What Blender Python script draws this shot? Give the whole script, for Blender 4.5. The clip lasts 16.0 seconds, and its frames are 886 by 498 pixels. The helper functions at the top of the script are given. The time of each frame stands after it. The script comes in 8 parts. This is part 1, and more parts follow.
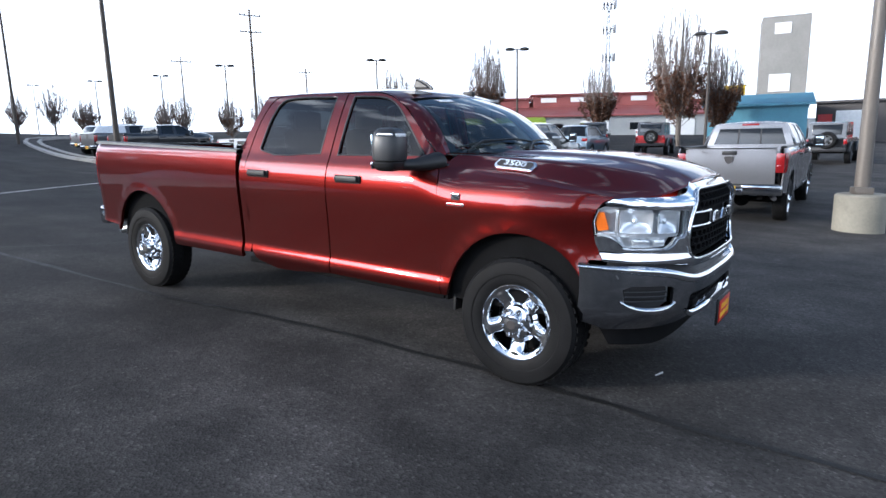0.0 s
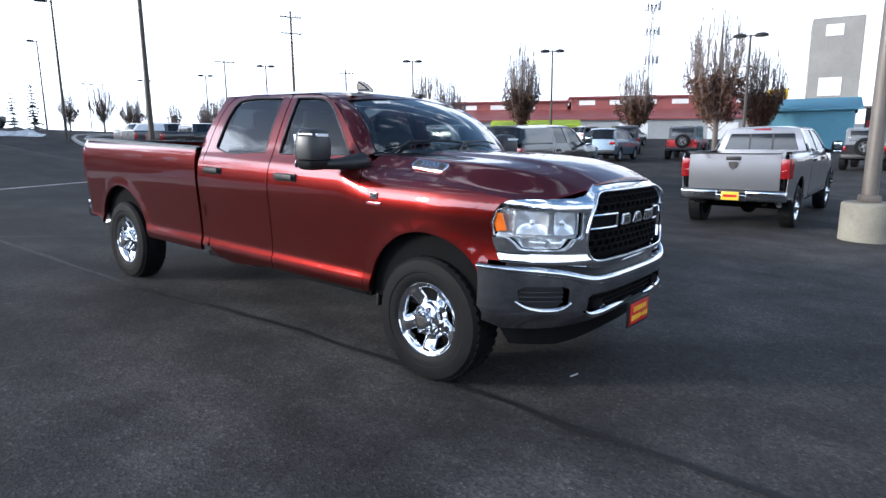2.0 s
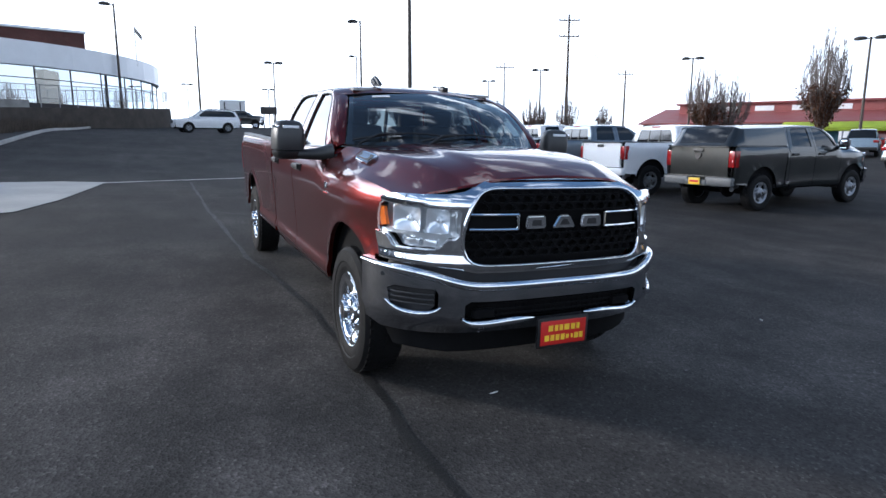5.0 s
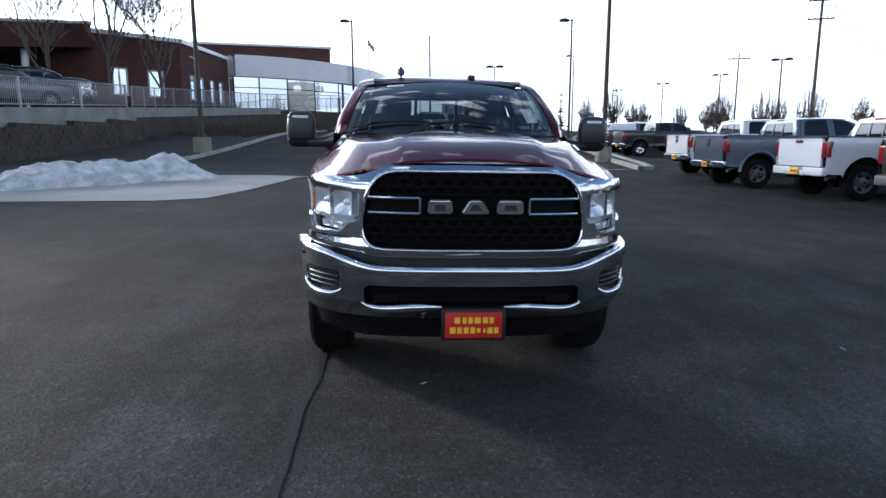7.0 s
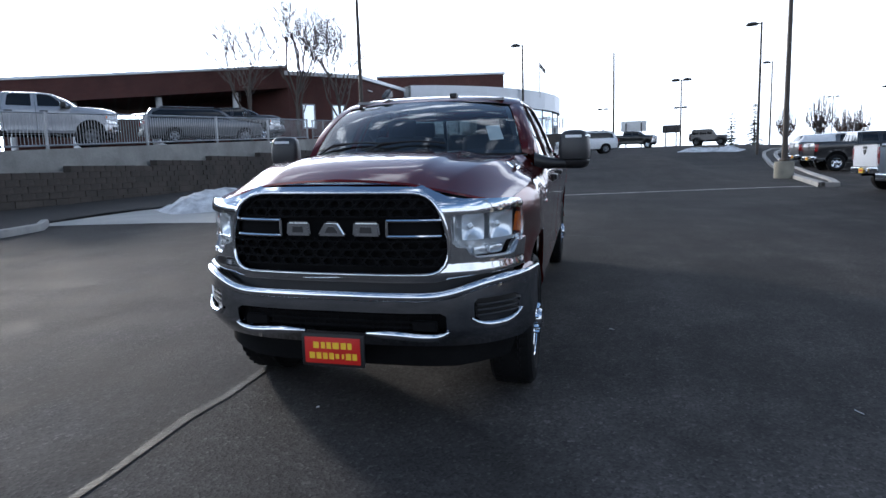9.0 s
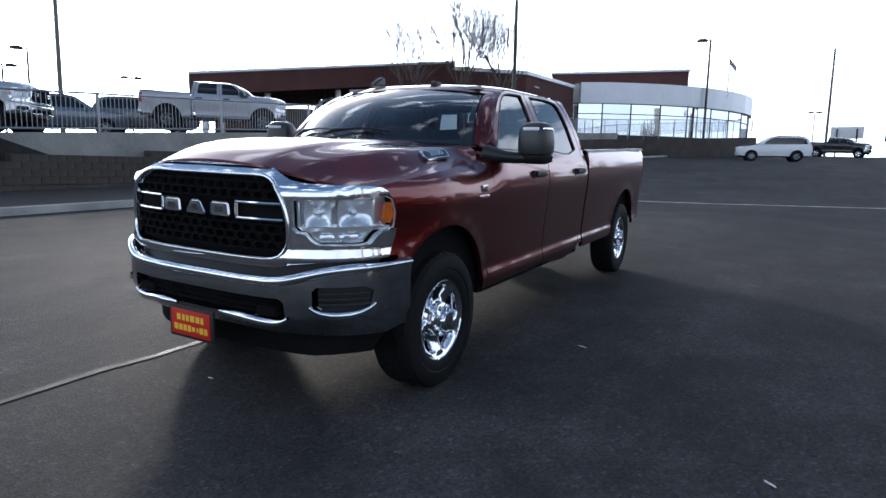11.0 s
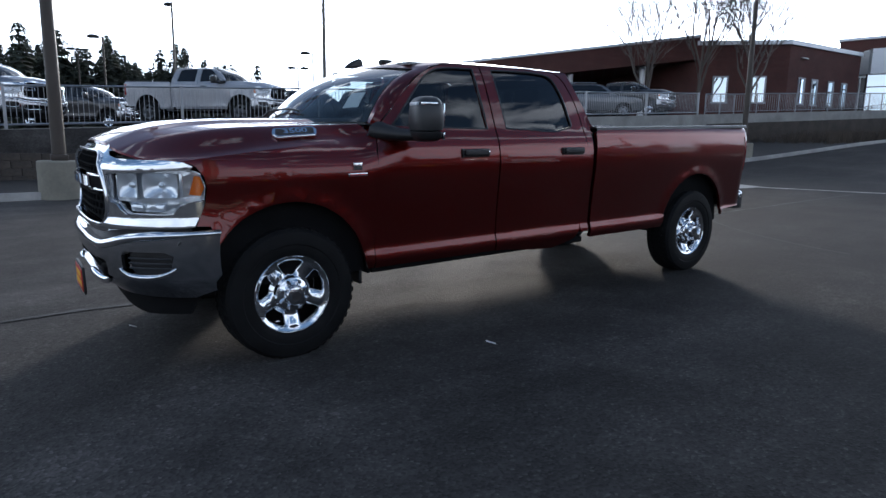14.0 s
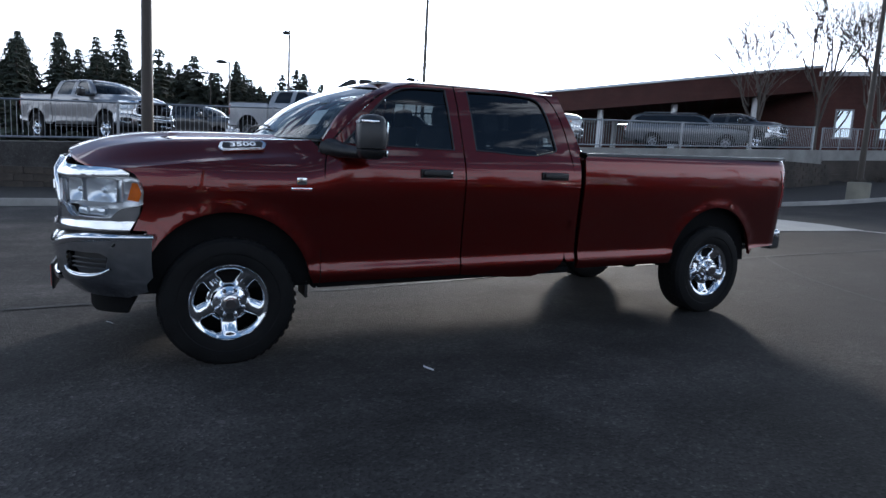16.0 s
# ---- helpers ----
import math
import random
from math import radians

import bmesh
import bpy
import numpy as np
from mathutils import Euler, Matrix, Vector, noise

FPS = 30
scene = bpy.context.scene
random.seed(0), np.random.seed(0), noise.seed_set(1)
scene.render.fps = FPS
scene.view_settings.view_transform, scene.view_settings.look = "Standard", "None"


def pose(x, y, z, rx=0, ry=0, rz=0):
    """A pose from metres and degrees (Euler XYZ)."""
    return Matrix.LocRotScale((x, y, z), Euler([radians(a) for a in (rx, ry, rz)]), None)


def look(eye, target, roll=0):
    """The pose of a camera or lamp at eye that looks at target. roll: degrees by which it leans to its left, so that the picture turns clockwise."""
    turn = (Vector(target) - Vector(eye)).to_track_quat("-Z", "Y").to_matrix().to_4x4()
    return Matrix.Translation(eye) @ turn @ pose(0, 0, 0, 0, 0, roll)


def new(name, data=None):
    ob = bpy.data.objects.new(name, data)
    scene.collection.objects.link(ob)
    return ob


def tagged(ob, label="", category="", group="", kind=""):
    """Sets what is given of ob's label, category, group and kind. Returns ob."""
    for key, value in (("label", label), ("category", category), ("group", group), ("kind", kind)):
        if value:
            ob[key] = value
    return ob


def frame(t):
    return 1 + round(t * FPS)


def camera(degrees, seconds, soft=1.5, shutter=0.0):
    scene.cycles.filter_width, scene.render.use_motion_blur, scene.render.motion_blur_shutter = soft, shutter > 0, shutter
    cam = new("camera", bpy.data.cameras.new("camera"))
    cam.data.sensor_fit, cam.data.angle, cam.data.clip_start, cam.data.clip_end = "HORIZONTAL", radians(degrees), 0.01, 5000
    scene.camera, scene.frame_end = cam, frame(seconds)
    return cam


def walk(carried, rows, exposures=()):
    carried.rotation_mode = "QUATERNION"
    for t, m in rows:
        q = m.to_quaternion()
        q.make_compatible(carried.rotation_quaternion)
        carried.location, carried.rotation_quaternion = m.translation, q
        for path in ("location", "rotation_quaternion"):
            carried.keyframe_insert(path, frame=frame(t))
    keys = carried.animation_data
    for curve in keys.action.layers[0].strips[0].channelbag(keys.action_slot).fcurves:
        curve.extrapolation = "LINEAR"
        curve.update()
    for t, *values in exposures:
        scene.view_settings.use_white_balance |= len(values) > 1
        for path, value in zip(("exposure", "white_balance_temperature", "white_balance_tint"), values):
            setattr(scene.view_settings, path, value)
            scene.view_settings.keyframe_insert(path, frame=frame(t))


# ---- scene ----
cam = camera(72.2, 16.0)
PATH = [
    (0, (4.223, 1.81, 1.6), (2.625, 0.665, 1.235), -1.2),
    (0.5, (4.241, 1.862, 1.598), (2.634, 0.737, 1.208), -1.5),
    (1, (4.218, 2.142, 1.585), (2.647, 0.96, 1.22), -2.5),
    (1.5, (4.089, 2.347, 1.581), (2.545, 1.123, 1.239), -3.1),
    (2, (3.82, 2.517, 1.586), (2.298, 1.27, 1.227), -0.5),
    (2.5, (3.618, 2.799, 1.571), (2.159, 1.48, 1.211), -0.7),
    (3, (3.375, 3.082, 1.564), (1.994, 1.681, 1.203), -1.4),
    (3.5, (3.039, 3.269, 1.555), (1.77, 1.772, 1.168), 1.5),
    (4, (2.711, 3.535, 1.526), (1.622, 1.896, 1.17), 1.4),
    (4.2, (2.572, 3.605, 1.527), (1.572, 1.913, 1.16), 0.7),
    (6.3, (0.97, 4.086, 1.447), (0.48, 2.171, 1.144), 1.2),
    (6.5, (0.794, 4.142, 1.436), (0.438, 2.199, 1.124), 0.7),
    (7, (0.373, 4.159, 1.408), (0.234, 2.194, 1.064), -0.2),
    (7.5, (-0.048, 4.095, 1.417), (-0.092, 2.125, 1.075), -0.5),
    (8, (-0.476, 4.107, 1.399), (-0.355, 2.141, 1.054), -0.4),
    (8.5, (-0.861, 3.934, 1.38), (-0.628, 1.984, 1.002), 1.2),
    (9, (-1.281, 3.881, 1.366), (-0.824, 1.952, 1.102), -1.8),
    (9.5, (-1.651, 3.733, 1.367), (-1.036, 1.854, 1.07), -1.4),
    (9.7, (-1.812, 3.651, 1.325), (-1.147, 1.789, 1.022), -0.2),
    (11.8, (-3.3, 2.829, 1.309), (-2.126, 1.236, 1.018), 0.5),
    (12, (-3.448, 2.743, 1.337), (-2.226, 1.19, 1.023), 0.6),
    (12.5, (-3.707, 2.417, 1.308), (-2.388, 0.942, 1.02), 1.2),
    (13, (-4.033, 2.134, 1.328), (-2.611, 0.765, 1.003), 0.6),
    (13.5, (-4.301, 1.798, 1.276), (-2.798, 0.516, 0.965), 0.8),
    (14, (-4.461, 1.439, 1.296), (-2.872, 0.27, 0.968), 0.9),
    (14.5, (-4.689, 1.119, 1.287), (-3.002, 0.09, 0.978), 3.1),
    (15, (-4.793, 0.822, 1.267), (-3.05, -0.118, 0.985), 3.0),
    (15.5, (-4.875, 0.612, 1.291), (-3.074, -0.215, 1.023), 0.5),
    (16, (-4.933, 0.504, 1.29), (-3.159, -0.383, 1.034), 3.1),
]
EXPOSURES = [(0.0, 0.12, 5400, 10), (4.0, 0.06, 5400, 10), (7.0, -0.28, 5400, 10), (9.5, -0.18, 5400, 10), (12.5, -0.18, 5400, 10), (14.0, -0.40, 5400, 10), (16.0, -0.38, 5400, 10)]
walk(cam, [(t, look(eye, target, roll)) for t, eye, target, roll in PATH], EXPOSURES)

# ---------------- world and light ----------------
SUN_AZ = Vector((0.77, -0.64))
SUN_EL = 15.5
world = bpy.data.worlds.new("sky")
scene.world = world
world.use_nodes = True
wn, wl = world.node_tree.nodes, world.node_tree.links
wn.clear()
w_out = wn.new("ShaderNodeOutputWorld")
w_bg = wn.new("ShaderNodeBackground")
w_sky = wn.new("ShaderNodeTexSky")
w_sky.sky_type = "NISHITA"
w_sky.sun_disc = False
w_sky.sun_elevation = radians(SUN_EL)
w_sky.sun_rotation = math.atan2(SUN_AZ.x, SUN_AZ.y)
w_sky.dust_density = 1.2
w_tc = wn.new("ShaderNodeTexCoord")
w_map = wn.new("ShaderNodeMapping")
w_map.inputs["Scale"].default_value = (1.0, 1.0, 3.2)
w_noise = wn.new("ShaderNodeTexNoise")
w_noise.inputs["Scale"].default_value = 3.2
w_noise.inputs["Detail"].default_value = 7.0
w_noise.inputs["Roughness"].default_value = 0.55
w_ramp = wn.new("ShaderNodeValToRGB")
w_ramp.color_ramp.elements[0].position = 0.46
w_ramp.color_ramp.elements[0].color = (0.0, 0.0, 0.0, 1)
w_ramp.color_ramp.elements[1].position = 0.54
w_ramp.color_ramp.elements[1].color = (0.97, 0.97, 0.97, 1)
w_mix = wn.new("ShaderNodeMix")
w_mix.data_type = "RGBA"
w_cloud = wn.new("ShaderNodeTexNoise")
w_cloud.inputs["Scale"].default_value = 3.1
w_cloud.inputs["Detail"].default_value = 6.0
w_cramp = wn.new("ShaderNodeValToRGB")
w_cramp.color_ramp.elements[0].position = 0.3
w_cramp.color_ramp.elements[0].color = (14.5, 14.8, 15.5, 1)
w_cramp.color_ramp.elements[1].position = 0.62
w_cramp.color_ramp.elements[1].color = (20.5, 20.2, 19.6, 1)
wl.new(w_tc.outputs["Generated"], w_map.inputs["Vector"])
wl.new(w_map.outputs["Vector"], w_noise.inputs["Vector"])
wl.new(w_map.outputs["Vector"], w_cloud.inputs["Vector"])
wl.new(w_cloud.outputs["Fac"], w_cramp.inputs["Fac"])
w_sep = wn.new("ShaderNodeSeparateXYZ")
wl.new(w_tc.outputs["Generated"], w_sep.inputs["Vector"])
w_el = wn.new("ShaderNodeMapRange")
w_el.inputs["From Min"].default_value, w_el.inputs["From Max"].default_value = 0.19, 0.37
w_el.inputs["To Min"].default_value, w_el.inputs["To Max"].default_value = 0.30, -0.080
wl.new(w_sep.outputs["Z"], w_el.inputs["Value"])
w_add = wn.new("ShaderNodeMath")
w_add.operation = "ADD"
wl.new(w_noise.outputs["Fac"], w_add.inputs[0])
wl.new(w_el.outputs["Result"], w_add.inputs[1])
wl.new(w_ramp.outputs["Color"], w_mix.inputs["Factor"])
w_blue = wn.new("ShaderNodeVectorMath")
w_blue.operation = "SCALE"
w_blue.inputs["Scale"].default_value = 1.5
wl.new(w_sky.outputs["Color"], w_blue.inputs[0])
wl.new(w_blue.outputs["Vector"], w_mix.inputs["A"])
sun_dir = Vector((SUN_AZ.x * math.cos(radians(SUN_EL)), SUN_AZ.y * math.cos(radians(SUN_EL)), math.sin(radians(SUN_EL))))
w_dot = wn.new("ShaderNodeVectorMath")
w_dot.operation = "DOT_PRODUCT"
wl.new(w_tc.outputs["Generated"], w_dot.inputs[0])
w_dot.inputs[1].default_value = sun_dir
# clouds shine more towards the sun
w_near = wn.new("ShaderNodeMapRange")
w_near.inputs["From Min"].default_value, w_near.inputs["From Max"].default_value = -0.9, 1.0
w_near.inputs["To Min"].default_value, w_near.inputs["To Max"].default_value = 0.62, 1.25
wl.new(w_dot.outputs["Value"], w_near.inputs["Value"])
w_lit = wn.new("ShaderNodeVectorMath")
w_lit.operation = "SCALE"
wl.new(w_cramp.outputs["Color"], w_lit.inputs[0])
# and thin cloud glows in a wide halo round it
w_halo = wn.new("ShaderNodeMapRange")
w_halo.interpolation_type = "SMOOTHSTEP"
w_halo.inputs["From Min"].default_value, w_halo.inputs["From Max"].default_value = 0.74, 1.0
w_halo.inputs["To Min"].default_value, w_halo.inputs["To Max"].default_value = 0.0, 1.0
wl.new(w_dot.outputs["Value"], w_halo.inputs["Value"])
# which ends where the cloud bank opens overhead
w_bank = wn.new("ShaderNodeMapRange")
w_bank.interpolation_type = "SMOOTHSTEP"
w_bank.inputs["From Min"].default_value, w_bank.inputs["From Max"].default_value = 0.28, 0.50
w_bank.inputs["To Min"].default_value, w_bank.inputs["To Max"].default_value = 1.0, 0.0
wl.new(w_sep.outputs["Z"], w_bank.inputs["Value"])
w_ring = wn.new("ShaderNodeMath")
w_ring.operation = "MULTIPLY"
wl.new(w_halo.outputs["Result"], w_ring.inputs[0])
wl.new(w_bank.outputs["Result"], w_ring.inputs[1])
w_glow = wn.new("ShaderNodeMath")
w_glow.operation = "MULTIPLY_ADD"
wl.new(w_ring.outputs["Value"], w_glow.inputs[0])
w_glow.inputs[1].default_value = 2.6
wl.new(w_near.outputs["Result"], w_glow.inputs[2])
w_veil = wn.new("ShaderNodeMath")
w_veil.operation = "MULTIPLY_ADD"
wl.new(w_ring.outputs["Value"], w_veil.inputs[0])
w_veil.inputs[1].default_value = 0.25
wl.new(w_add.outputs["Value"], w_veil.inputs[2])
wl.new(w_veil.outputs["Value"], w_ramp.inputs["Fac"])
wl.new(w_glow.outputs["Value"], w_lit.inputs["Scale"])
wl.new(w_lit.outputs["Vector"], w_mix.inputs["B"])
wl.new(w_mix.outputs["Result"], w_bg.inputs["Color"])
w_bg.inputs["Strength"].default_value = 0.125
wl.new(w_bg.outputs["Background"], w_out.inputs["Surface"])

sun = new("sun", bpy.data.lights.new("sun", "SUN"))
sun.data.energy = 3.6
sun.data.angle = radians(5.0)
sun.data.color = (1.0, 0.83, 0.62)
sun.matrix_world = look(sun_dir * 100, (0, 0, 0))

# ---------------- materials ----------------


def tree_of(name):
    m = bpy.data.materials.new(name)
    m.use_nodes = True
    n, l = m.node_tree.nodes, m.node_tree.links
    n.clear()
    o = n.new("ShaderNodeOutputMaterial")
    b = n.new("ShaderNodeBsdfPrincipled")
    l.new(b.outputs["BSDF"], o.inputs["Surface"])
    return m, n, l, b, o


def noise_node(n, l, scale, detail=4.0, rough=0.55, vec=None):
    t = n.new("ShaderNodeTexNoise")
    t.inputs["Scale"].default_value = scale
    t.inputs["Detail"].default_value = detail
    t.inputs["Roughness"].default_value = rough
    if vec is None:
        c = n.new("ShaderNodeTexCoord")
        vec = c.outputs["Object"]
    l.new(vec, t.inputs["Vector"])
    return t


def ramp_node(n, l, src, p0, c0, p1, c1):
    r = n.new("ShaderNodeValToRGB")
    r.color_ramp.elements[0].position, r.color_ramp.elements[1].position = p0, p1
    r.color_ramp.elements[0].color = (*c0, 1) if len(c0) == 3 else c0
    r.color_ramp.elements[1].color = (*c1, 1) if len(c1) == 3 else c1
    l.new(src, r.inputs["Fac"])
    return r


def mixed(n, l, fac, a, b, blend="MIX"):
    x = n.new("ShaderNodeMix")
    x.data_type = "RGBA"
    x.blend_type = blend
    for key, val in (("Factor", fac), ("A", a), ("B", b)):
        if hasattr(val, "links"):
            l.new(val, x.inputs[key])
        elif key == "Factor":
            x.inputs[key].default_value = val
        else:
            x.inputs[key].default_value = (*val, 1)
    return x.outputs["Result"]


def bumped(n, l, b, src, strength, dist=0.01):
    u = n.new("ShaderNodeBump")
    u.inputs["Strength"].default_value = strength
    u.inputs["Distance"].default_value = dist
    l.new(src, u.inputs["Height"])
    l.new(u.outputs["Normal"], b.inputs["Normal"])


def plain(name, color, rough=0.5, metal=0.0, var=0.25, scale=6.0, bump=0.0, bscale=60.0, coat=0.0, spec=0.5):
    """A surface with two scales of variation in colour and roughness."""
    m, n, l, b, o = tree_of(name)
    big = noise_node(n, l, scale, 4)
    fine = noise_node(n, l, scale * 14, 3)
    lo = tuple(c * (1 - var) for c in color)
    hi = tuple(min(1, c * (1 + var)) for c in color)
    r = ramp_node(n, l, big.outputs["Fac"], 0.3, lo, 0.7, hi)
    f = ramp_node(n, l, fine.outputs["Fac"], 0.3, (1 - var * 0.6,) * 3, 0.7, (1.0,) * 3)
    l.new(mixed(n, l, 1.0, r.outputs["Color"], f.outputs["Color"], "MULTIPLY"), b.inputs["Base Color"])
    rr = ramp_node(n, l, big.outputs["Fac"], 0.3, (max(0.02, rough - 0.08),) * 3, 0.7, (min(1, rough + 0.08),) * 3)
    l.new(rr.outputs["Color"], b.inputs["Roughness"])
    b.inputs["Metallic"].default_value = metal
    b.inputs["Specular IOR Level"].default_value = spec
    b.inputs["Coat Weight"].default_value = coat
    b.inputs["Coat Roughness"].default_value = 0.03
    if bump:
        g = noise_node(n, l, bscale, 3)
        bumped(n, l, b, g.outputs["Fac"], bump)
    return m


def car_paint(name, color, flake=0.35, rough=0.32, coat=1.5, dirt=0.05, spec=0.5):
    m, n, l, b, o = tree_of(name)
    c = n.new("ShaderNodeTexCoord")
    v = n.new("ShaderNodeTexVoronoi")
    v.inputs["Scale"].default_value = 900
    l.new(c.outputs["Object"], v.inputs["Vector"])
    r = ramp_node(n, l, v.outputs["Color"], 0.2, tuple(x * 0.8 for x in color), 0.8, tuple(min(1, x * 1.25) for x in color))
    dust = noise_node(n, l, 1.7, 6, 0.6)
    low = ramp_node(n, l, dust.outputs["Fac"], 0.45, (0.0,) * 3, 0.75, (dirt,) * 3)
    l.new(mixed(n, l, low.outputs["Color"], r.outputs["Color"], (0.25, 0.23, 0.21)), b.inputs["Base Color"])
    b.inputs["Metallic"].default_value = flake
    b.inputs["Specular IOR Level"].default_value = spec
    b.inputs["Roughness"].default_value = rough
    b.inputs["Coat Weight"].default_value = 1.0
    b.inputs["Coat Roughness"].default_value = 0.025
    b.inputs["Coat IOR"].default_value = coat
    w = noise_node(n, l, 9.0, 2)
    u = n.new("ShaderNodeBump")
    u.inputs["Strength"].default_value = 0.02
    u.inputs["Distance"].default_value = 0.02
    l.new(w.outputs["Fac"], u.inputs["Height"])
    l.new(u.outputs["Normal"], b.inputs["Coat Normal"])
    return m


def pane_glass(name, tint, ior=1.48, gloss=1.15):
    m, n, l, b, o = tree_of(name)
    n.remove(b)
    tr = n.new("ShaderNodeBsdfTransparent")
    tr.inputs["Color"].default_value = (*tint, 1)
    gl = n.new("ShaderNodeBsdfGlossy")
    gl.inputs["Roughness"].default_value = 0.015
    gl.inputs["Color"].default_value = (1, 1, 1, 1)
    lw = n.new("ShaderNodeLayerWeight")
    lw.inputs["Blend"].default_value = 0.5
    pw = n.new("ShaderNodeMath")
    pw.operation = "POWER"
    pw.inputs[1].default_value = 4.0
    l.new(lw.outputs["Facing"], pw.inputs[0])
    fr = n.new("ShaderNodeMath")
    fr.operation = "MULTIPLY_ADD"
    r0 = gloss * ((ior - 1) / (ior + 1)) ** 2
    fr.inputs[1].default_value, fr.inputs[2].default_value = 0.95 - r0, r0
    l.new(pw.outputs["Value"], fr.inputs[0])
    mx = n.new("ShaderNodeMixShader")
    l.new(fr.outputs["Value"], mx.inputs["Fac"])
    l.new(tr.outputs["BSDF"], mx.inputs[1])
    l.new(gl.outputs["BSDF"], mx.inputs[2])
    l.new(mx.outputs["Shader"], o.inputs["Surface"])
    return m


def asphalt_material():
    m, n, l, b, o = tree_of("asphalt")
    big = noise_node(n, l, 0.16, 6, 0.6)
    mid = noise_node(n, l, 1.3, 5, 0.65)
    c = n.new("ShaderNodeTexCoord")
    stone = n.new("ShaderNodeTexVoronoi")
    stone.inputs["Scale"].default_value = 70.0
    l.new(c.outputs["Object"], stone.inputs["Vector"])
    grit = n.new("ShaderNodeTexVoronoi")
    grit.inputs["Scale"].default_value = 26.0
    l.new(c.outputs["Object"], grit.inputs["Vector"])
    base = ramp_node(n, l, big.outputs["Fac"], 0.3, (0.0275, 0.0263, 0.0258), 0.72, (0.050, 0.0462, 0.0425))
    patch = ramp_node(n, l, mid.outputs["Fac"], 0.32, (0.62,) * 3, 0.72, (1.38,) * 3)
    sp = ramp_node(n, l, stone.outputs["Color"], 0.10, (0.58,) * 3, 0.985, (1.75,) * 3)
    sp.color_ramp.elements.new(0.80).color = (1.05, 1.05, 1.05, 1)
    sp.color_ramp.elements.new(0.45).color = (0.85, 0.85, 0.85, 1)
    gr = ramp_node(n, l, grit.outputs["Color"], 0.15, (0.90,) * 3, 0.985, (1.5,) * 3)
    gr.color_ramp.elements.new(0.90).color = (1.06, 1.06, 1.06, 1)
    k = mixed(n, l, 1.0, base.outputs["Color"], patch.outputs["Color"], "MULTIPLY")
    k = mixed(n, l, 1.0, k, gr.outputs["Color"], "MULTIPLY")
    # light painted into the colour: paler over the turning area ahead of parking bays
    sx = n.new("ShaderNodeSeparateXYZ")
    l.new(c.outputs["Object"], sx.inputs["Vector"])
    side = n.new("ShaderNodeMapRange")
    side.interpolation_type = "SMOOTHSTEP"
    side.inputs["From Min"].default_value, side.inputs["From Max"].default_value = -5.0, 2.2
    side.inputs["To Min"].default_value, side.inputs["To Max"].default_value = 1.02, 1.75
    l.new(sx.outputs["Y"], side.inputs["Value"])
    wear = noise_node(n, l, 0.55, 3, 0.5)
    streak = n.new("ShaderNodeMapping")
    streak.inputs["Scale"].default_value = (1.0, 0.22, 1.0)
    streak.inputs["Rotation"].default_value = (0, 0, 0.5)
    l.new(c.outputs["Object"], streak.inputs["Vector"])
    scuff = noise_node(n, l, 1.6, 5, 0.6, streak.outputs["Vector"])
    wr = ramp_node(n, l, wear.outputs["Fac"], 0.35, (0.80,) * 3, 0.68, (1.22,) * 3)
    sc = ramp_node(n, l, scuff.outputs["Fac"], 0.40, (0.90,) * 3, 0.70, (1.28,) * 3)
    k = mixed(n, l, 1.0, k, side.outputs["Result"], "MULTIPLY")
    k = mixed(n, l, 1.0, k, wr.outputs["Color"], "MULTIPLY")
    k = mixed(n, l, 1.0, k, sc.outputs["Color"], "MULTIPLY")
    l.new(mixed(n, l, 1.0, k, sp.outputs["Color"], "MULTIPLY"), b.inputs["Base Color"])
    rr = ramp_node(n, l, mid.outputs["Fac"], 0.3, (0.78,) * 3, 0.7, (0.92,) * 3)
    l.new(rr.outputs["Color"], b.inputs["Roughness"])
    b.inputs["Specular IOR Level"].default_value = 0.12
    bumped(n, l, b, stone.outputs["Distance"], 0.38, 0.007)
    return m


def brick_material(name, a, bcol):
    m, n, l, b, o = tree_of(name)
    c = n.new("ShaderNodeTexCoord")
    t = n.new("ShaderNodeTexBrick")
    t.inputs["Scale"].default_value = 1.0
    t.inputs["Brick Width"].default_value = 0.215
    t.inputs["Row Height"].default_value = 0.075
    t.inputs["Mortar Size"].default_value = 0.008
    t.inputs["Color1"].default_value = (*a, 1)
    t.inputs["Color2"].default_value = (*bcol, 1)
    t.inputs["Mortar"].default_value = (0.10, 0.06, 0.05, 1)
    s = n.new("ShaderNodeSeparateXYZ")
    l.new(c.outputs["Object"], s.inputs["Vector"])
    ad = n.new("ShaderNodeMath")
    ad.operation = "ADD"
    l.new(s.outputs["X"], ad.inputs[0])
    l.new(s.outputs["Y"], ad.inputs[1])
    cb = n.new("ShaderNodeCombineXYZ")
    l.new(ad.outputs["Value"], cb.inputs["X"])
    l.new(s.outputs["Z"], cb.inputs["Y"])
    l.new(cb.outputs["Vector"], t.inputs["Vector"])
    g = noise_node(n, l, 0.7, 5)
    st = ramp_node(n, l, g.outputs["Fac"], 0.3, (0.75,) * 3, 0.7, (1.1,) * 3)
    l.new(mixed(n, l, 1.0, t.outputs["Color"], st.outputs["Color"], "MULTIPLY"), b.inputs["Base Color"])
    b.inputs["Roughness"].default_value = 0.85
    return m


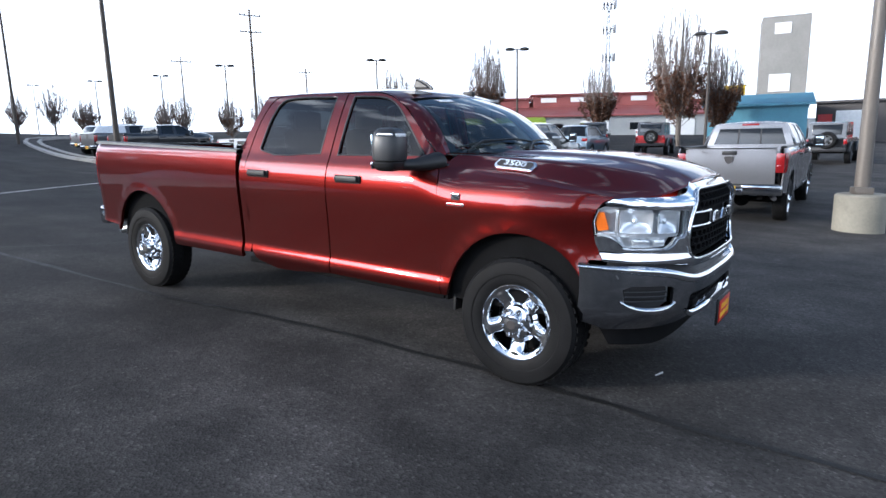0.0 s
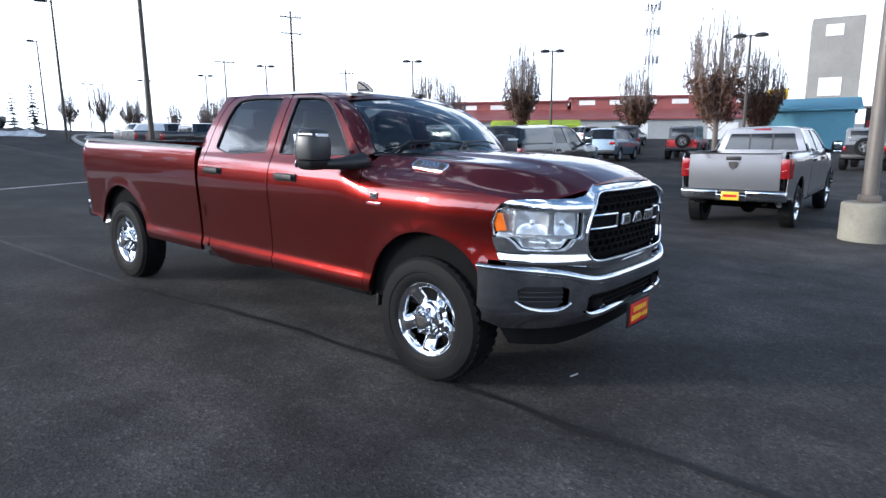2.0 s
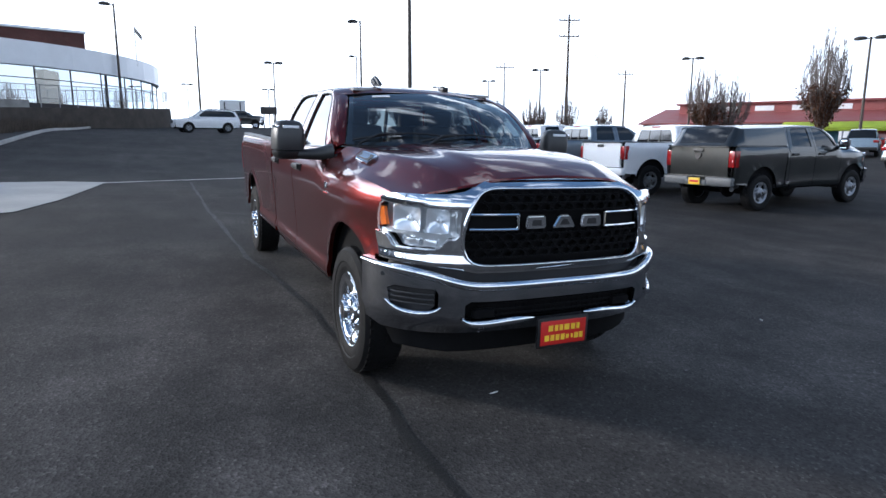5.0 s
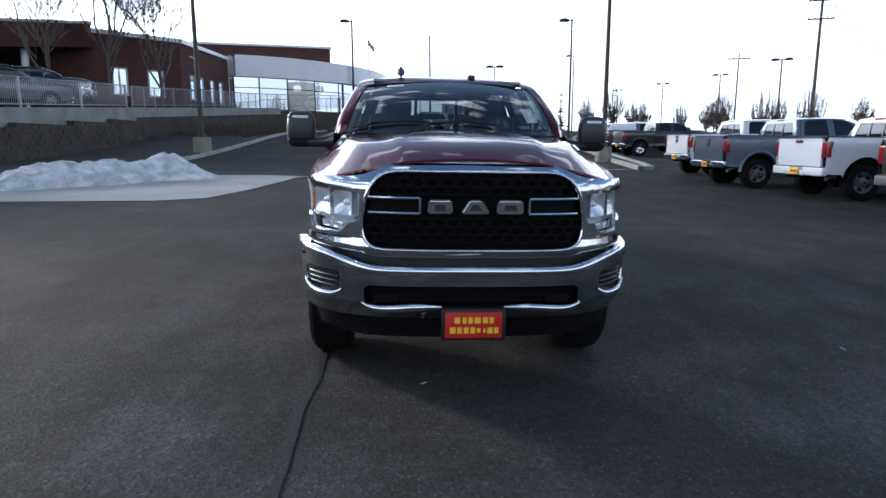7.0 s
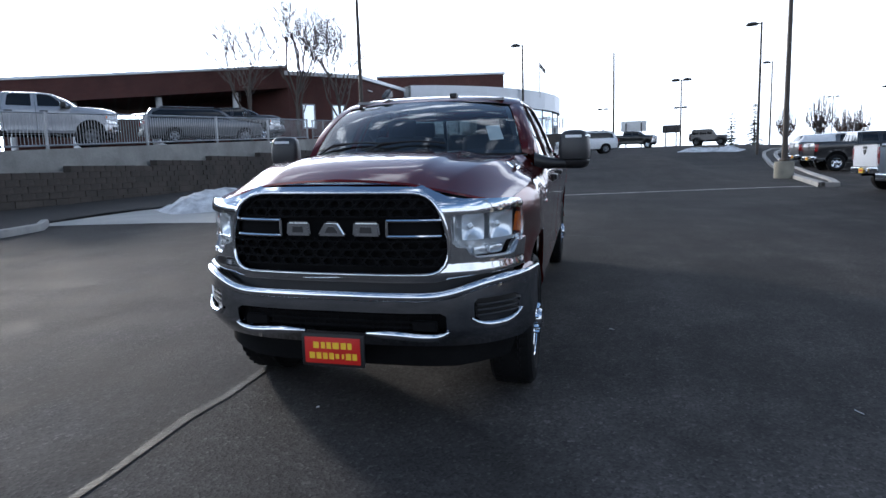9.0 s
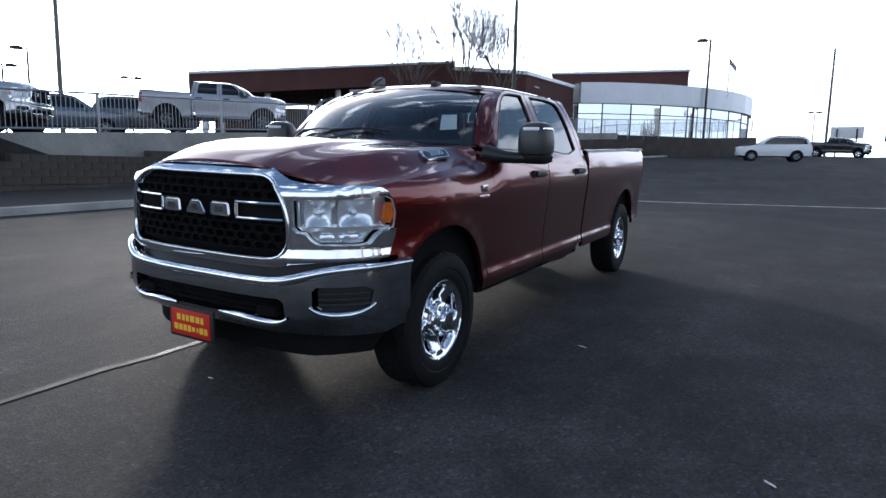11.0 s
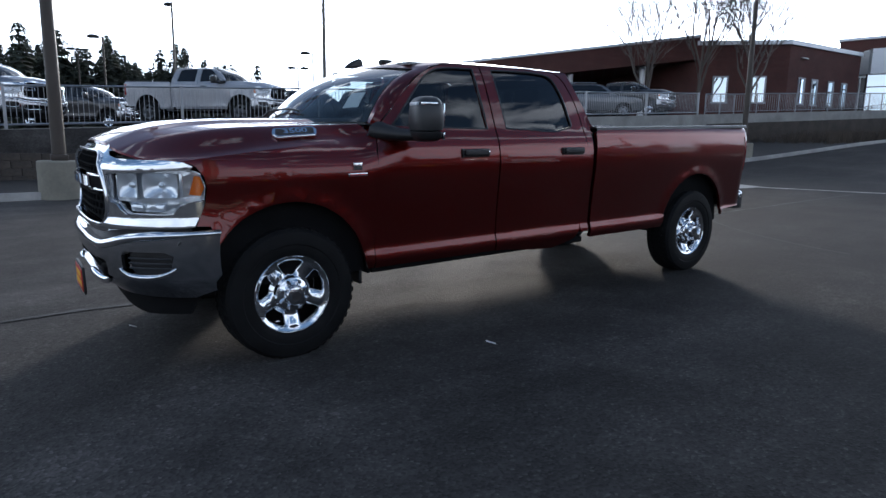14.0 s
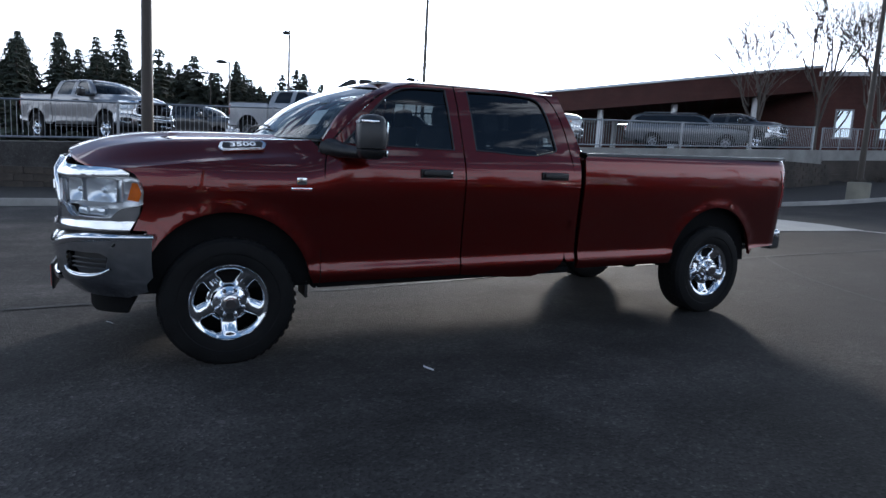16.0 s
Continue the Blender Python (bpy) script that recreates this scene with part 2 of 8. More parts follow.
def mirror_glass(name, tint=(0.8, 0.85, 0.9)):
    m, n, l, b, o = tree_of(name)
    b.inputs["Base Color"].default_value = (*tint, 1)
    b.inputs["Metallic"].default_value = 1.0
    b.inputs["Roughness"].default_value = 0.02
    g = noise_node(n, l, 0.8, 2)
    bumped(n, l, b, g.outputs["Fac"], 0.03, 0.05)
    return m


def bark_leaf(name, a, bcol, rough=0.8):
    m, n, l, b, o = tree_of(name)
    geo = n.new("ShaderNodeNewGeometry")
    r = ramp_node(n, l, geo.outputs["Random Per Island"], 0.0, a, 1.0, bcol)
    l.new(r.outputs["Color"], b.inputs["Base Color"])
    b.inputs["Roughness"].default_value = rough
    return m


def lamp_shell():
    m, n, l, b, o = tree_of("silvered_lamp_shell")
    c = n.new("ShaderNodeTexCoord")
    v = n.new("ShaderNodeTexVoronoi")
    v.inputs["Scale"].default_value = 14
    l.new(c.outputs["Object"], v.inputs["Vector"])
    b.inputs["Base Color"].default_value = (0.86, 0.88, 0.90, 1)
    b.inputs["Metallic"].default_value = 0.7
    b.inputs["Roughness"].default_value = 0.16
    bumped(n, l, b, v.outputs["Distance"], 0.35, 0.02)
    return m


M = {}
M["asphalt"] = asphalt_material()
M["red"] = car_paint("deep_red_pearl_paint", (0.100, 0.0060, 0.0044), 0.85, 0.30, 1.52, 0.006, 0.0)
M["silver"] = car_paint("silver_metallic_paint", (0.21, 0.21, 0.22), 0.7, 0.35)
# white paint greyed down: shade on the upper lot put into the colour
M["pale"] = car_paint("shade_greyed_paint", (0.33, 0.34, 0.36), 0.3, 0.35)
M["white"] = car_paint("white_paint", (0.75, 0.76, 0.78), 0.0, 0.4)
M["grey"] = car_paint("grey_metallic_paint", (0.10, 0.105, 0.115), 0.5, 0.35)
M["bluegrey"] = car_paint("blue_grey_paint", (0.10, 0.125, 0.155), 0.5, 0.35)
M["black"] = car_paint("black_paint", (0.012, 0.012, 0.014), 0.2, 0.3)
M["army"] = car_paint("dark_green_paint", (0.004, 0.0065, 0.0068), 0.3, 0.35)
M["jeepred"] = car_paint("bright_red_paint", (0.42, 0.02, 0.02), 0.0, 0.35)
M["purple"] = car_paint("purple_paint", (0.10, 0.03, 0.14), 0.2, 0.35)
M["lightblue"] = car_paint("light_blue_paint", (0.10, 0.15, 0.20), 0.4, 0.35)
M["chrome"] = plain("chrome", (0.78, 0.80, 0.83), 0.05, 1.0, 0.02, 3.0)
M["bumper"] = plain("chromed_bumper_steel", (0.46, 0.475, 0.505), 0.09, 1.0, 0.05, 3.0)
M["greyplastic"] = plain("grey_plastic", (0.10, 0.105, 0.11), 0.42, 0.0, 0.1, 4.0)
M["plastic"] = plain("black_plastic", (0.014, 0.014, 0.015), 0.42, 0.0, 0.25, 5.0, 0.12, 220)
M["dark"] = plain("dark_underbody", (0.007, 0.007, 0.0075), 0.9, 0.0, 0.4, 5.0, 0, 60, 0, 0.1)
M["rubber"] = plain("tyre_rubber", (0.010, 0.010, 0.0105), 0.6, 0.0, 0.3, 7.0, 0.15, 90, 0, 0.12)
M["seat"] = plain("dark_seat_fabric", (0.05, 0.05, 0.054), 0.9, 0.0, 0.25, 5.0, 0.2, 150)
M["glass"] = pane_glass("clear_glass", (0.66, 0.74, 0.76), 1.5, 2.1)
M["tint"] = pane_glass("tinted_glass", (0.08, 0.09, 0.095), 1.52)
M["midtint"] = pane_glass("lightly_tinted_glass", (0.20, 0.225, 0.23), 1.52)
M["lens"] = pane_glass("lamp_lens", (0.93, 0.95, 0.97))
M["amber"] = plain("amber_lens", (0.75, 0.16, 0.01), 0.12, 0.0, 0.15, 8.0, 0, 60, 0.6)
M["redlens"] = plain("red_lens", (0.26, 0.008, 0.010), 0.15, 0.0, 0.15, 8.0, 0, 60, 0.6)
M["reflector"] = plain("lamp_reflector", (0.93, 0.95, 0.98), 0.16, 0.6, 0.05, 4.0)
M["white_trim"] = plain("white_trim", (0.75, 0.75, 0.74), 0.5, 0.0, 0.08, 4.0)
M["black_ink"] = plain("black_ink", (0.015, 0.015, 0.015), 0.6, 0.0, 0.1, 4.0)
M["grey_ink"] = plain("grey_ink", (0.3, 0.3, 0.3), 0.6, 0.0, 0.1, 4.0)
M["plate_red"] = plain("plate_red", (0.55, 0.02, 0.015), 0.35, 0.0, 0.06, 4.0)
M["plate_yellow"] = plain("plate_yellow", (0.85, 0.55, 0.03), 0.4, 0.0, 0.06, 4.0)
M["concrete"] = plain("concrete", (0.27, 0.25, 0.20), 0.85, 0.0, 0.22, 1.6, 0.3, 45)
M["kerb"] = plain("kerb_concrete", (0.36, 0.345, 0.32), 0.88, 0.0, 0.22, 1.3, 0.3, 40)
M["parapet"] = plain("pale_parapet_concrete", (0.30, 0.29, 0.27), 0.85, 0.0, 0.25, 1.1, 0.3, 45)
M["apron"] = plain("pale_concrete", (0.40, 0.385, 0.355), 0.88, 0.0, 0.16, 0.8, 0.25, 40)
M["snow"] = plain("dirty_snow", (0.70, 0.71, 0.73), 0.7, 0.0, 0.42, 2.6, 0.8, 14)
M["block"] = plain("dark_wall_block", (0.075, 0.063, 0.053), 0.92, 0.0, 0.35, 1.3, 0.7, 22)
M["mulch"] = plain("dark_soil", (0.030, 0.025, 0.021), 0.95, 0.0, 0.4, 2.2, 0.9, 16)
M["galv"] = plain("galvanised_steel", (0.30, 0.31, 0.33), 0.42, 0.8, 0.12, 4.0)
M["pole"] = plain("brown_pole_paint", (0.055, 0.043, 0.034), 0.5, 0.2, 0.15, 2.0)
M["palepole"] = plain("tan_pole_paint", (0.15, 0.13, 0.11), 0.5, 0.2, 0.15, 2.0)
M["lamp_head"] = plain("dark_lamp_head", (0.05, 0.045, 0.04), 0.45, 0.3, 0.15, 3.0)
M["wood_pole"] = plain("weathered_pole_wood", (0.12, 0.095, 0.075), 0.9, 0.0, 0.3, 2.5)
M["brick"] = brick_material("red_brick", (0.092, 0.027, 0.021), (0.070, 0.020, 0.017))
M["panel"] = plain("pale_metal_panel", (0.70, 0.72, 0.75), 0.35, 0.2, 0.05, 0.8)
M["facade"] = mirror_glass("facade_glass", (0.72, 0.80, 0.86))
M["trimdark"] = plain("dark_trim", (0.045, 0.04, 0.04), 0.5, 0.2, 0.15, 2.0)
M["redroof"] = plain("red_metal_roof", (0.27, 0.075, 0.066), 0.5, 0.1, 0.15, 0.4)
M["wallgrey"] = plain("grey_wall", (0.34, 0.35, 0.345), 0.8, 0.0, 0.12, 0.5)
M["tower"] = plain("tower_concrete", (0.25, 0.24, 0.22), 0.9, 0.0, 0.14, 0.25)
M["bluewall"] = plain("blue_metal_wall", (0.09, 0.24, 0.32), 0.6, 0.1, 0.15, 0.6)
M["yellow"] = plain("yellow_sign", (0.80, 0.52, 0.03), 0.5, 0.0, 0.08, 2.0)
M["lime"] = plain("lime_fabric", (0.55, 0.66, 0.05), 0.6, 0.0, 0.12, 1.0)
M["orange"] = plain("orange_paint", (0.65, 0.25, 0.02), 0.5, 0.0, 0.12, 2.0)
M["bark"] = bark_leaf("bark", (0.075, 0.062, 0.052), (0.15, 0.125, 0.105), 0.9)
M["twig"] = bark_leaf("bare_twigs", (0.10, 0.085, 0.075), (0.20, 0.165, 0.145), 0.9)
M["rustleaf"] = bark_leaf("rusty_leaves", (0.075, 0.032, 0.018), (0.17, 0.078, 0.042), 0.8)
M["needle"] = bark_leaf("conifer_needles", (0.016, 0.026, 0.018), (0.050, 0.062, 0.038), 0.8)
# far belt paler than the near spruces: haze put into the colour
M["needle_hazed"] = bark_leaf("hazed_far_conifers", (0.030, 0.040, 0.030), (0.080, 0.084, 0.058), 0.85)
M["bush"] = bark_leaf("bare_bushes", (0.045, 0.035, 0.028), (0.10, 0.08, 0.06), 0.9)
M["white_paint_line"] = plain("worn_line_paint", (0.50, 0.49, 0.46), 0.8, 0.0, 0.3, 5.0)
M["seam"] = plain("asphalt_seam", (0.013, 0.0125, 0.012), 0.65, 0.0, 0.35, 6.0, 0.6, 50, 0, 0.28)

# ---------------- building helpers ----------------


def mesh_object(name, me, mat, parent=None, label=""):
    me.materials.append(mat)
    ob = new(name, me)
    if parent is not None:
        ob.parent = parent
    if label:
        ob["label"] = label
    return ob


def part(name, bm, mat, parent=None, label="", angle=35):
    """One mesh object out of a bmesh, smooth but for sharp edges."""
    me = bpy.data.meshes.new(name)
    bm.normal_update()
    bm.to_mesh(me)
    bm.free()
    for p in me.polygons:
        p.use_smooth = True
    me.set_sharp_from_angle(angle=radians(angle))
    return mesh_object(name, me, mat, parent, label)


def raw(name, verts, faces, mat, parent=None, label="", angle=35):
    me = bpy.data.meshes.new(name)
    me.from_pydata([tuple(v) for v in verts], [], faces)
    me.update()
    for p in me.polygons:
        p.use_smooth = True
    me.set_sharp_from_angle(angle=radians(angle))
    return mesh_object(name, me, mat, parent, label)


def empty(name, m, label, category, group=""):
    e = new(name)
    e.empty_display_size = 0.2
    e.matrix_basis = m
    return tagged(e, label, category, group)


def add_box(bm, c, s, bevel=0.0, rot=None, seg=2):
    r = bmesh.ops.create_cube(bm, size=1.0)
    mt = Matrix.LocRotScale(c, rot, s)
    bmesh.ops.transform(bm, matrix=mt, verts=r["verts"])
    if bevel:
        edges = list({e for v in r["verts"] for e in v.link_edges})
        bmesh.ops.bevel(bm, geom=edges, offset=bevel, segments=seg, affect="EDGES", profile=0.6)


def box(name, c, s, mat, parent=None, bevel=0.0, label="", rot=None):
    bm = bmesh.new()
    add_box(bm, c, s, bevel, rot)
    return part(name, bm, mat, parent, label)


def add_lathe(bm, profile, n, m=None, cap=True):
    """Turns (radius, height) pairs about local z."""
    rings = []
    for r, h in profile:
        rings.append([bm.verts.new((r * math.cos(2 * math.pi * k / n), r * math.sin(2 * math.pi * k / n), h)) for k in range(n)])
    for a, b in zip(rings, rings[1:]):
        for k in range(n):
            bm.faces.new((a[k], a[(k + 1) % n], b[(k + 1) % n], b[k]))
    for ring, rev in ((rings[0], True), (rings[-1], False)):
        if cap and (ring[0].co - ring[n // 2].co).length > 1e-4:
            bm.faces.new(list(reversed(ring)) if rev else ring)
    if m is not None:
        bmesh.ops.transform(bm, matrix=m, verts=[v for r in rings for v in r])


def add_tube(bm, pts, rad, n=6):
    """A tube along points; rad is one radius or one a point."""
    pts = [Vector(p) for p in pts]
    rads = rad if isinstance(rad, (list, tuple)) else [rad] * len(pts)
    rings = []
    for i, p in enumerate(pts):
        d = (pts[min(i + 1, len(pts) - 1)] - pts[max(i - 1, 0)]).normalized()
        a = d.orthogonal().normalized() if abs(d.z) > 0.95 else d.cross(Vector((0, 0, 1))).normalized()
        b = d.cross(a)
        rings.append([bm.verts.new(p + rads[i] * (a * math.cos(2 * math.pi * k / n) + b * math.sin(2 * math.pi * k / n))) for k in range(n)])
    for q, w in zip(rings, rings[1:]):
        for k in range(n):
            bm.faces.new((q[k], q[(k + 1) % n], w[(k + 1) % n], w[k]))
    bm.faces.new(list(reversed(rings[0])))
    bm.faces.new(rings[-1])


def add_prism(bm, poly, axis, a, b):
    """A flat polygon of two coordinates drawn out along an axis from a to b."""
    def at(p, v):
        return {"x": (v, p[0], p[1]), "y": (p[0], v, p[1]), "z": (p[0], p[1], v)}[axis]
    lo = [bm.verts.new(at(p, a)) for p in poly]
    hi = [bm.verts.new(at(p, b)) for p in poly]
    k = len(poly)
    bm.faces.new(lo)
    bm.faces.new(list(reversed(hi)))
    for i in range(k):
        bm.faces.new((lo[i], hi[i], hi[(i + 1) % k], lo[(i + 1) % k]))
    bmesh.ops.recalc_face_normals(bm, faces=bm.faces[:])


def sheet(name, loops, fn, out, mat, parent, step=0.07, depth=0.02, label="", grow=0.0, cuts=()):
    """A curved panel: flat loops (outer first, then holes) in (u, v), laid on the surface fn(u, v), whose outside faces towards
    out(u, v), with a rim turned in by depth."""
    bm = bmesh.new()
    for loop in loops:
        vs = [bm.verts.new((u, v, 0)) for u, v in loop]
        for i in range(len(vs)):
            bm.edges.new((vs[i], vs[(i + 1) % len(vs)]))
    bmesh.ops.triangle_fill(bm, use_beauty=True, use_dissolve=False, edges=bm.edges[:])
    us = [u for u, v in loops[0]]
    vv = [v for u, v in loops[0]]
    for lo, hi, no in ((min(us), max(us), (1, 0, 0)), (min(vv), max(vv), (0, 1, 0))):
        c = math.ceil((lo + 1e-4) / step) * step
        while c < hi - 1e-4:
            co = (c, 0, 0) if no[0] else (0, c, 0)
            bmesh.ops.bisect_plane(bm, geom=bm.verts[:] + bm.edges[:] + bm.faces[:], dist=1e-5, plane_co=co, plane_no=no)
            c += step
    for c in cuts:
        bmesh.ops.bisect_plane(bm, geom=bm.verts[:] + bm.edges[:] + bm.faces[:], dist=1e-5, plane_co=(0, c, 0), plane_no=(0, 1, 0))
    bm.verts.index_update()
    uv = [(v.co.x, v.co.y) for v in bm.verts]
    pos, nor = [], []
    for u, v in uv:
        p = Vector(fn(u, v))
        e = 0.004
        n_ = (Vector(fn(u + e, v)) - Vector(fn(u - e, v))).cross(Vector(fn(u, v + e)) - Vector(fn(u, v - e))).normalized()
        if n_.dot(Vector(out(u, v))) < 0:
            n_ = -n_
        pos.append(p + grow * n_)
        nor.append(n_)
    faces, fn_norm = [], []
    for f in bm.faces:
        ids = [v.index for v in f.verts]
        a, b_, c_ = pos[ids[0]], pos[ids[1]], pos[ids[2]]
        if (b_ - a).cross(c_ - a).dot(nor[ids[0]]) < 0:
            ids.reverse()
        faces.append(ids)
        fn_norm += [nor[i] for i in ids]
    rim = [e for e in bm.edges if len(e.link_faces) == 1]
    verts = list(pos)
    for e in rim:
        ids = None
        f = e.link_faces[0]
        i, j = e.verts[0].index, e.verts[1].index
        k = len(verts)
        pi, pj = pos[i], pos[j]
        verts += [pi, pj, pj - nor[j] * depth, pi - nor[i] * depth]
        mid = sum((pos[v.index] for v in f.verts), Vector()) / len(f.verts)
        side = ((pi + pj) / 2 - mid)
        fnm = (pj - pi).cross(-nor[i]).normalized()
        quad = [k, k + 1, k + 2, k + 3]
        if fnm.dot(side) < 0:
            quad.reverse()
            fnm = -fnm
        faces.append(quad)
        fn_norm += [fnm] * 4
    me = bpy.data.meshes.new(name)
    me.from_pydata([tuple(v) for v in verts], [], faces)
    me.update()
    for p in me.polygons:
        p.use_smooth = True
    me.normals_split_custom_set([tuple(x) for x in fn_norm])
    bm.free()
    return mesh_object(name, me, mat, parent, label)


def loft(name, rows, mat, parent, label="", closed=False, angle=50):
    """A skin over rows of points."""
    verts = [p for r in rows for p in r]
    k = len(rows[0])
    faces = []
    for i in range(len(rows) - 1):
        for j in range(k - (0 if closed else 1)):
            a, b = i * k + j, i * k + (j + 1) % k
            faces.append((a, b, b + k, a + k))
    return raw(name, verts, faces, mat, parent, label, angle)


def smooth_interp(x, xs, ys):
    """A Catmull-Rom curve through the points."""
    if x <= xs[0]:
        return ys[0]
    if x >= xs[-1]:
        return ys[-1]
    i = max(k for k in range(len(xs) - 1) if xs[k] <= x)
    h = xs[i + 1] - xs[i]
    t = (x - xs[i]) / h

    def slope(k):
        if k == 0:
            return (ys[1] - ys[0]) / (xs[1] - xs[0])
        if k == len(xs) - 1:
            return (ys[-1] - ys[-2]) / (xs[-1] - xs[-2])
        return (ys[k + 1] - ys[k - 1]) / (xs[k + 1] - xs[k - 1])
    m0, m1 = slope(i) * h, slope(i + 1) * h
    return (2 * t**3 - 3 * t * t + 1) * ys[i] + (t**3 - 2 * t * t + t) * m0 + (-2 * t**3 + 3 * t * t) * ys[i + 1] + (t**3 - t * t) * m1


def ss(x):
    x = min(1.0, max(0.0, x))
    return x * x * (3 - 2 * x)


def mirror_loop(loop):
    return [(-u, v) for u, v in loop]


def text_part(name, body, size, m, mat, parent, depth=0.003, label="", shear=0.0, wide=1.0, bold=0.0):
    cu = bpy.data.curves.new(name, "FONT")
    cu.body = body
    cu.size = size
    cu.extrude = depth
    cu.shear = shear
    cu.offset = bold
    cu.align_x, cu.align_y = "CENTER", "CENTER"
    tmp = bpy.data.objects.new(name, cu)
    scene.collection.objects.link(tmp)
    dg = bpy.context.evaluated_depsgraph_get()
    me = bpy.data.meshes.new_from_object(tmp.evaluated_get(dg))
    bpy.data.objects.remove(tmp)
    bpy.data.curves.remove(cu)
    me.transform(m @ Matrix.Diagonal((wide, 1, 1, 1)))
    me.materials.clear()
    return mesh_object(name, me, mat, parent, label)

# ---------------- the lie of the land ----------------


def rise(x, y):
    """The drive climbs to a crest; the parking rows beside it stay low for longer."""
    late = ss((-5.5 - x) / 3.5) * (1 - ss((-36 - y) / 26))
    return 1.0 * ss((-18 - y) / 22) * (1 - late) + 0.5 * ss((-42 - y) / 40)


def upper_z(y):
    return 1.65 - 0.055 * max(-70.0, min(y, 30.0))


def road_z(x, y):
    base = 0.0194 * max(-10.0, min(x, 20.0)) - 0.0241 * max(-90.0, min(y, 25.0))
    if x < -10:
        base += 0.010 * (-10 - max(x, -110.0))
    return base + rise(x, y) * (1 - 0.55 * ss((-12 - x) / 25))


def ground_z(x, y):
    if x > 15.05 and y > -75:
        return upper_z(y)
    if y < -29 and x > 8.0:
        bend = ss((-44 - y) / 6)
        edge = float(np.interp(-y, [29, 32.5, 35.5, 40, 46], [14.6, 14.3, 13.3, 12.5, 11.7]))
        t = ss((x - (edge * (1 - bend) + 8.6 * bend)) / (0.7 + 4.8 * bend)) * ss((-28.9 - y) / 0.5)
        return road_z(x, y) * (1 - t) + upper_z(y) * t
    return road_z(x, y)


def axis_steps(lo, hi, near_lo, near_hi, fine, grow_by):
    out = [near_lo]
    while out[-1] < near_hi:
        out.append(out[-1] + fine)
    s = fine
    while out[-1] < hi:
        s *= grow_by
        out.append(min(hi, out[-1] + s))
    s, low = fine, [near_lo]
    while low[-1] > lo:
        s *= grow_by
        low.append(max(lo, low[-1] - s))
    return sorted(set(low[1:] + out))


def build_ground():
    xs = axis_steps(-900, 900, -16, 14.8, 0.8, 1.25)
    xs = sorted(set([x for x in xs if not 14.2 < x < 16.0] + [14.2, 14.95, 15.06, 15.9]))
    ys = axis_steps(-900, 900, -60, 12, 1.0, 1.25)
    verts = [(x, y, ground_z(x, y)) for y in ys for x in xs]
    k = len(xs)
    faces = [(j * k + i, j * k + i + 1, (j + 1) * k + i + 1, (j + 1) * k + i) for j in range(len(ys) - 1) for i in range(k - 1)]
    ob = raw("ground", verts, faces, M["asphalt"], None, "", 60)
    tagged(ob, "dark worn asphalt parking lot with pale stone specks", "ground", "", "structure")


build_ground()


def on_ground(x, y, lift=0.0):
    return (x, y, ground_z(x, y) + lift)


def ribbon(name, pts, width, mat, label, category, lift=0.004, jitter=0.0, thick=0.0):
    """A strip that lies on the ground along points."""
    rng = random.Random(name)
    dense = []
    for a, b in zip(pts, pts[1:]):
        n = max(1, int(math.dist(a, b) / 0.35))
        dense += [(a[0] + (b[0] - a[0]) * i / n, a[1] + (b[1] - a[1]) * i / n) for i in range(n)]
    dense.append(pts[-1])
    verts, faces = [], []
    for i, p in enumerate(dense):
        q, r = dense[max(0, i - 1)], dense[min(len(dense) - 1, i + 1)]
        d = Vector((r[0] - q[0], r[1] - q[1])).normalized()
        nrm = Vector((-d.y, d.x))
        off = rng.uniform(-jitter, jitter)
        wid = width * (1 + rng.uniform(-0.35, 0.35) * (1 if jitter else 0))
        for s in (-0.5, 0.5):
            x, y = p[0] + nrm.x * (off + s * wid), p[1] + nrm.y * (off + s * wid)
            verts.append(on_ground(x, y, lift))
        if i:
            k = 2 * i
            faces.append((k - 2, k - 1, k + 1, k))
    ob = raw(name, verts, faces, mat)
    return tagged(ob, label, category, "", "structure")

# ---------------- pickup truck ----------------
SIDE_Z = [0.44, 0.50, 0.545, 0.585, 0.635, 0.70, 0.85, 1.00, 1.12, 1.20, 1.28, 1.35, 1.41, 1.46, 1.55, 1.68, 1.80, 1.88, 1.93, 1.97]
SIDE_X = [0.925, 0.955, 0.970, 0.968, 0.956, 0.958, 0.968, 0.982, 0.993, 0.994, 0.985, 0.964, 0.935, 0.915, 0.880, 0.826, 0.768, 0.722, 0.675, 0.61]
BED_Z = [0.44, 0.50, 0.545, 0.585, 0.635, 0.70, 0.85, 1.00, 1.15, 1.28, 1.36, 1.41, 1.445, 1.475]
BED_X = [0.925, 0.955, 0.970, 0.968, 0.956, 0.958, 0.968, 0.982, 0.994, 0.994, 0.985, 0.972, 0.952, 0.915]


def arc(cy, cz, r, a0, a1, n=18):
    return [(cy + r * math.cos(radians(a0 + (a1 - a0) * i / n)), cz + r * math.sin(radians(a0 + (a1 - a0) * i / n))) for i in range(n + 1)]


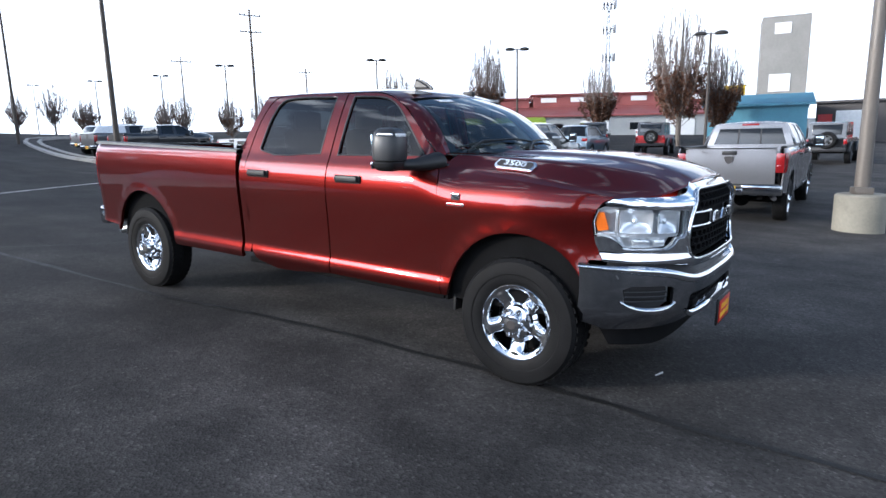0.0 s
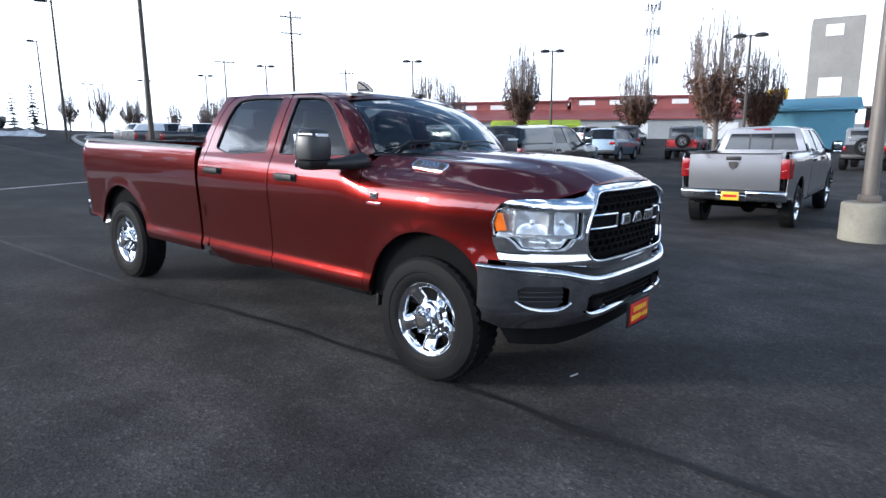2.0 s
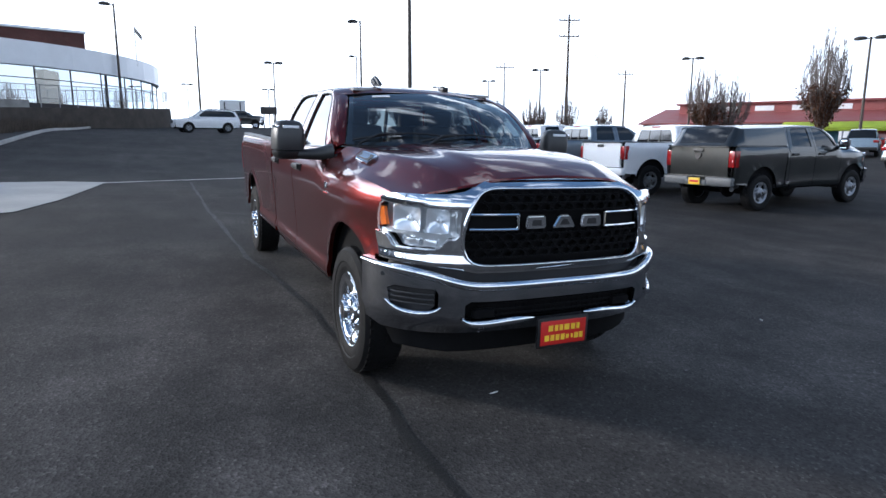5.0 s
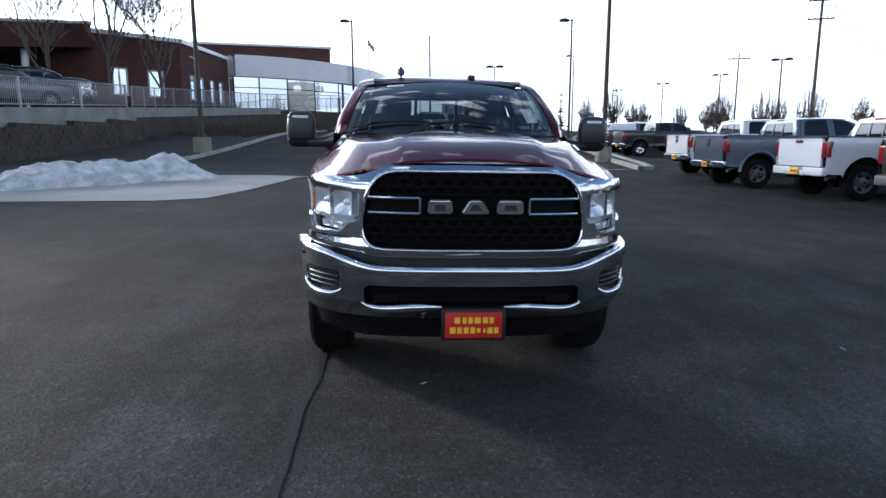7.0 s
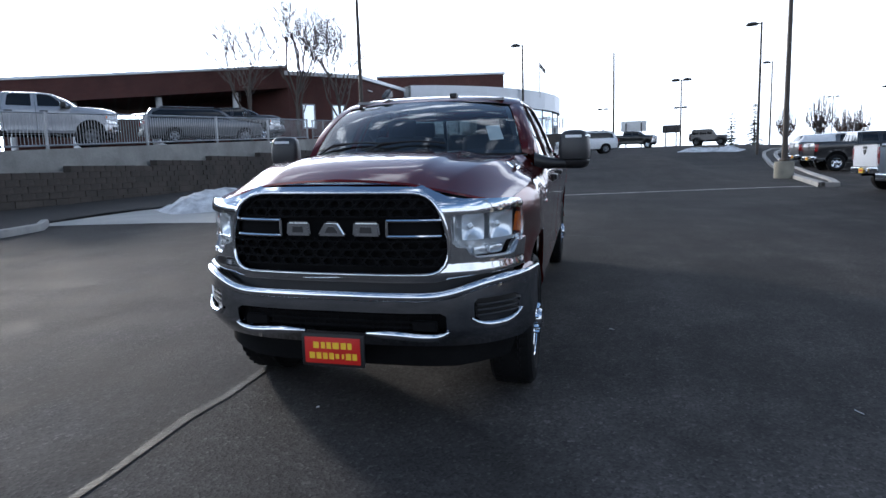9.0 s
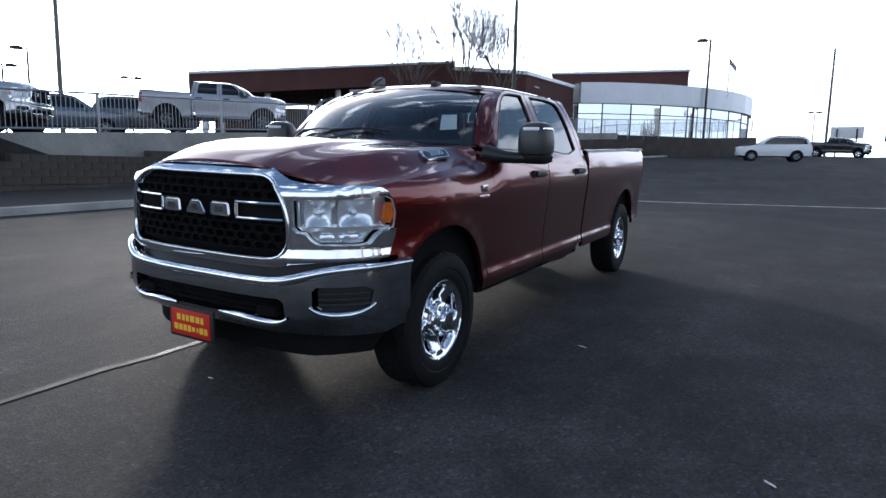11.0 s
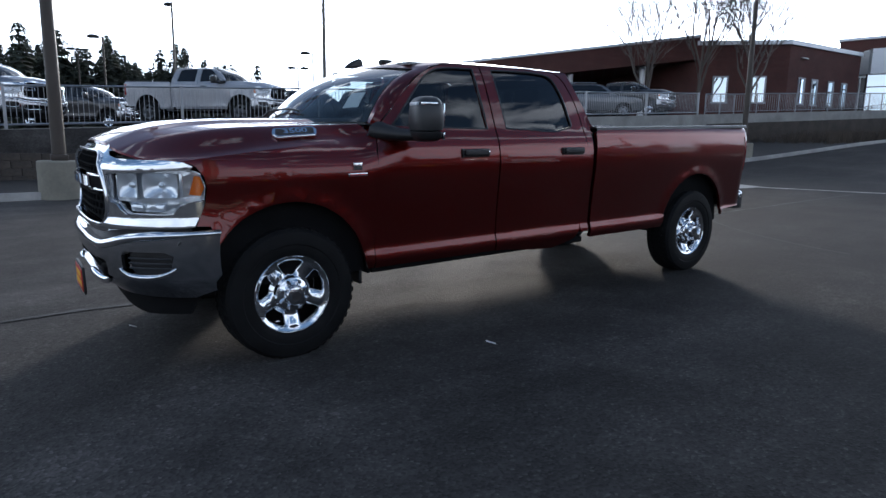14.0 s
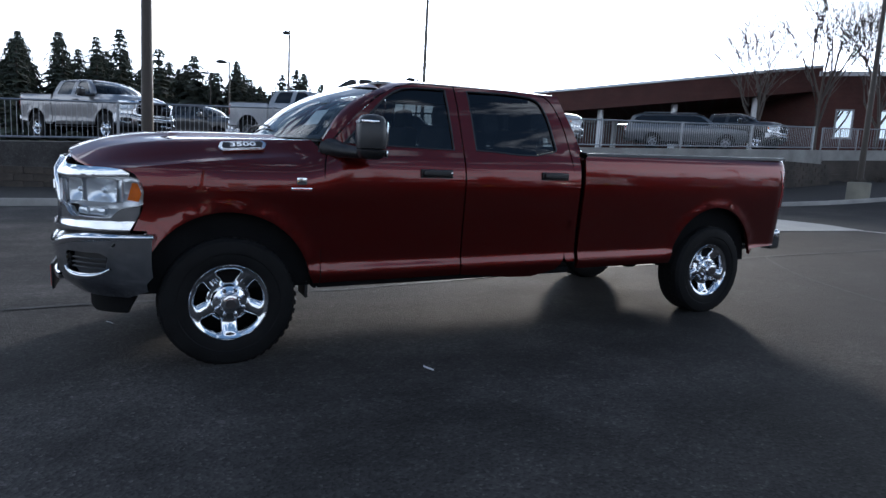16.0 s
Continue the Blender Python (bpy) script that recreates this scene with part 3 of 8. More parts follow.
def side_x(y, z, ra):
    """The half-width of the body at y, z; ra is where the rear axle is."""
    if y < -2.71:
        x = smooth_interp(z, BED_Z, BED_X)
        x -= 0.07 * ss((ra - 0.80 - y) / 0.22) ** 2
        d = math.hypot(y - ra, z - 0.47)
        x += 0.012 * math.exp(-(((d - 0.53) / 0.055) ** 2)) * ss((z - 0.5) / 0.2)
        return x
    x = smooth_interp(z, SIDE_Z, SIDE_X)
    x -= ss((y + 0.02) / 0.90) * 0.125 * ss((z - 0.62) / 0.42)
    x -= ss((y + 0.80) / 0.40) * smooth_interp(z, [1.12, 1.20, 1.27, 1.34, 1.40], [0, 0.012, 0.035, 0.092, 0.16])
    d = math.hypot(y, z - 0.47)
    x += 0.013 * math.exp(-(((d - 0.515) / 0.055) ** 2)) * ss((z - 0.5) / 0.2)
    return x


FRONT_W = 0.930


def front_line():
    """The plan curve of the upper front as rows (length along it, x, y)."""
    rows, t = [(0.0, 0.0, 0.978)], 0.0
    for i in range(1, 401):
        a = math.pi / 2 * i / 400
        x, y = FRONT_W * math.sin(a) ** (2 / 3.4), 0.40 + 0.578 * math.cos(a)
        t += math.hypot(x - rows[-1][1], y - rows[-1][2])
        rows.append((t, x, y))
    return rows


FRONT = front_line()
FRONT_S, FRONT_X, FRONT_Y = ([r[k] for r in FRONT] for k in range(3))
FRONT_N = 800
FRONT_XE = [float(v) for v in np.interp([FRONT_S[-1] * k / FRONT_N for k in range(FRONT_N + 1)], FRONT_S, FRONT_X)]
FRONT_YE = [float(v) for v in np.interp([FRONT_S[-1] * k / FRONT_N for k in range(FRONT_N + 1)], FRONT_S, FRONT_Y)]


def front_xy(a):
    """Plan point at length a along the front curve."""
    q = min(FRONT_N - 1e-6, max(0.0, a / FRONT_S[-1] * FRONT_N))
    i = int(q)
    f = q - i
    return FRONT_XE[i] + (FRONT_XE[i + 1] - FRONT_XE[i]) * f, FRONT_YE[i] + (FRONT_YE[i + 1] - FRONT_YE[i]) * f


def along(x):
    """Length along the front curve at which it reaches x."""
    return float(np.interp(x, FRONT_X, FRONT_S))


def along_y(y):
    """Length along the front curve at which it has run back to y."""
    return float(np.interp(-y, [-v for v in FRONT_Y], FRONT_S))


def front_at(u, z, off=0.0):
    """A point of the upper front, u along its curve, off outward."""
    a = abs(u)
    x, y = front_xy(a)
    x2, y2 = front_xy(a + 0.02)
    d = math.hypot(x2 - x, y2 - y) or 1.0
    tx, ty = (x2 - x) / d, (y2 - y) / d
    if a > FRONT_S[-1] - 0.02:
        tx, ty = 0.0, -1.0
    y -= 0.10 * ss((z - 1.19) / 0.17) * tx
    return (math.copysign(x - ty * off, u), y + tx * off, z)


def front_frame(u, z, off):
    """A frame on the upper front: local y outward, x along, z up."""
    p, q = Vector(front_at(u, z, off)), Vector(front_at(u, z, off + 0.05))
    n = (q - p).normalized()
    ax = n.cross(Vector((0, 0, 1))).normalized()
    m = Matrix.Identity(4)
    for r in range(3):
        m[r][0], m[r][1], m[r][2], m[r][3] = ax[r], n[r], (0, 0, 1)[r], p[r]
    return m


def front_y(x, z):
    """How far forward the upper front reaches."""
    k = min(0.999, abs(x) / FRONT_W)
    return 0.40 + 0.578 * (1 - k**3.4) ** 0.5 - 0.10 * ss((z - 1.19) / 0.17)


def rounded_loop(poly, n=4, sharp=52):
    """A loop run through its points as a smooth curve, sharp corners kept."""
    k = len(poly)
    out = []
    for i in range(k):
        p0, p1, p2, p3 = (Vector(poly[(i + j) % k]) for j in (-1, 0, 1, 2))
        L = (p2 - p1).length

        def bend(a, b, c):
            return math.degrees((b - a).angle(c - b, 0.0))
        t1 = (p2 - p1) if bend(p0, p1, p2) > sharp else ((p1 - p0).normalized() + (p2 - p1).normalized()).normalized() * L
        t2 = (p2 - p1) if bend(p1, p2, p3) > sharp else ((p2 - p1).normalized() + (p3 - p2).normalized()).normalized() * L
        straight = L < 0.02 or (bend(p0, p1, p2) > sharp and bend(p1, p2, p3) > sharp)
        for q in range(1 if straight else n):
            t = q / n
            v = (2 * t**3 - 3 * t * t + 1) * p1 + (t**3 - 2 * t * t + t) * t1 + (-2 * t**3 + 3 * t * t) * p2 + (t**3 - t * t) * t2
            out.append((v.x, v.y))
    return out


def bumper_y(x, z):
    k = min(0.9995, abs(x) / 1.005)
    return 0.36 + 0.645 * (1 - k**3.6) ** 0.52 - 0.10 * ss((0.58 - z) / 0.16) - 0.55 * (z - 0.70) ** 2


FEND_Y = [-0.66, -0.62, -0.30, 0.10, 0.40, 0.62, 0.74]
FEND_Z = [1.350, 1.347, 1.327, 1.292, 1.257, 1.230, 1.216]


def hood_point(u, v):
    """u: across, -1 to 1; v: from the cowl at 0 to the front edge at 1. A raised middle, a flat beside it and a steep flank that
    runs down to the top of the fender."""
    f = abs(u)
    ye = -0.63 + (0.70 + 0.63) * v
    ze = smooth_interp(ye, FEND_Y, FEND_Z)
    xe = side_x(ye, ze, -4.305) - 0.003
    dome = 0.55 - 0.04 * v
    crease = 0.875 - 0.25 * v**1.3
    a = float(np.interp(f, [0, 0.36, 0.46, 0.68, 1.0], [0, dome - 0.075, dome, crease, 1.0]))
    x = xe * a
    y0 = -0.30 - 0.33 * a**2.2
    y1 = front_y(min(x, 0.855), 1.30) - 0.014
    y = y0 + (y1 - y0) * v
    zc = smooth_interp(y + 0.22 * a**2 * v, [-0.65, -0.3, 0.0, 0.3, 0.52, 0.70, 0.82, 0.93], [1.492, 1.487, 1.484, 1.474, 1.455, 1.42, 1.380, 1.330])
    t = ss((v - 0.2) / 0.8)
    k0 = float(np.interp(f, [0, 0.20, 0.36, 0.46, 0.68, 0.74, 0.90, 1.0], [0, 0.015, 0.07, 0.23, 0.30, 0.40, 0.82, 1.0]))
    k1 = float(np.interp(f, [0, 0.20, 0.36, 0.46, 0.68, 0.74, 0.90, 1.0], [0, 0.02, 0.06, 0.16, 0.34, 0.47, 0.86, 1.0]))
    k = k0 * (1 - t) + k1 * t
    return (math.copysign(x, u) if u else 0.0, y, zc - k * (zc - ze))


def wheel(parent, m, name="wheel", chrome="chrome", spokes=5, fine=False):
    """A chromed five-spoke wheel; local +x points outward."""
    w = new(name)
    w.parent = parent
    w.matrix_basis = m
    turn = Matrix.Rotation(radians(90), 4, "Y")
    bm = bmesh.new()
    tyre = [(0.232, -0.115), (0.285, -0.128), (0.345, -0.134), (0.392, -0.126), (0.411, -0.105), (0.416, -0.07), (0.418, 0.0), (0.416, 0.07), (0.411, 0.105), (0.392, 0.126), (0.345, 0.134), (0.318, 0.133), (0.312, 0.128), (0.285, 0.128), (0.262, 0.122), (0.240, 0.112), (0.232, 0.10)]
    add_lathe(bm, tyre, 56, turn, False)
    t = part("tyre", bm, M["rubber"], w, "black all-season tyre", 28)
    bm = bmesh.new()
    rng = 44
    for row in range(4):
        for k in range(rng):
            a = 2 * math.pi * (k + 0.5 * (row % 2)) / rng
            c = Vector((-0.082 + row * 0.0545, 0.4125 * math.cos(a), 0.4125 * math.sin(a)))
            add_box(bm, c, (0.044, 0.034, 0.008), 0, Euler((a - math.pi / 2, 0, 0.25 if row % 2 else -0.25)))
    part("tread", bm, M["rubber"], t)
    if chrome is None:
        return w
    bm = bmesh.new()
    add_lathe(bm, [(0.226, -0.10), (0.222, 0.02), (0.228, 0.088), (0.236, 0.108), (0.243, 0.117), (0.247, 0.113), (0.244, 0.10)], 56, turn, False)
    part("rim", bm, M[chrome], w, "polished chrome rim")
    # black disc across the rim, standing in for shade behind the openings
    bm = bmesh.new()
    add_lathe(bm, [(0.225, -0.085), (0.02, -0.08)], 24, turn)
    part("dark_backing_disc", bm, M["dark"], w)
    # face with five openings between broad, hollowed spokes
    bm = bmesh.new()
    n = spokes
    radii = [0.075, 0.10, 0.118, 0.128, 0.136, 0.145, 0.160, 0.175, 0.190, 0.203, 0.211, 0.217, 0.226, 0.238]
    cols = [0.0, 0.30, 0.62, 0.86, 1.0, 1.25, 1.5, 1.75, 2.0]
    grid = []
    for r in radii:
        half = 360 / n / 2
        gap = np.interp(r, [0.118, 0.136, 0.190, 0.205, 0.217], [10, 13.5, 20.5, 20.5, 17])
        row = []
        for k in range(n):
            fs = [(-1, c) for c in cols[:-1]] + [(1, c) for c in reversed(cols)][:-1]
            for sg, c in fs:
                ang = (half - c * (half - gap)) if c <= 1 else gap * (2 - c)
                spoke = ss((r - 0.105) / 0.03) * (1 - ss((r - 0.200) / 0.02))
                groove = np.interp(c, [0, 0.3, 0.62, 0.86, 1.0, 2.0], [0.010, 0.008, 0.002, -0.005, -0.018, -0.018])
                h = np.interp(r, [0.075, 0.10, 0.118, 0.136, 0.16, 0.19, 0.211, 0.226, 0.238], [0.086, 0.080, 0.072, 0.068, 0.076, 0.090, 0.099, 0.105, 0.111])
                th = math.pi / 2 + 2 * math.pi * k / n + radians(sg * ang)
                row.append(bm.verts.new((h + spoke * groove, r * math.cos(th), r * math.sin(th))))
        grid.append(row)
    m_ = len(grid[0]) // n
    gone = []
    for i in range(len(grid) - 1):
        for j in range(m_ * n):
            q = bm.faces.new((grid[i][j], grid[i][(j + 1) % (m_ * n)], grid[i + 1][(j + 1) % (m_ * n)], grid[i + 1][j]))
            if 0.135 < radii[i] < 0.210 and 4 <= j % m_ < m_ - 4:
                gone.append(q)
    rim_edges = [e for e in {e for q in gone for e in q.edges} if sum(f in gone for f in e.link_faces) == 1]
    bmesh.ops.delete(bm, geom=gone, context="FACES_ONLY")
    got = bmesh.ops.extrude_edge_only(bm, edges=[e for e in rim_edges if e.is_valid])
    for v in got["geom"]:
        if isinstance(v, bmesh.types.BMVert):
            v.co.x -= 0.045
            rad = math.hypot(v.co.y, v.co.z)
            v.co.y *= 1 + 0.02 * (0.172 - rad) / 0.04
            v.co.z *= 1 + 0.02 * (0.172 - rad) / 0.04
    loose = [e for e in bm.edges if not e.link_faces]
    bmesh.ops.delete(bm, geom=loose, context="EDGES")
    bmesh.ops.recalc_face_normals(bm, faces=bm.faces[:])
    part("wheel_face", bm, M[chrome], w, "five-spoke bright wheel face", 50)
    bm = bmesh.new()
    add_lathe(bm, [(0.112, 0.06), (0.111, 0.100), (0.104, 0.112), (0.072, 0.123), (0.066, 0.128), (0.062, 0.150), (0.054, 0.160), (0.040, 0.164), (0.0, 0.166)], 32, turn)
    h = part("hub_cap", bm, M[chrome], w, "chrome hub cap")
    if fine:
        for k in range(8):
            a = 2 * math.pi * (k + 0.5) / 8
            bm = bmesh.new()
            add_lathe(bm, [(0.014, 0.105), (0.014, 0.138), (0.010, 0.147), (0.0, 0.148)], 8, Matrix.Translation((0, 0.086 * math.cos(a), 0.086 * math.sin(a))) @ turn)
            part("lug_nut", bm, M[chrome], h)
    bm = bmesh.new()
    add_lathe(bm, [(0.03, 0.164), (0.03, 0.1675), (0.0, 0.168)], 20, turn)
    part("cap_emblem", bm, M["trimdark"], h)
    return w


def truck_front(root, paint, hero):
    """Hood, lamps, grille and bumper."""
    half = [0, 0.10, 0.20, 0.30, 0.345, 0.375, 0.41, 0.445, 0.475, 0.52, 0.58, 0.64, 0.672, 0.69, 0.73, 0.78, 0.84, 0.90, 0.95, 1.0]
    us = [-k for k in reversed(half[1:])] + half
    rows = [[hood_point(u, v / 22) for u in us] for v in range(23)]
    edge = [(x, y + 0.006, z - 0.012) for x, y, z in rows[-1]]
    rows.append(edge)
    hood = loft("hood", rows, paint, root, "", False, 18)
    for s in (1, -1):
        bm = bmesh.new()
        add_box(bm, (s * 0.17, -0.245, 1.494), (0.10, 0.035, 0.006), 0.003, Euler((0, 0, s * -0.12)))
        part("washer_nozzle", bm, M["plastic"], hood)
    out = lambda u, v: (math.copysign(0.7 * ss((abs(u) - 0.5) / 0.3), u), 1, 0.2)
    fy = lambda off: (lambda u, z: front_at(u, z, off))
    A, B = along, along_y
    # chrome surround of grille and lamps
    right = [(0.40, 1.326), (0.46, 1.312), (0.52, 1.285), (A(0.58), 1.260), (A(0.66), 1.246), (A(0.80), 1.241), (B(0.66), 1.238), (B(0.58), 1.228), (B(0.535), 1.205), (B(0.545), 1.186), (A(0.82), 1.176), (A(0.62), 1.167), (A(0.602), 1.155), (A(0.608), 1.025), (A(0.628), 1.005), (A(0.665), 0.998), (A(0.69), 0.965), (A(0.72), 0.943), (A(0.86), 0.941), (B(0.64), 0.945), (B(0.605), 0.985), (B(0.575), 1.003), (B(0.485), 1.012), (B(0.495), 0.97), (B(0.53), 0.90), (B(0.545), 0.870), (A(0.86), 0.866), (A(0.72), 0.862), (A(0.60), 0.846), (0.53, 0.828)]
    top = right + [(-u, z) for u, z in reversed(right)]
    hr = [(0.45, 1.272), (0.512, 1.245), (0.558, 1.18), (0.592, 1.05), (0.598, 0.98), (0.582, 0.912), (0.552, 0.876)]
    hole = hr + [(-u, z) for u, z in reversed(hr)]

    def swell(u, z):
        return front_at(u, z, 0.014 - 0.022 * ss((z - 1.195) / 0.14) + 0.010 * ss((0.93 - z) / 0.06) - 0.014 * ss((0.865 - z) / 0.03))
    sr = sheet("grille_surround", [top, hole], swell if hero else fy(0.010), out, M["chrome"], root, 0.024 if hero else 0.10, 0.05, "bright chrome grille surround")
    # chrome roll that closes the surround up to the hood
    lip_x, lip_y, lip_z = ([p[i] for p in edge] for i in range(3))
    roll = []
    for i in range(41):
        u = -0.52 + 1.04 * i / 40
        zt = float(np.interp(abs(u), [0, 0.40, 0.46, 0.52], [1.326, 1.326, 1.312, 1.285])) - 0.006
        a = Vector((swell if hero else fy(0.010))(u, zt))
        b = Vector((a.x, float(np.interp(a.x, lip_x, lip_y)) - 0.014, float(np.interp(a.x, lip_x, lip_z)) - 0.004))
        c = Vector((a.x, (a.y + b.y) / 2 + 0.004, max((a.z + b.z) / 2, a.z) + 0.006))
        roll.append([tuple(a * (1 - k) ** 2 + c * 2 * k * (1 - k) + b * k ** 2) for k in (j / 6 for j in range(7))])
    loft("grille_cap", [[r[j] for r in roll] for j in range(7)], M["chrome"], sr, "chrome roll under the hood", False, 40)

    def band(nm, line, half_w, half_d, yf, off, parent, mat="chrome", closed=False, lb=""):
        pts = []
        seq = line + [line[0]] if closed else line
        for p, q in zip(seq, seq[1:]):
            n = max(1, int(math.dist(p, q) / 0.035))
            pts += [(p[0] + (q[0] - p[0]) * i / n, p[1] + (q[1] - p[1]) * i / n) for i in range(n)]
        if not closed:
            pts.append(seq[-1])
        for _ in range(3):
            sm = list(pts)
            for i in range(len(pts)):
                if closed or 0 < i < len(pts) - 1:
                    a_, c_ = pts[i - 1], pts[(i + 1) % len(pts)]
                    sm[i] = ((a_[0] + 2 * pts[i][0] + c_[0]) / 4, (a_[1] + 2 * pts[i][1] + c_[1]) / 4)
            pts = sm
        p3 = [Vector(front_at(x, z, off)) if yf is front_y else Vector((x, yf(x, z) + off, z)) for x, z in pts]
        rows, m_ = [], 10
        for i, p in enumerate(p3):
            a_ = p3[i - 1] if (closed or i) else p
            c_ = p3[(i + 1) % len(p3)] if (closed or i < len(p3) - 1) else p
            d = (c_ - a_).normalized()
            s1 = d.cross(Vector((0, 1, 0))).normalized()
            s2 = s1.cross(d).normalized()
            taper = 1.0 if closed else min(1.0, 0.35 + 0.65 * min(i, len(p3) - 1 - i) / 3)
            rows.append([p + taper * (s1 * half_w * math.cos(2 * math.pi * k / m_) + s2 * half_d * math.sin(2 * math.pi * k / m_)) for k in range(m_)])
        if closed:
            rows.append(rows[0])
        return loft(nm, rows, M[mat], parent, lb, True, 80)
    rr_ = [(0.45, 1.280), (0.522, 1.253), (0.566, 1.185), (0.600, 1.052), (0.606, 0.978), (0.590, 0.905), (0.556, 0.868)]
    ring = rr_ + [(-u, z) for u, z in reversed(rr_)]
    band("grille_ring", ring, 0.011, 0.013, front_y, 0.012, sr, closed=True)
    g = sheet("grille", [[(x * 1.03, z + (0.01 if z > 1.05 else -0.01)) for x, z in hole]], fy(-0.055), out, M["dark"], root, 0.08, 0.01, "black honeycomb grille")
    # honeycomb bars
    bm = bmesh.new()
    ph, pw = 0.042, 0.075
    r = 0
    z = 0.885
    while z < 1.27:
        x = -0.64 + (pw / 2 if r % 2 else 0)
        while x < 0.64:
            for dx, dz in ((pw / 4, ph / 2), (pw / 4, -ph / 2)):
                a, b = (x, z), (x + dx, z + dz)
                c, d = (x + pw, z), (x + pw - dx, z + dz)
                for p, q in ((a, b), (d, c), (b, d)):
                    ok = all(abs(px) < 0.615 - 0.16 * max(0, (pz - 1.0) / 0.27) ** 1.6 - 0.07 * max(0, (0.95 - pz) / 0.08) and 0.885 < pz < 1.268 and not (1.055 < pz < 1.145) for px, pz in (p, q))
                    if ok:
                        pa, pb = Vector((p[0], front_y(*p) - 0.030, p[1])), Vector((q[0], front_y(*q) - 0.030, q[1]))
                        mid, dirv = (pa + pb) / 2, pb - pa
                        ln = dirv.length
                        ang = math.atan2(dirv.z, math.hypot(dirv.x, dirv.y))
                        yaw = math.atan2(dirv.y, dirv.x)
                        add_box(bm, mid, (ln * 1.08, 0.026, 0.0085), 0, (Matrix.Rotation(yaw, 3, "Z") @ Matrix.Rotation(-ang, 3, "Y")).to_euler())
            x += pw
        z += ph
        r += 1
    part("honeycomb", bm, M["dark"], g, "", 20)["kind"] = "stuff"
    for s in (1, -1):
        # chrome brackets beside the lettering
        bm = bmesh.new()
        for z in (1.142, 1.062):
            add_tube(bm, [(s * x, front_y(x, z) - 0.005, z) for x in (0.29, 0.38, 0.47, 0.56)], 0.009, 8)
        add_tube(bm, [(s * 0.29, front_y(0.29, 1.1) - 0.005, z) for z in (1.142, 1.10, 1.062)], 0.009, 8)
        part("grille_bar", bm, M["chrome"], g, "chrome grille bar")
        sheet("grille_bar_fill", [[(s * x, z) for x, z in ((0.30, 1.138), (0.56, 1.138), (0.57, 1.066), (0.30, 1.066))]], fy(-0.02), out, M["dark"], g, 0.08, 0.01)
        # headlamp
        glass = [(A(0.612), 1.166), (A(0.82), 1.175), (B(0.545), 1.185), (B(0.50), 1.168), (B(0.475), 1.10), (B(0.485), 1.020), (B(0.578), 1.005), (B(0.610), 0.985), (B(0.645), 0.947), (A(0.86), 0.943), (A(0.725), 0.946), (A(0.695), 0.967), (A(0.668), 1.003), (A(0.631), 1.008), (A(0.611), 1.027), (A(0.605), 1.155)]
        glass = [(s * u, z) for u, z in glass]
        hl = sheet("headlamp", [glass], fy(-0.062), out, M["lamp_shell"], root, 0.05, 0.01, "clear headlamp with amber corner")
        sheet("lamp_wall", [glass, [(u - s * 0.004 if abs(u) > A(0.78) else u + s * 0.004, z + (0.004 if z < 1.08 else -0.004)) for u, z in glass]], fy(-0.003), out, M["lamp_shell"], hl, 0.06, 0.010)
        sheet("lamp_lens", [glass], fy(0.001), out, M["lens"], hl, 0.05, 0.004).visible_shadow = False
        sheet("amber_marker", [[(s * u, z) for u, z in ((B(0.496), 1.150), (B(0.530), 1.150), (B(0.560), 1.050), (B(0.500), 1.040), (B(0.482), 1.085))]], fy(-0.014), out, M["amber"], hl, 0.03, 0.02, "amber side marker")
        # bright inner walls: an upright block at the inner end, the floor of the upper lamp and facets
        for u, z, wu, hz, d in ((A(0.628), 1.092, 0.012, 0.125, 0.030), (B(0.60), 1.100, 0.018, 0.130, 0.030)):
            bm = bmesh.new()
            add_box(bm, (0, 0, 0), (wu, d, hz), 0.006)
            bmesh.ops.transform(bm, matrix=front_frame(s * u, z, -0.045), verts=bm.verts[:])
            part("lamp_partition", bm, M["reflector"], hl)
        sheet("lamp_shelf", [[(s * u, z) for u, z in ((A(0.640), 1.030), (B(0.50), 1.030), (B(0.50), 1.012), (A(0.650), 1.012))]], fy(-0.020), out, M["lamp_shell"], hl, 0.05, 0.04)
        for u0, u1 in ((A(0.660), A(0.765)), (A(0.79), B(0.615))):
            um, hu = (u0 + u1) / 2, (u1 - u0) / 2
            dish = lambda u, z: front_at(u, z, -0.014 - 0.044 * (1 - ((abs(u) - um) / hu) ** 2) * (1 - ((z - 1.100) / 0.068) ** 2))
            sheet("lamp_reflector", [[(s * (um + hu * a), 1.100 + 0.066 * b) for a, b in ((-1, -0.8), (-0.9, -1), (0.9, -1), (1, -0.8), (1, 0.8), (0.9, 1), (-0.9, 1), (-1, 0.8))]], dish, out, M["reflector"], hl, 0.018, 0.004)
            bm = bmesh.new()
            bmesh.ops.create_uvsphere(bm, u_segments=14, v_segments=8, radius=0.017, matrix=front_frame(s * um, 1.100, -0.050))
            part("bulb_shield", bm, M["lamp_shell"], hl)
        for u in (A(0.75), A(0.82), B(0.72)):
            bm = bmesh.new()
            add_box(bm, (0, 0, 0), (0.075, 0.03, 0.040), 0.010)
            bmesh.ops.transform(bm, matrix=front_frame(s * u, 0.975, -0.040), verts=bm.verts[:])
            part("running_lamp", bm, M["lamp_shell"], hl)
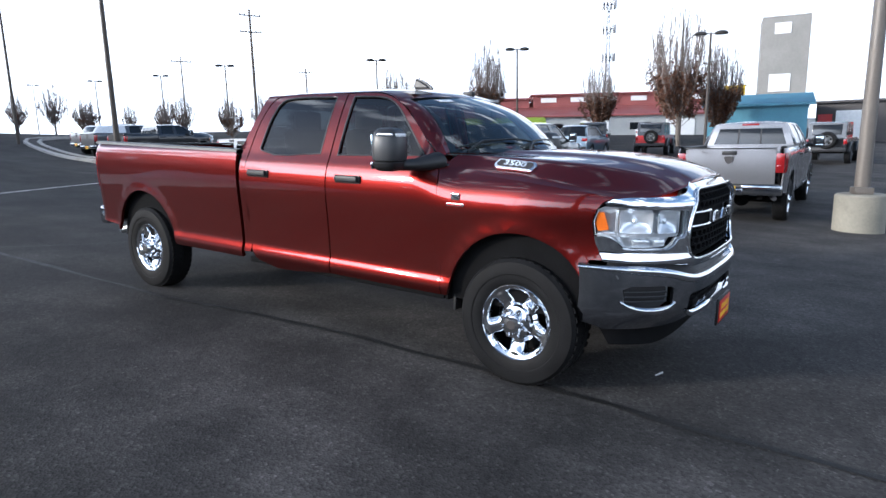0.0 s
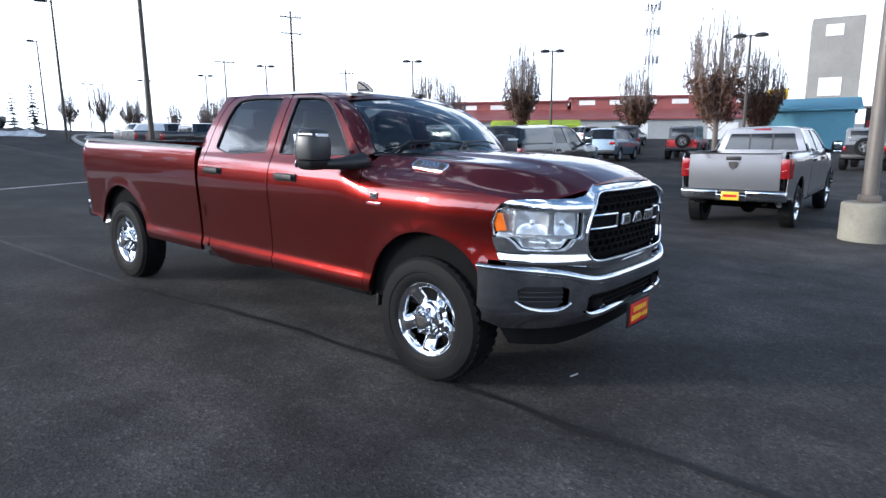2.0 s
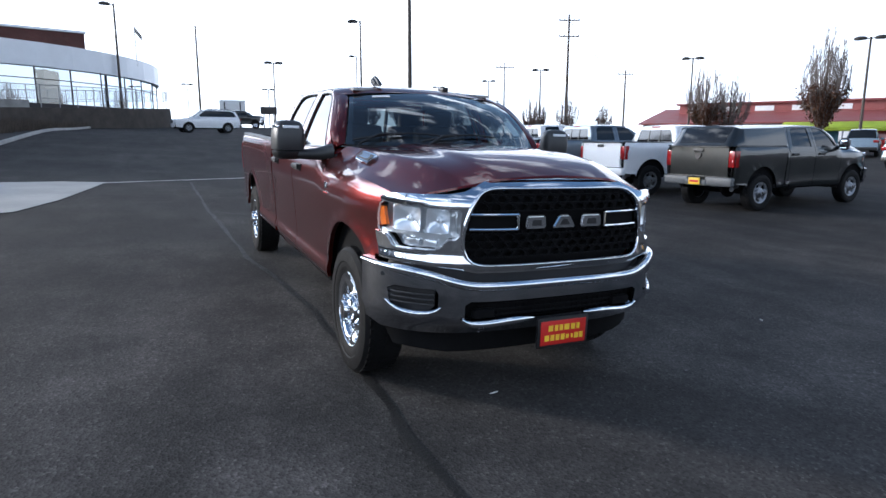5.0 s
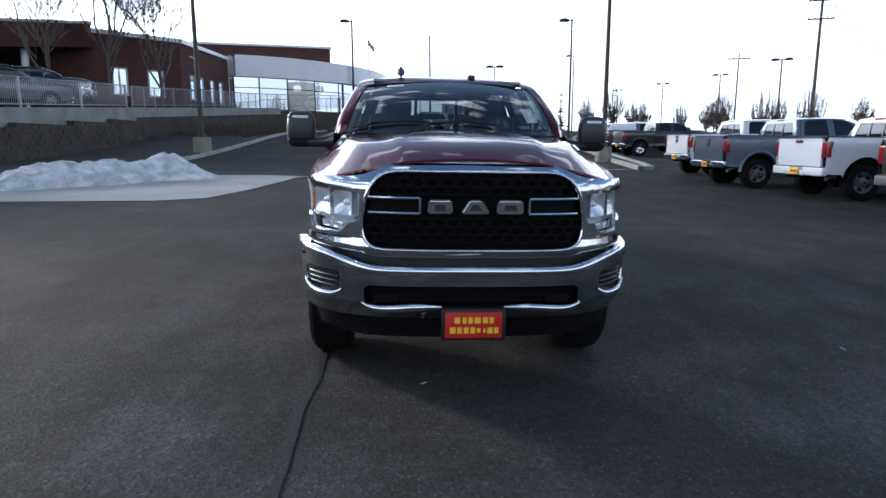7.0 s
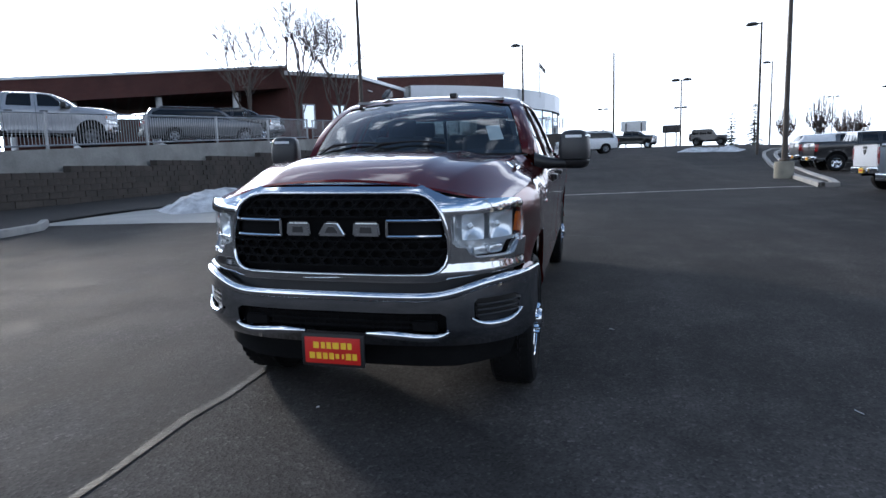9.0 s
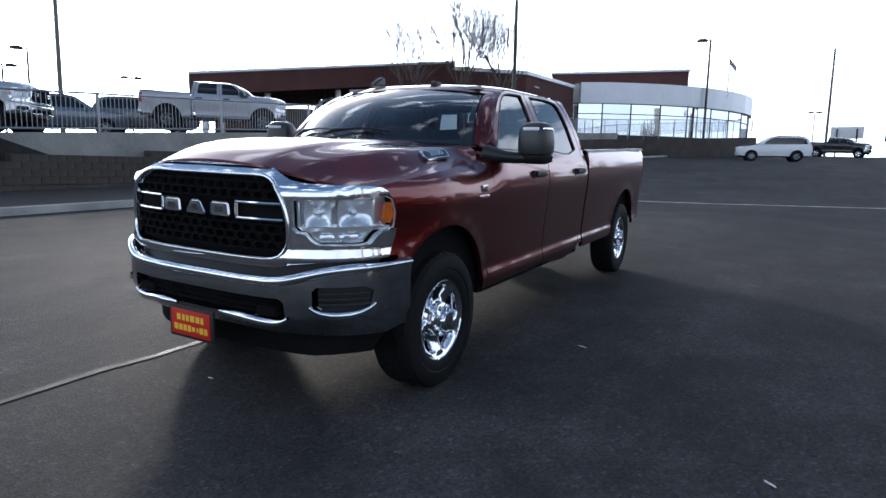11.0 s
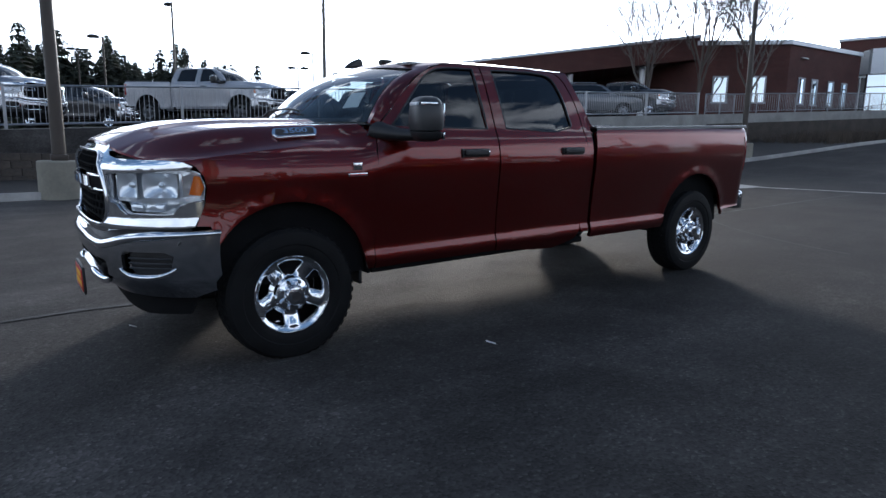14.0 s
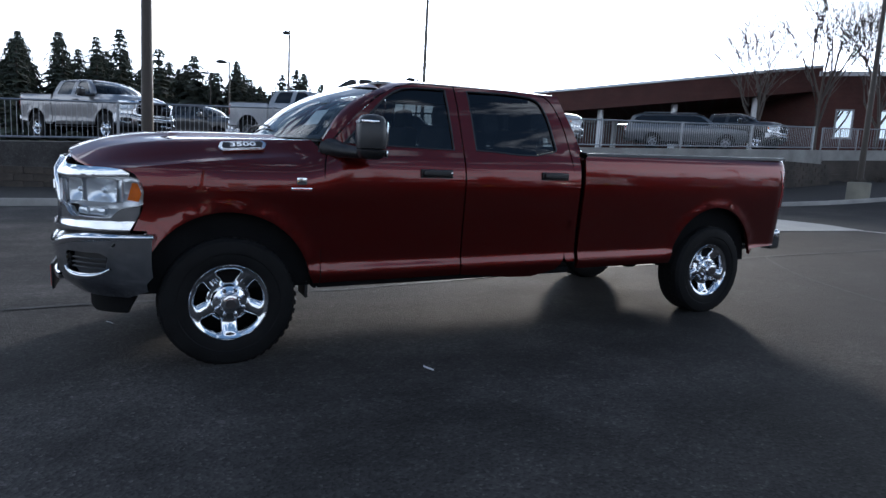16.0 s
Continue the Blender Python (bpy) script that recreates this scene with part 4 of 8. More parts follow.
    # dark band between surround and bumper
    sheet("front_valance", [[(-B(0.56), 0.91), (-0.55, 0.84), (0.55, 0.84), (B(0.56), 0.91), (B(0.56), 0.80), (0.55, 0.70), (-0.55, 0.70), (-B(0.56), 0.80)]], lambda x, z: front_at(x, z, -0.03), out, M["plastic"], root, 0.08, 0.02)
    # bumper
    by = lambda off: (lambda x, z: (x, bumper_y(x, z) + off, z))
    outer = [(-1.0, 0.856), (-0.88, 0.850), (-0.78, 0.842), (-0.69, 0.815), (-0.61, 0.788), (-0.53, 0.776), (0.53, 0.776), (0.61, 0.788), (0.69, 0.815), (0.78, 0.842), (0.88, 0.850), (1.0, 0.856), (1.0, 0.60), (0.985, 0.51), (0.93, 0.470), (-0.93, 0.470), (-0.985, 0.51), (-1.0, 0.60)]
    low = [(-0.555, 0.675), (0.555, 0.675), (0.585, 0.655), (0.585, 0.56), (0.56, 0.545), (0.42, 0.55), (0.37, 0.567), (-0.37, 0.567), (-0.42, 0.55), (-0.56, 0.545), (-0.585, 0.56), (-0.585, 0.655)]
    fog = [(0.735, 0.740), (0.905, 0.740), (0.930, 0.718), (0.920, 0.630), (0.890, 0.607), (0.745, 0.612), (0.72, 0.635), (0.718, 0.718)]
    bump = sheet("front_bumper", [outer, low, fog, mirror_loop(fog)], by(0), out, M["bumper"], root, 0.04, 0.05, "brushed chrome front bumper")
    band("bumper_strip", [(x, z - 0.018) for x, z in outer[:12]], 0.026, 0.024, bumper_y, -0.004, bump, lb="bright chrome upper strip")
    sheet("bumper_grille", [[(x * 1.02, z) for x, z in low]], by(-0.06), out, M["dark"], bump, 0.1, 0.01)
    bm = bmesh.new()
    for z in (0.585, 0.615, 0.645, 0.665):
        add_tube(bm, [(x / 10, bumper_y(x / 10, z) - 0.045, z) for x in range(-5, 6)], 0.006, 6)
    for x in range(-14, 15):
        add_tube(bm, [(x * 0.038, bumper_y(x * 0.038, 0.6) - 0.045, z) for z in (0.56, 0.67)], 0.004, 5)
    part("mesh_insert", bm, M["dark"], bump, "black mesh insert")
    for s in (1, -1):
        box("tow_hook", (s * 0.47, bumper_y(0.47, 0.60) - 0.035, 0.600), (0.13, 0.05, 0.055), M["dark"], bump, 0.018, "black tow hook")
    for s in (1, -1):
        band("lower_lip", [(s * x, z) for x, z in ((0.60, 0.575), (0.585, 0.550), (0.55, 0.542), (0.43, 0.540), (0.37, 0.558), (0.28, 0.560), (0.17, 0.560))], 0.024, 0.022, bumper_y, 0.004, bump, lb="chrome lower lip")
    for s in (1, -1):
        sheet("fog_recess", [[(s * x, z) for x, z in fog]], by(-0.045), out, M["plastic"], bump, 0.06, 0.01)
        bm = bmesh.new()
        for z in (0.645, 0.672, 0.700):
            add_tube(bm, [(s * x, bumper_y(x, z) - 0.028, z) for x in (0.73, 0.78, 0.83, 0.88, 0.91)], 0.006, 6)
        part("fog_slats", bm, M["plastic"], bump)
        band("fog_lip", [(s * x, z) for x, z in ((0.706, 0.640), (0.72, 0.617), (0.75, 0.599), (0.82, 0.595), (0.895, 0.597), (0.928, 0.618), (0.935, 0.648))], 0.021, 0.020, bumper_y, 0.002, bump, lb="chrome lamp lip")
        bm = bmesh.new()
        add_lathe(bm, [(0.012, 0.0), (0.012, 0.004), (0.0, 0.005)], 12, Matrix.Translation((s * 0.945, bumper_y(0.945, 0.79) + 0.004, 0.79)) @ Matrix.Rotation(radians(-60), 4, "X"))
        part("parking_sensor", bm, M["plastic"], bump)
    sheet("air_dam", [[(-0.90, 0.47), (0.90, 0.47), (0.86, 0.36), (0.60, 0.33), (-0.60, 0.33), (-0.86, 0.36)]], lambda x, z: (x, bumper_y(x, 0.5) - 0.12, z), out, M["dark"], root, 0.1, 0.02)
    if hero:
        pl = box("dealer_plate", (0, 1.035, 0.475), (0.345, 0.016, 0.175), M["plastic"], root, 0.006, "red and yellow dealer plate in a black frame")
        box("plate_face", (0, 1.045, 0.475), (0.305, 0.006, 0.140), M["plate_red"], pl, 0.002)
        for z, spans in ((0.503, ((0.088, 0.030), (0.050, 0.022), (0.018, 0.024), (-0.020, 0.034), (-0.062, 0.028), (-0.096, 0.022))), (0.447, ((0.112, 0.030), (0.075, 0.026), (0.040, 0.026), (0.005, 0.026), (-0.027, 0.020), (-0.058, 0.012), (-0.088, 0.028), (-0.122, 0.024)))):
            for cx, w in spans:
                box("plate_bar", (cx, 1.0488, z), (w, 0.003, 0.034 if w > 0.021 else 0.024), M["plate_yellow"], pl)
        # three raised chrome blocks across the grille
        for cx, poly in ((0.185, [(-0.068, 0), (0.068, 0), (0.060, 0.074), (-0.060, 0.074)]), (0.0, [(-0.080, 0), (0.080, 0), (0.034, 0.074), (-0.034, 0.074)]), (-0.185, [(-0.074, 0), (0.074, 0), (0.066, 0.074), (-0.066, 0.074)])):
            bm = bmesh.new()
            yy = front_y(cx, 1.1)
            add_prism(bm, [(cx + px, 1.064 + pz) for px, pz in poly], "y", yy - 0.005, yy + 0.014)
            bmesh.ops.bevel(bm, geom=bm.edges[:], offset=0.009, segments=2, affect="EDGES")
            b_ = part("grille_emblem", bm, M["chrome"], g, "raised chrome shape")
            mx, mz = sum(p[0] for p in poly) / len(poly), 0.030
            bm = bmesh.new()
            add_prism(bm, [(cx + mx + (px - mx) * 0.45, 1.064 + mz + (pz - mz) * 0.42) for px, pz in poly], "y", yy + 0.010, yy + 0.0155)
            part("emblem_inlay", bm, M["plastic"], b_)


def empty_part(name, root):
    e = new(name)
    e.empty_display_size = 0.05
    e.parent = root
    return e


def build_truck(name, paint, m, label, ra=-4.305, hero=False, wheels="chrome", rear_bumper="bumper", topper=None, group="", roof_light=True, emblem=True, flares=None):
    """A crew-cab pickup, nose to +y, origin under the front axle."""
    root = empty(name, m, label, "pickup truck", group)
    rb = ra - 0.93
    ax = 0.838
    for s in (1, -1):
        for y in (0.0, ra):
            wm = Matrix.Translation((s * ax, y, 0.405)) @ (Matrix.Identity(4) if s > 0 else Matrix.Rotation(math.pi, 4, "Z"))
            if not hero:
                wm = wm @ Matrix.Rotation(0.4, 4, "X")
            wheel(root, wm, "wheel", wheels, 5, hero)
    # the windscreen's surface: x across, v upward
    def ws(x, v):
        k = x / 0.80
        b = Vector((x, -0.285 - 0.33 * k * k, 1.462))
        t = Vector((x * 0.805, -0.945 - 0.125 * k * k, 1.868 - 0.034 * k * k))
        p = b.lerp(t, v)
        return (p.x, p.y + 0.05 * math.sin(math.pi * v) * 0.6, p.z + 0.05 * math.sin(math.pi * v))
    # side panels
    for s in (1, -1):
        surf = lambda off: (lambda y, z: (s * (side_x(y, z, ra) + off), y, z))
        out = lambda y, z: (s, 0, 0.1)
        step = 0.07 if hero else 0.16
        cuts = (0.515, 0.53, 0.545, 0.558, 0.572, 0.585, 0.60, 0.62, 0.65, 1.09, 1.16, 1.23, 1.31, 1.37) if hero else ()
        fend = [(-0.572, 0.50), (-0.530, 0.50)] + arc(0.0, 0.47, 0.515, 171, 28, 22) + [(0.44, 0.80), (0.46, 0.868), (0.532, 0.872), (0.515, 0.91), (0.480, 0.99), (0.463, 1.085), (0.478, 1.15), (0.515, 1.205), (0.575, 1.233)] + [(0.40, 1.257), (0.10, 1.292), (-0.30, 1.327), (-0.62, 1.347)] + [(-0.60, 1.28)]
        sheet("fender", [fend], surf(0), out, paint, root, step, 0.03, "", 0.0, cuts)
        door1 = [(-0.580, 0.50), (-1.636, 0.50), (-1.636, 1.885), (-1.30, 1.878), (-1.17, 1.845), (-1.02, 1.765), (-0.70, 1.475), (-0.655, 1.41), (-0.607, 1.27)]
        win1 = [(-0.745, 1.435), (-0.97, 1.665), (-1.09, 1.775), (-1.20, 1.832), (-1.31, 1.852), (-1.562, 1.860), (-1.567, 1.42)]
        door2 = [(-1.648, 0.50), (-2.51, 0.50), (-2.59, 0.60), (-2.612, 1.40), (-2.527, 1.79), (-2.466, 1.861), (-2.39, 1.886), (-1.648, 1.886)]
        win2 = [(-1.752, 1.425), (-1.748, 1.862), (-2.27, 1.862), (-2.365, 1.842), (-2.415, 1.79), (-2.485, 1.455), (-2.46, 1.437)]
        if hero:
            door1, win1, door2, win2 = (rounded_loop(p) for p in (door1, win1, door2, win2))
        for dn, dl, wl_, hy in (("front_door", door1, win1, -1.405), ("rear_door", door2, win2, -2.435)):
            d = sheet(dn, [dl, wl_], surf(0), out, paint, root, step, 0.03, "", 0.0, cuts)
            p = sheet("window_pane", [wl_], surf(-0.014), out, M["darkglass"] if not hero else M["tint" if dn == "rear_door" else "midtint"], d, step * 1.5, 0.003)
            p.visible_shadow = False
            if hero:
                ring = wl_ + [wl_[0]]
                bm = bmesh.new()
                pts = []
                for a, b in zip(ring, ring[1:]):
                    pts += [(a[0] + (b[0] - a[0]) * k / 4, a[1] + (b[1] - a[1]) * k / 4) for k in range(4)]
                add_tube(bm, [(s * (side_x(y, z, ra) - 0.004), y, z) for y, z in pts + [pts[0]]], 0.008, 6)
                part("window_seal", bm, M["plastic"], d, "black rubber seal")
            bm = bmesh.new()
            xx = side_x(hy, 1.255, ra)
            add_box(bm, (s * (xx + 0.022), hy, 1.255), (0.030, 0.225, 0.045), 0.013, None, 3)
            add_box(bm, (s * (xx + 0.004), hy, 1.250), (0.020, 0.25, 0.060), 0.006)
            part("door_handle", bm, M["plastic"], d, "black door handle")
            if hero and dn == "front_door":
                bm = bmesh.new()
                add_lathe(bm, [(0.009, 0.0), (0.009, 0.004), (0.0, 0.005)], 12, Matrix.Translation((s * (xx + 0.036), hy - 0.10, 1.255)) @ Matrix.Rotation(radians(90 * s), 4, "Y"))
                part("door_lock", bm, M["chrome"], d)
        cabq = [(-2.612, 0.56), (-2.698, 0.56), (-2.702, 1.42), (-2.712, 1.47), (-2.634, 1.75), (-2.602, 1.86), (-2.594, 1.893), (-2.40, 1.893), (-2.476, 1.870), (-2.538, 1.795), (-2.623, 1.40), (-2.602, 0.60)]
        sheet("cab_quarter", [rounded_loop(cabq) if hero else cabq], surf(0), out, paint, root, step, 0.03, "", 0.0, cuts)
        # windscreen pillar
        n = 10
        a_pts = [Vector(ws(s * (0.806 + 0.008 * k / n), k / n)) + Vector((0, -0.002, 0.003)) for k in range(n + 1)]
        run = [0.0, 0.083, 0.30, 0.516, 0.613]
        edge = [(float(np.interp(k / n * 0.613, run, [-0.645, -0.692, -0.852, -1.011, -1.100])), float(np.interp(k / n * 0.613, run, [1.415, 1.484, 1.631, 1.777, 1.814]))) for k in range(n + 1)]
        b_pts = [Vector((s * (side_x(y, z, ra) + 0.0), y, z)) for y, z in edge]
        rows = []
        for k in range(n + 1):
            mid = (a_pts[k] + b_pts[k]) / 2 + Vector((s * 0.012, 0.02, 0.012))
            rows.append([b_pts[k] - Vector((s * 0.02, 0.0, 0.0)), b_pts[k], mid, a_pts[k], a_pts[k] - Vector((0, 0.03, 0.02))])
        loft("windscreen_pillar", rows, paint, root)
        cow = [[(s * 0.88, -0.62, 1.335), (s * 0.935, -0.63, 1.33), (s * (side_x(-0.64, 1.36, ra)), -0.655, 1.39)], [(s * 0.80, -0.60, 1.425), (s * 0.84, -0.64, 1.43), (s * (side_x(-0.66, 1.41, ra) - 0.005), -0.665, 1.43)], [(s * 0.79, -0.62, 1.455), (s * 0.82, -0.66, 1.47), (s * (side_x(-0.70, 1.44, ra) - 0.01), -0.70, 1.47)]]
        loft("cowl_corner", cow, paint, root)
        # bed side
        bed = [(-2.735, 0.50)] + [(ra + 0.53, 0.50)] + arc(ra, 0.47, 0.53, 4, 172, 20) + [(ra - 0.55, 0.60), (rb + 0.05, 0.62), (rb - 0.01, 0.72), (rb - 0.02, 1.38), (rb + 0.02, 1.455), (-2.76, 1.418), (-2.735, 1.40)]
        sheet("bed_side", [bed], surf(0), out, paint, root, step, 0.03, "", 0.0, cuts)
        rail = []
        for k in range(12):
            y = -2.765 + (rb + 2.775) * k / 11
            zz = 1.428 + 0.040 * k / 11
            rail.append([(s * 0.955, y, zz - 0.012), (s * 0.950, y, zz + 0.010), (s * 0.935, y, zz + 0.018), (s * 0.872, y, zz + 0.018), (s * 0.858, y, zz + 0.008), (s * 0.858, y, zz - 0.03)])
        loft("bed_rail", rail, M["plastic"], root, "black bed rail cap", False, 40)
        bm = bmesh.new()
        add_box(bm, (s * 0.865, (rb - 2.75) / 2, 1.08), (0.03, -rb - 2.75, 0.70))
        part("bed_wall", bm, M["dark"], root)
        # wheel houses
        for cy in (0.0, ra):
            bm = bmesh.new()
            add_lathe(bm, [(0.50, -0.34), (0.525, -0.30), (0.525, 0.10)], 32, Matrix.Translation((s * 0.80, cy, 0.50)) @ Matrix.Rotation(radians(90 * s), 4, "Y"))
            bmesh.ops.bisect_plane(bm, geom=bm.verts[:] + bm.edges[:] + bm.faces[:], plane_co=(0, 0, 0.48), plane_no=(0, 0, -1), clear_outer=True)
            part("wheel_house", bm, M["dark"], root)
        if flares is not None:
            for cy in (0.0, ra):
                bm = bmesh.new()
                add_tube(bm, [(s * 0.985, cy + 0.54 * math.cos(radians(a)), 0.47 + 0.54 * math.sin(radians(a))) for a in range(0, 181, 12)], 0.055, 8)
                part("fender_flare", bm, flares, root, "wide fender flare")
        # tail lamp
        tl = [(rb + 0.10, 1.36), (rb - 0.015, 1.36), (rb - 0.012, 1.00), (rb + 0.07, 1.00), (rb + 0.055, 1.15)]
        sheet("tail_lamp", [tl], surf(0.004), out, M["redlens"], root, 0.1, 0.03, "red tail lamp")
        lamp = box("tail_lamp", (s * 0.868, rb - 0.018, 1.18), (0.15, 0.05, 0.36), M["redlens"], root, 0.02, "red tail lamp with clear reversing window")
        box("reversing_lamp", (s * 0.865, rb - 0.045, 1.10), (0.10, 0.012, 0.10), M["lens"], lamp, 0.004)
        # mirror
        mr = empty_part("tow_mirror", root)
        turn_m = Matrix.Rotation(s * 0.20, 4, "Z")

        def ring_at(z, hx, hy, dx=0.0):
            pts = []
            for k in range(28):
                c, q = math.cos(2 * math.pi * k / 28), math.sin(2 * math.pi * k / 28)
                v = turn_m @ Vector((math.copysign(abs(c) ** 0.55 * hx, c) + s * dx, math.copysign(abs(q) ** 0.55 * hy, q), 0))
                pts.append((s * 1.172 + v.x, -0.845 + v.y, z))
            return pts
        loft("mirror_shell", [ring_at(*r) for r in ((1.408, 0.090, 0.075), (1.410, 0.108, 0.090), (1.44, 0.112, 0.096), (1.50, 0.112, 0.098), (1.555, 0.106, 0.092), (1.590, 0.096, 0.082), (1.610, 0.078, 0.064), (1.619, 0.045, 0.035), (1.620, 0.001, 0.001))], M["plastic"] if not hero else M["greyblack"], mr, "black mirror shell", True, 50)
        loft("mirror_base", [ring_at(*r) for r in ((1.338, 0.001, 0.001), (1.339, 0.060, 0.045), (1.348, 0.088, 0.070), (1.372, 0.106, 0.086), (1.396, 0.109, 0.090), (1.402, 0.102, 0.084), (1.409, 0.090, 0.075))], M["plastic"], mr, "", True, 50)
        rows = []
        for x, y, z, hh, hd in ((0.895, -0.665, 1.402, 0.062, 0.085), (0.94, -0.70, 1.392, 0.052, 0.070), (1.00, -0.745, 1.382, 0.043, 0.058), (1.06, -0.785, 1.378, 0.038, 0.052), (1.12, -0.82, 1.376, 0.035, 0.048)):
            rows.append([(s * x, y + hd * math.cos(2 * math.pi * k / 14), z + hh * math.sin(2 * math.pi * k / 14)) for k in range(14)])
        loft("mirror_arm", rows, M["plastic"], mr, "", True, 60)
        fwd = turn_m @ Vector((s * 0.010, 0.086, 0))
        box("mirror_lamp", (s * 1.172 + fwd.x, -0.845 + fwd.y, 1.572), (0.120, 0.018, 0.022), M["lens_white"], mr, 0.006, "white lamp strip", Euler((0, 0, s * 0.20)))
        fwd = turn_m @ Vector((s * 0.100, 0.020, 0))
        box("mirror_trim", (s * 1.172 + fwd.x, -0.845 + fwd.y, 1.572), (0.014, 0.110, 0.020), M["chrome"], mr, 0.005, "bright trim strip", Euler((0, 0, s * 0.20)))
        for cz, hh in ((1.505, 0.14), (1.375, 0.045)):
            bk = turn_m @ Vector((0, -0.094, 0))
            box("mirror_glass", (s * 1.172 + bk.x, -0.845 + bk.y, cz), (0.15, 0.010, hh), M["facade"], mr, 0.003, "mirror glass", Euler((0, 0, s * 0.20)))
        # underside edge and step
        bm = bmesh.new()
        add_box(bm, (s * 0.87, -1.62, 0.485), (0.12, 2.1, 0.05), 0.01)
        part("sill", bm, M["dark"], root)
        # dark panel added to stop light showing through behind the front wheel
        box("light_stop_panel", (s * 0.70, -0.552, 0.72), (0.44, 0.02, 0.52), M["dark"], root)
        box("mud_flap", (s * 0.80, -0.50, 0.45), (0.20, 0.02, 0.12), M["plastic"], root, 0.004)
        box("bed_frame_rail", (s * 0.55, (rb - 0.9) / 2, 0.56), (0.09, -rb - 1.1, 0.16), M["dark"], root)
    # roof
    line = [((-1.100, 1.814), (-0.945, 1.868)), ((-1.13, 1.832), (-0.985, 1.886)), ((-1.18, 1.858), (-1.06, 1.908)), ((-1.30, 1.889), (-1.20, 1.928)), ((-1.50, 1.894), (-1.45, 1.945)), ((-1.80, 1.895), (-1.80, 1.951)), ((-2.10, 1.895), (-2.10, 1.950)), ((-2.36, 1.894), (-2.38, 1.942)), ((-2.50, 1.893), (-2.52, 1.930)), ((-2.56, 1.892), (-2.585, 1.915)), ((-2.594, 1.890), (-2.612, 1.898))]
    cols = [0.0, 0.15, 0.3, 0.45, 0.6, 0.72, 0.82, 0.89, 0.94, 0.975, 1.0]
    cols = [-c for c in reversed(cols[1:])] + cols
    rows = []
    for (ye, ze), (yc, zc) in line:
        xe = side_x(ye, ze, ra) + 0.003
        rows.append([(xe * c, yc + (ye - yc) * c * c, ze + (zc - ze) * (1 - abs(c) ** 2.8) ** 0.75) for c in cols])
    rows.append([(x * 0.99, y - 0.006, z - 0.03) for x, y, z in rows[-1]])
    loft("roof", rows, paint, root, "", False, 60)
    def back(x, z):
        t = (z - 1.40) / 0.52
        return (x, -2.706 + 0.095 * max(0, t) ** 1.5 + 0.012 * (x / 0.8) ** 2, z)
    bl = [(-0.87, 1.20), (0.87, 1.20), (0.87, 1.42), (0.735, 1.82), (0.65, 1.905), (-0.65, 1.905), (-0.735, 1.82), (-0.87, 1.42)]
    bh = [(-0.72, 1.46), (0.72, 1.46), (0.61, 1.80), (-0.61, 1.80)]
    sheet("cab_back", [bl, bh], back, lambda u, v: (0, -1, 0), paint, root, 0.15, 0.03)
    bp = sheet("rear_window", [bh], lambda x, z: (x, back(x, z)[1] + 0.012, z), lambda u, v: (0, -1, 0), M["midtint" if hero else "darkglass"], root, 0.2, 0.003, "rear window with a slider")
    bp.visible_shadow = False
    for x in (-0.22, 0.22):
        box("slider_bar", (x, -2.66, 1.63), (0.03, 0.03, 0.35), M["plastic"], bp, 0, "", Euler((radians(-14), 0, 0)))
    if roof_light:
        box("brake_lamp", (0, -2.605, 1.885), (0.34, 0.05, 0.045), M["redlens"], root, 0.012, "red high brake lamp")
    # windscreen
    wp = sheet("windscreen", [[(-0.80, 0.0), (0.80, 0.0), (0.80, 1.0), (-0.80, 1.0)]], ws, lambda u, v: (0, 1, 1), M["glass"] if hero else M["midtint"], root, 0.1, 0.004, "curved windscreen")
    wp.visible_shadow = False
    if hero:
        for band in ([(-0.80, 0.955), (0.80, 0.955), (0.80, 1.0), (-0.80, 1.0)], [(-0.80, 0.0), (0.80, 0.0), (0.80, 0.05), (-0.80, 0.05)], [(-0.80, 0.05), (-0.765, 0.05), (-0.765, 0.955), (-0.80, 0.955)], [(0.765, 0.05), (0.80, 0.05), (0.80, 0.955), (0.765, 0.955)]):
            sheet("frit_band", [band], lambda x, v: tuple(Vector(ws(x, v)) + Vector((0, -0.004, -0.004))), lambda u, v: (0, 1, 1), M["plastic"], wp, 0.1, 0.001)
        sheet("sticker", [[(0.44, 0.86), (0.60, 0.86), (0.60, 0.93), (0.44, 0.93)]], lambda x, v: tuple(Vector(ws(x, v)) + Vector((0, 0.003, 0.003))), lambda u, v: (0, 1, 1), M["white_trim"], wp, 0.05, 0.001, "white window sticker")
        sheet("sticker", [[(-0.70, 0.20), (-0.60, 0.18), (-0.58, 0.40), (-0.68, 0.42)]], lambda x, v: tuple(Vector(ws(x, v)) + Vector((0, -0.006, -0.006))), lambda u, v: (0, 1, 1), M["white_trim"], wp, 0.05, 0.001, "white paper tag")
        for c0 in (0.42, -0.02):
            bm = bmesh.new()
            pts = [Vector(ws(c0 + 0.34 - 0.62 * k / 8, 0.035 + 0.10 * math.sin(k / 8 * 2.4))) + Vector((0, 0.016, 0.016)) for k in range(9)]
            add_tube(bm, pts, 0.008, 6)
            add_tube(bm, [pts[0] + Vector((-0.02, 0.06, -0.03)), pts[2] + Vector((0, 0.012, 0.012)), pts[4]], 0.009, 6)
            part("wiper", bm, M["plastic"], root, "black wiper")
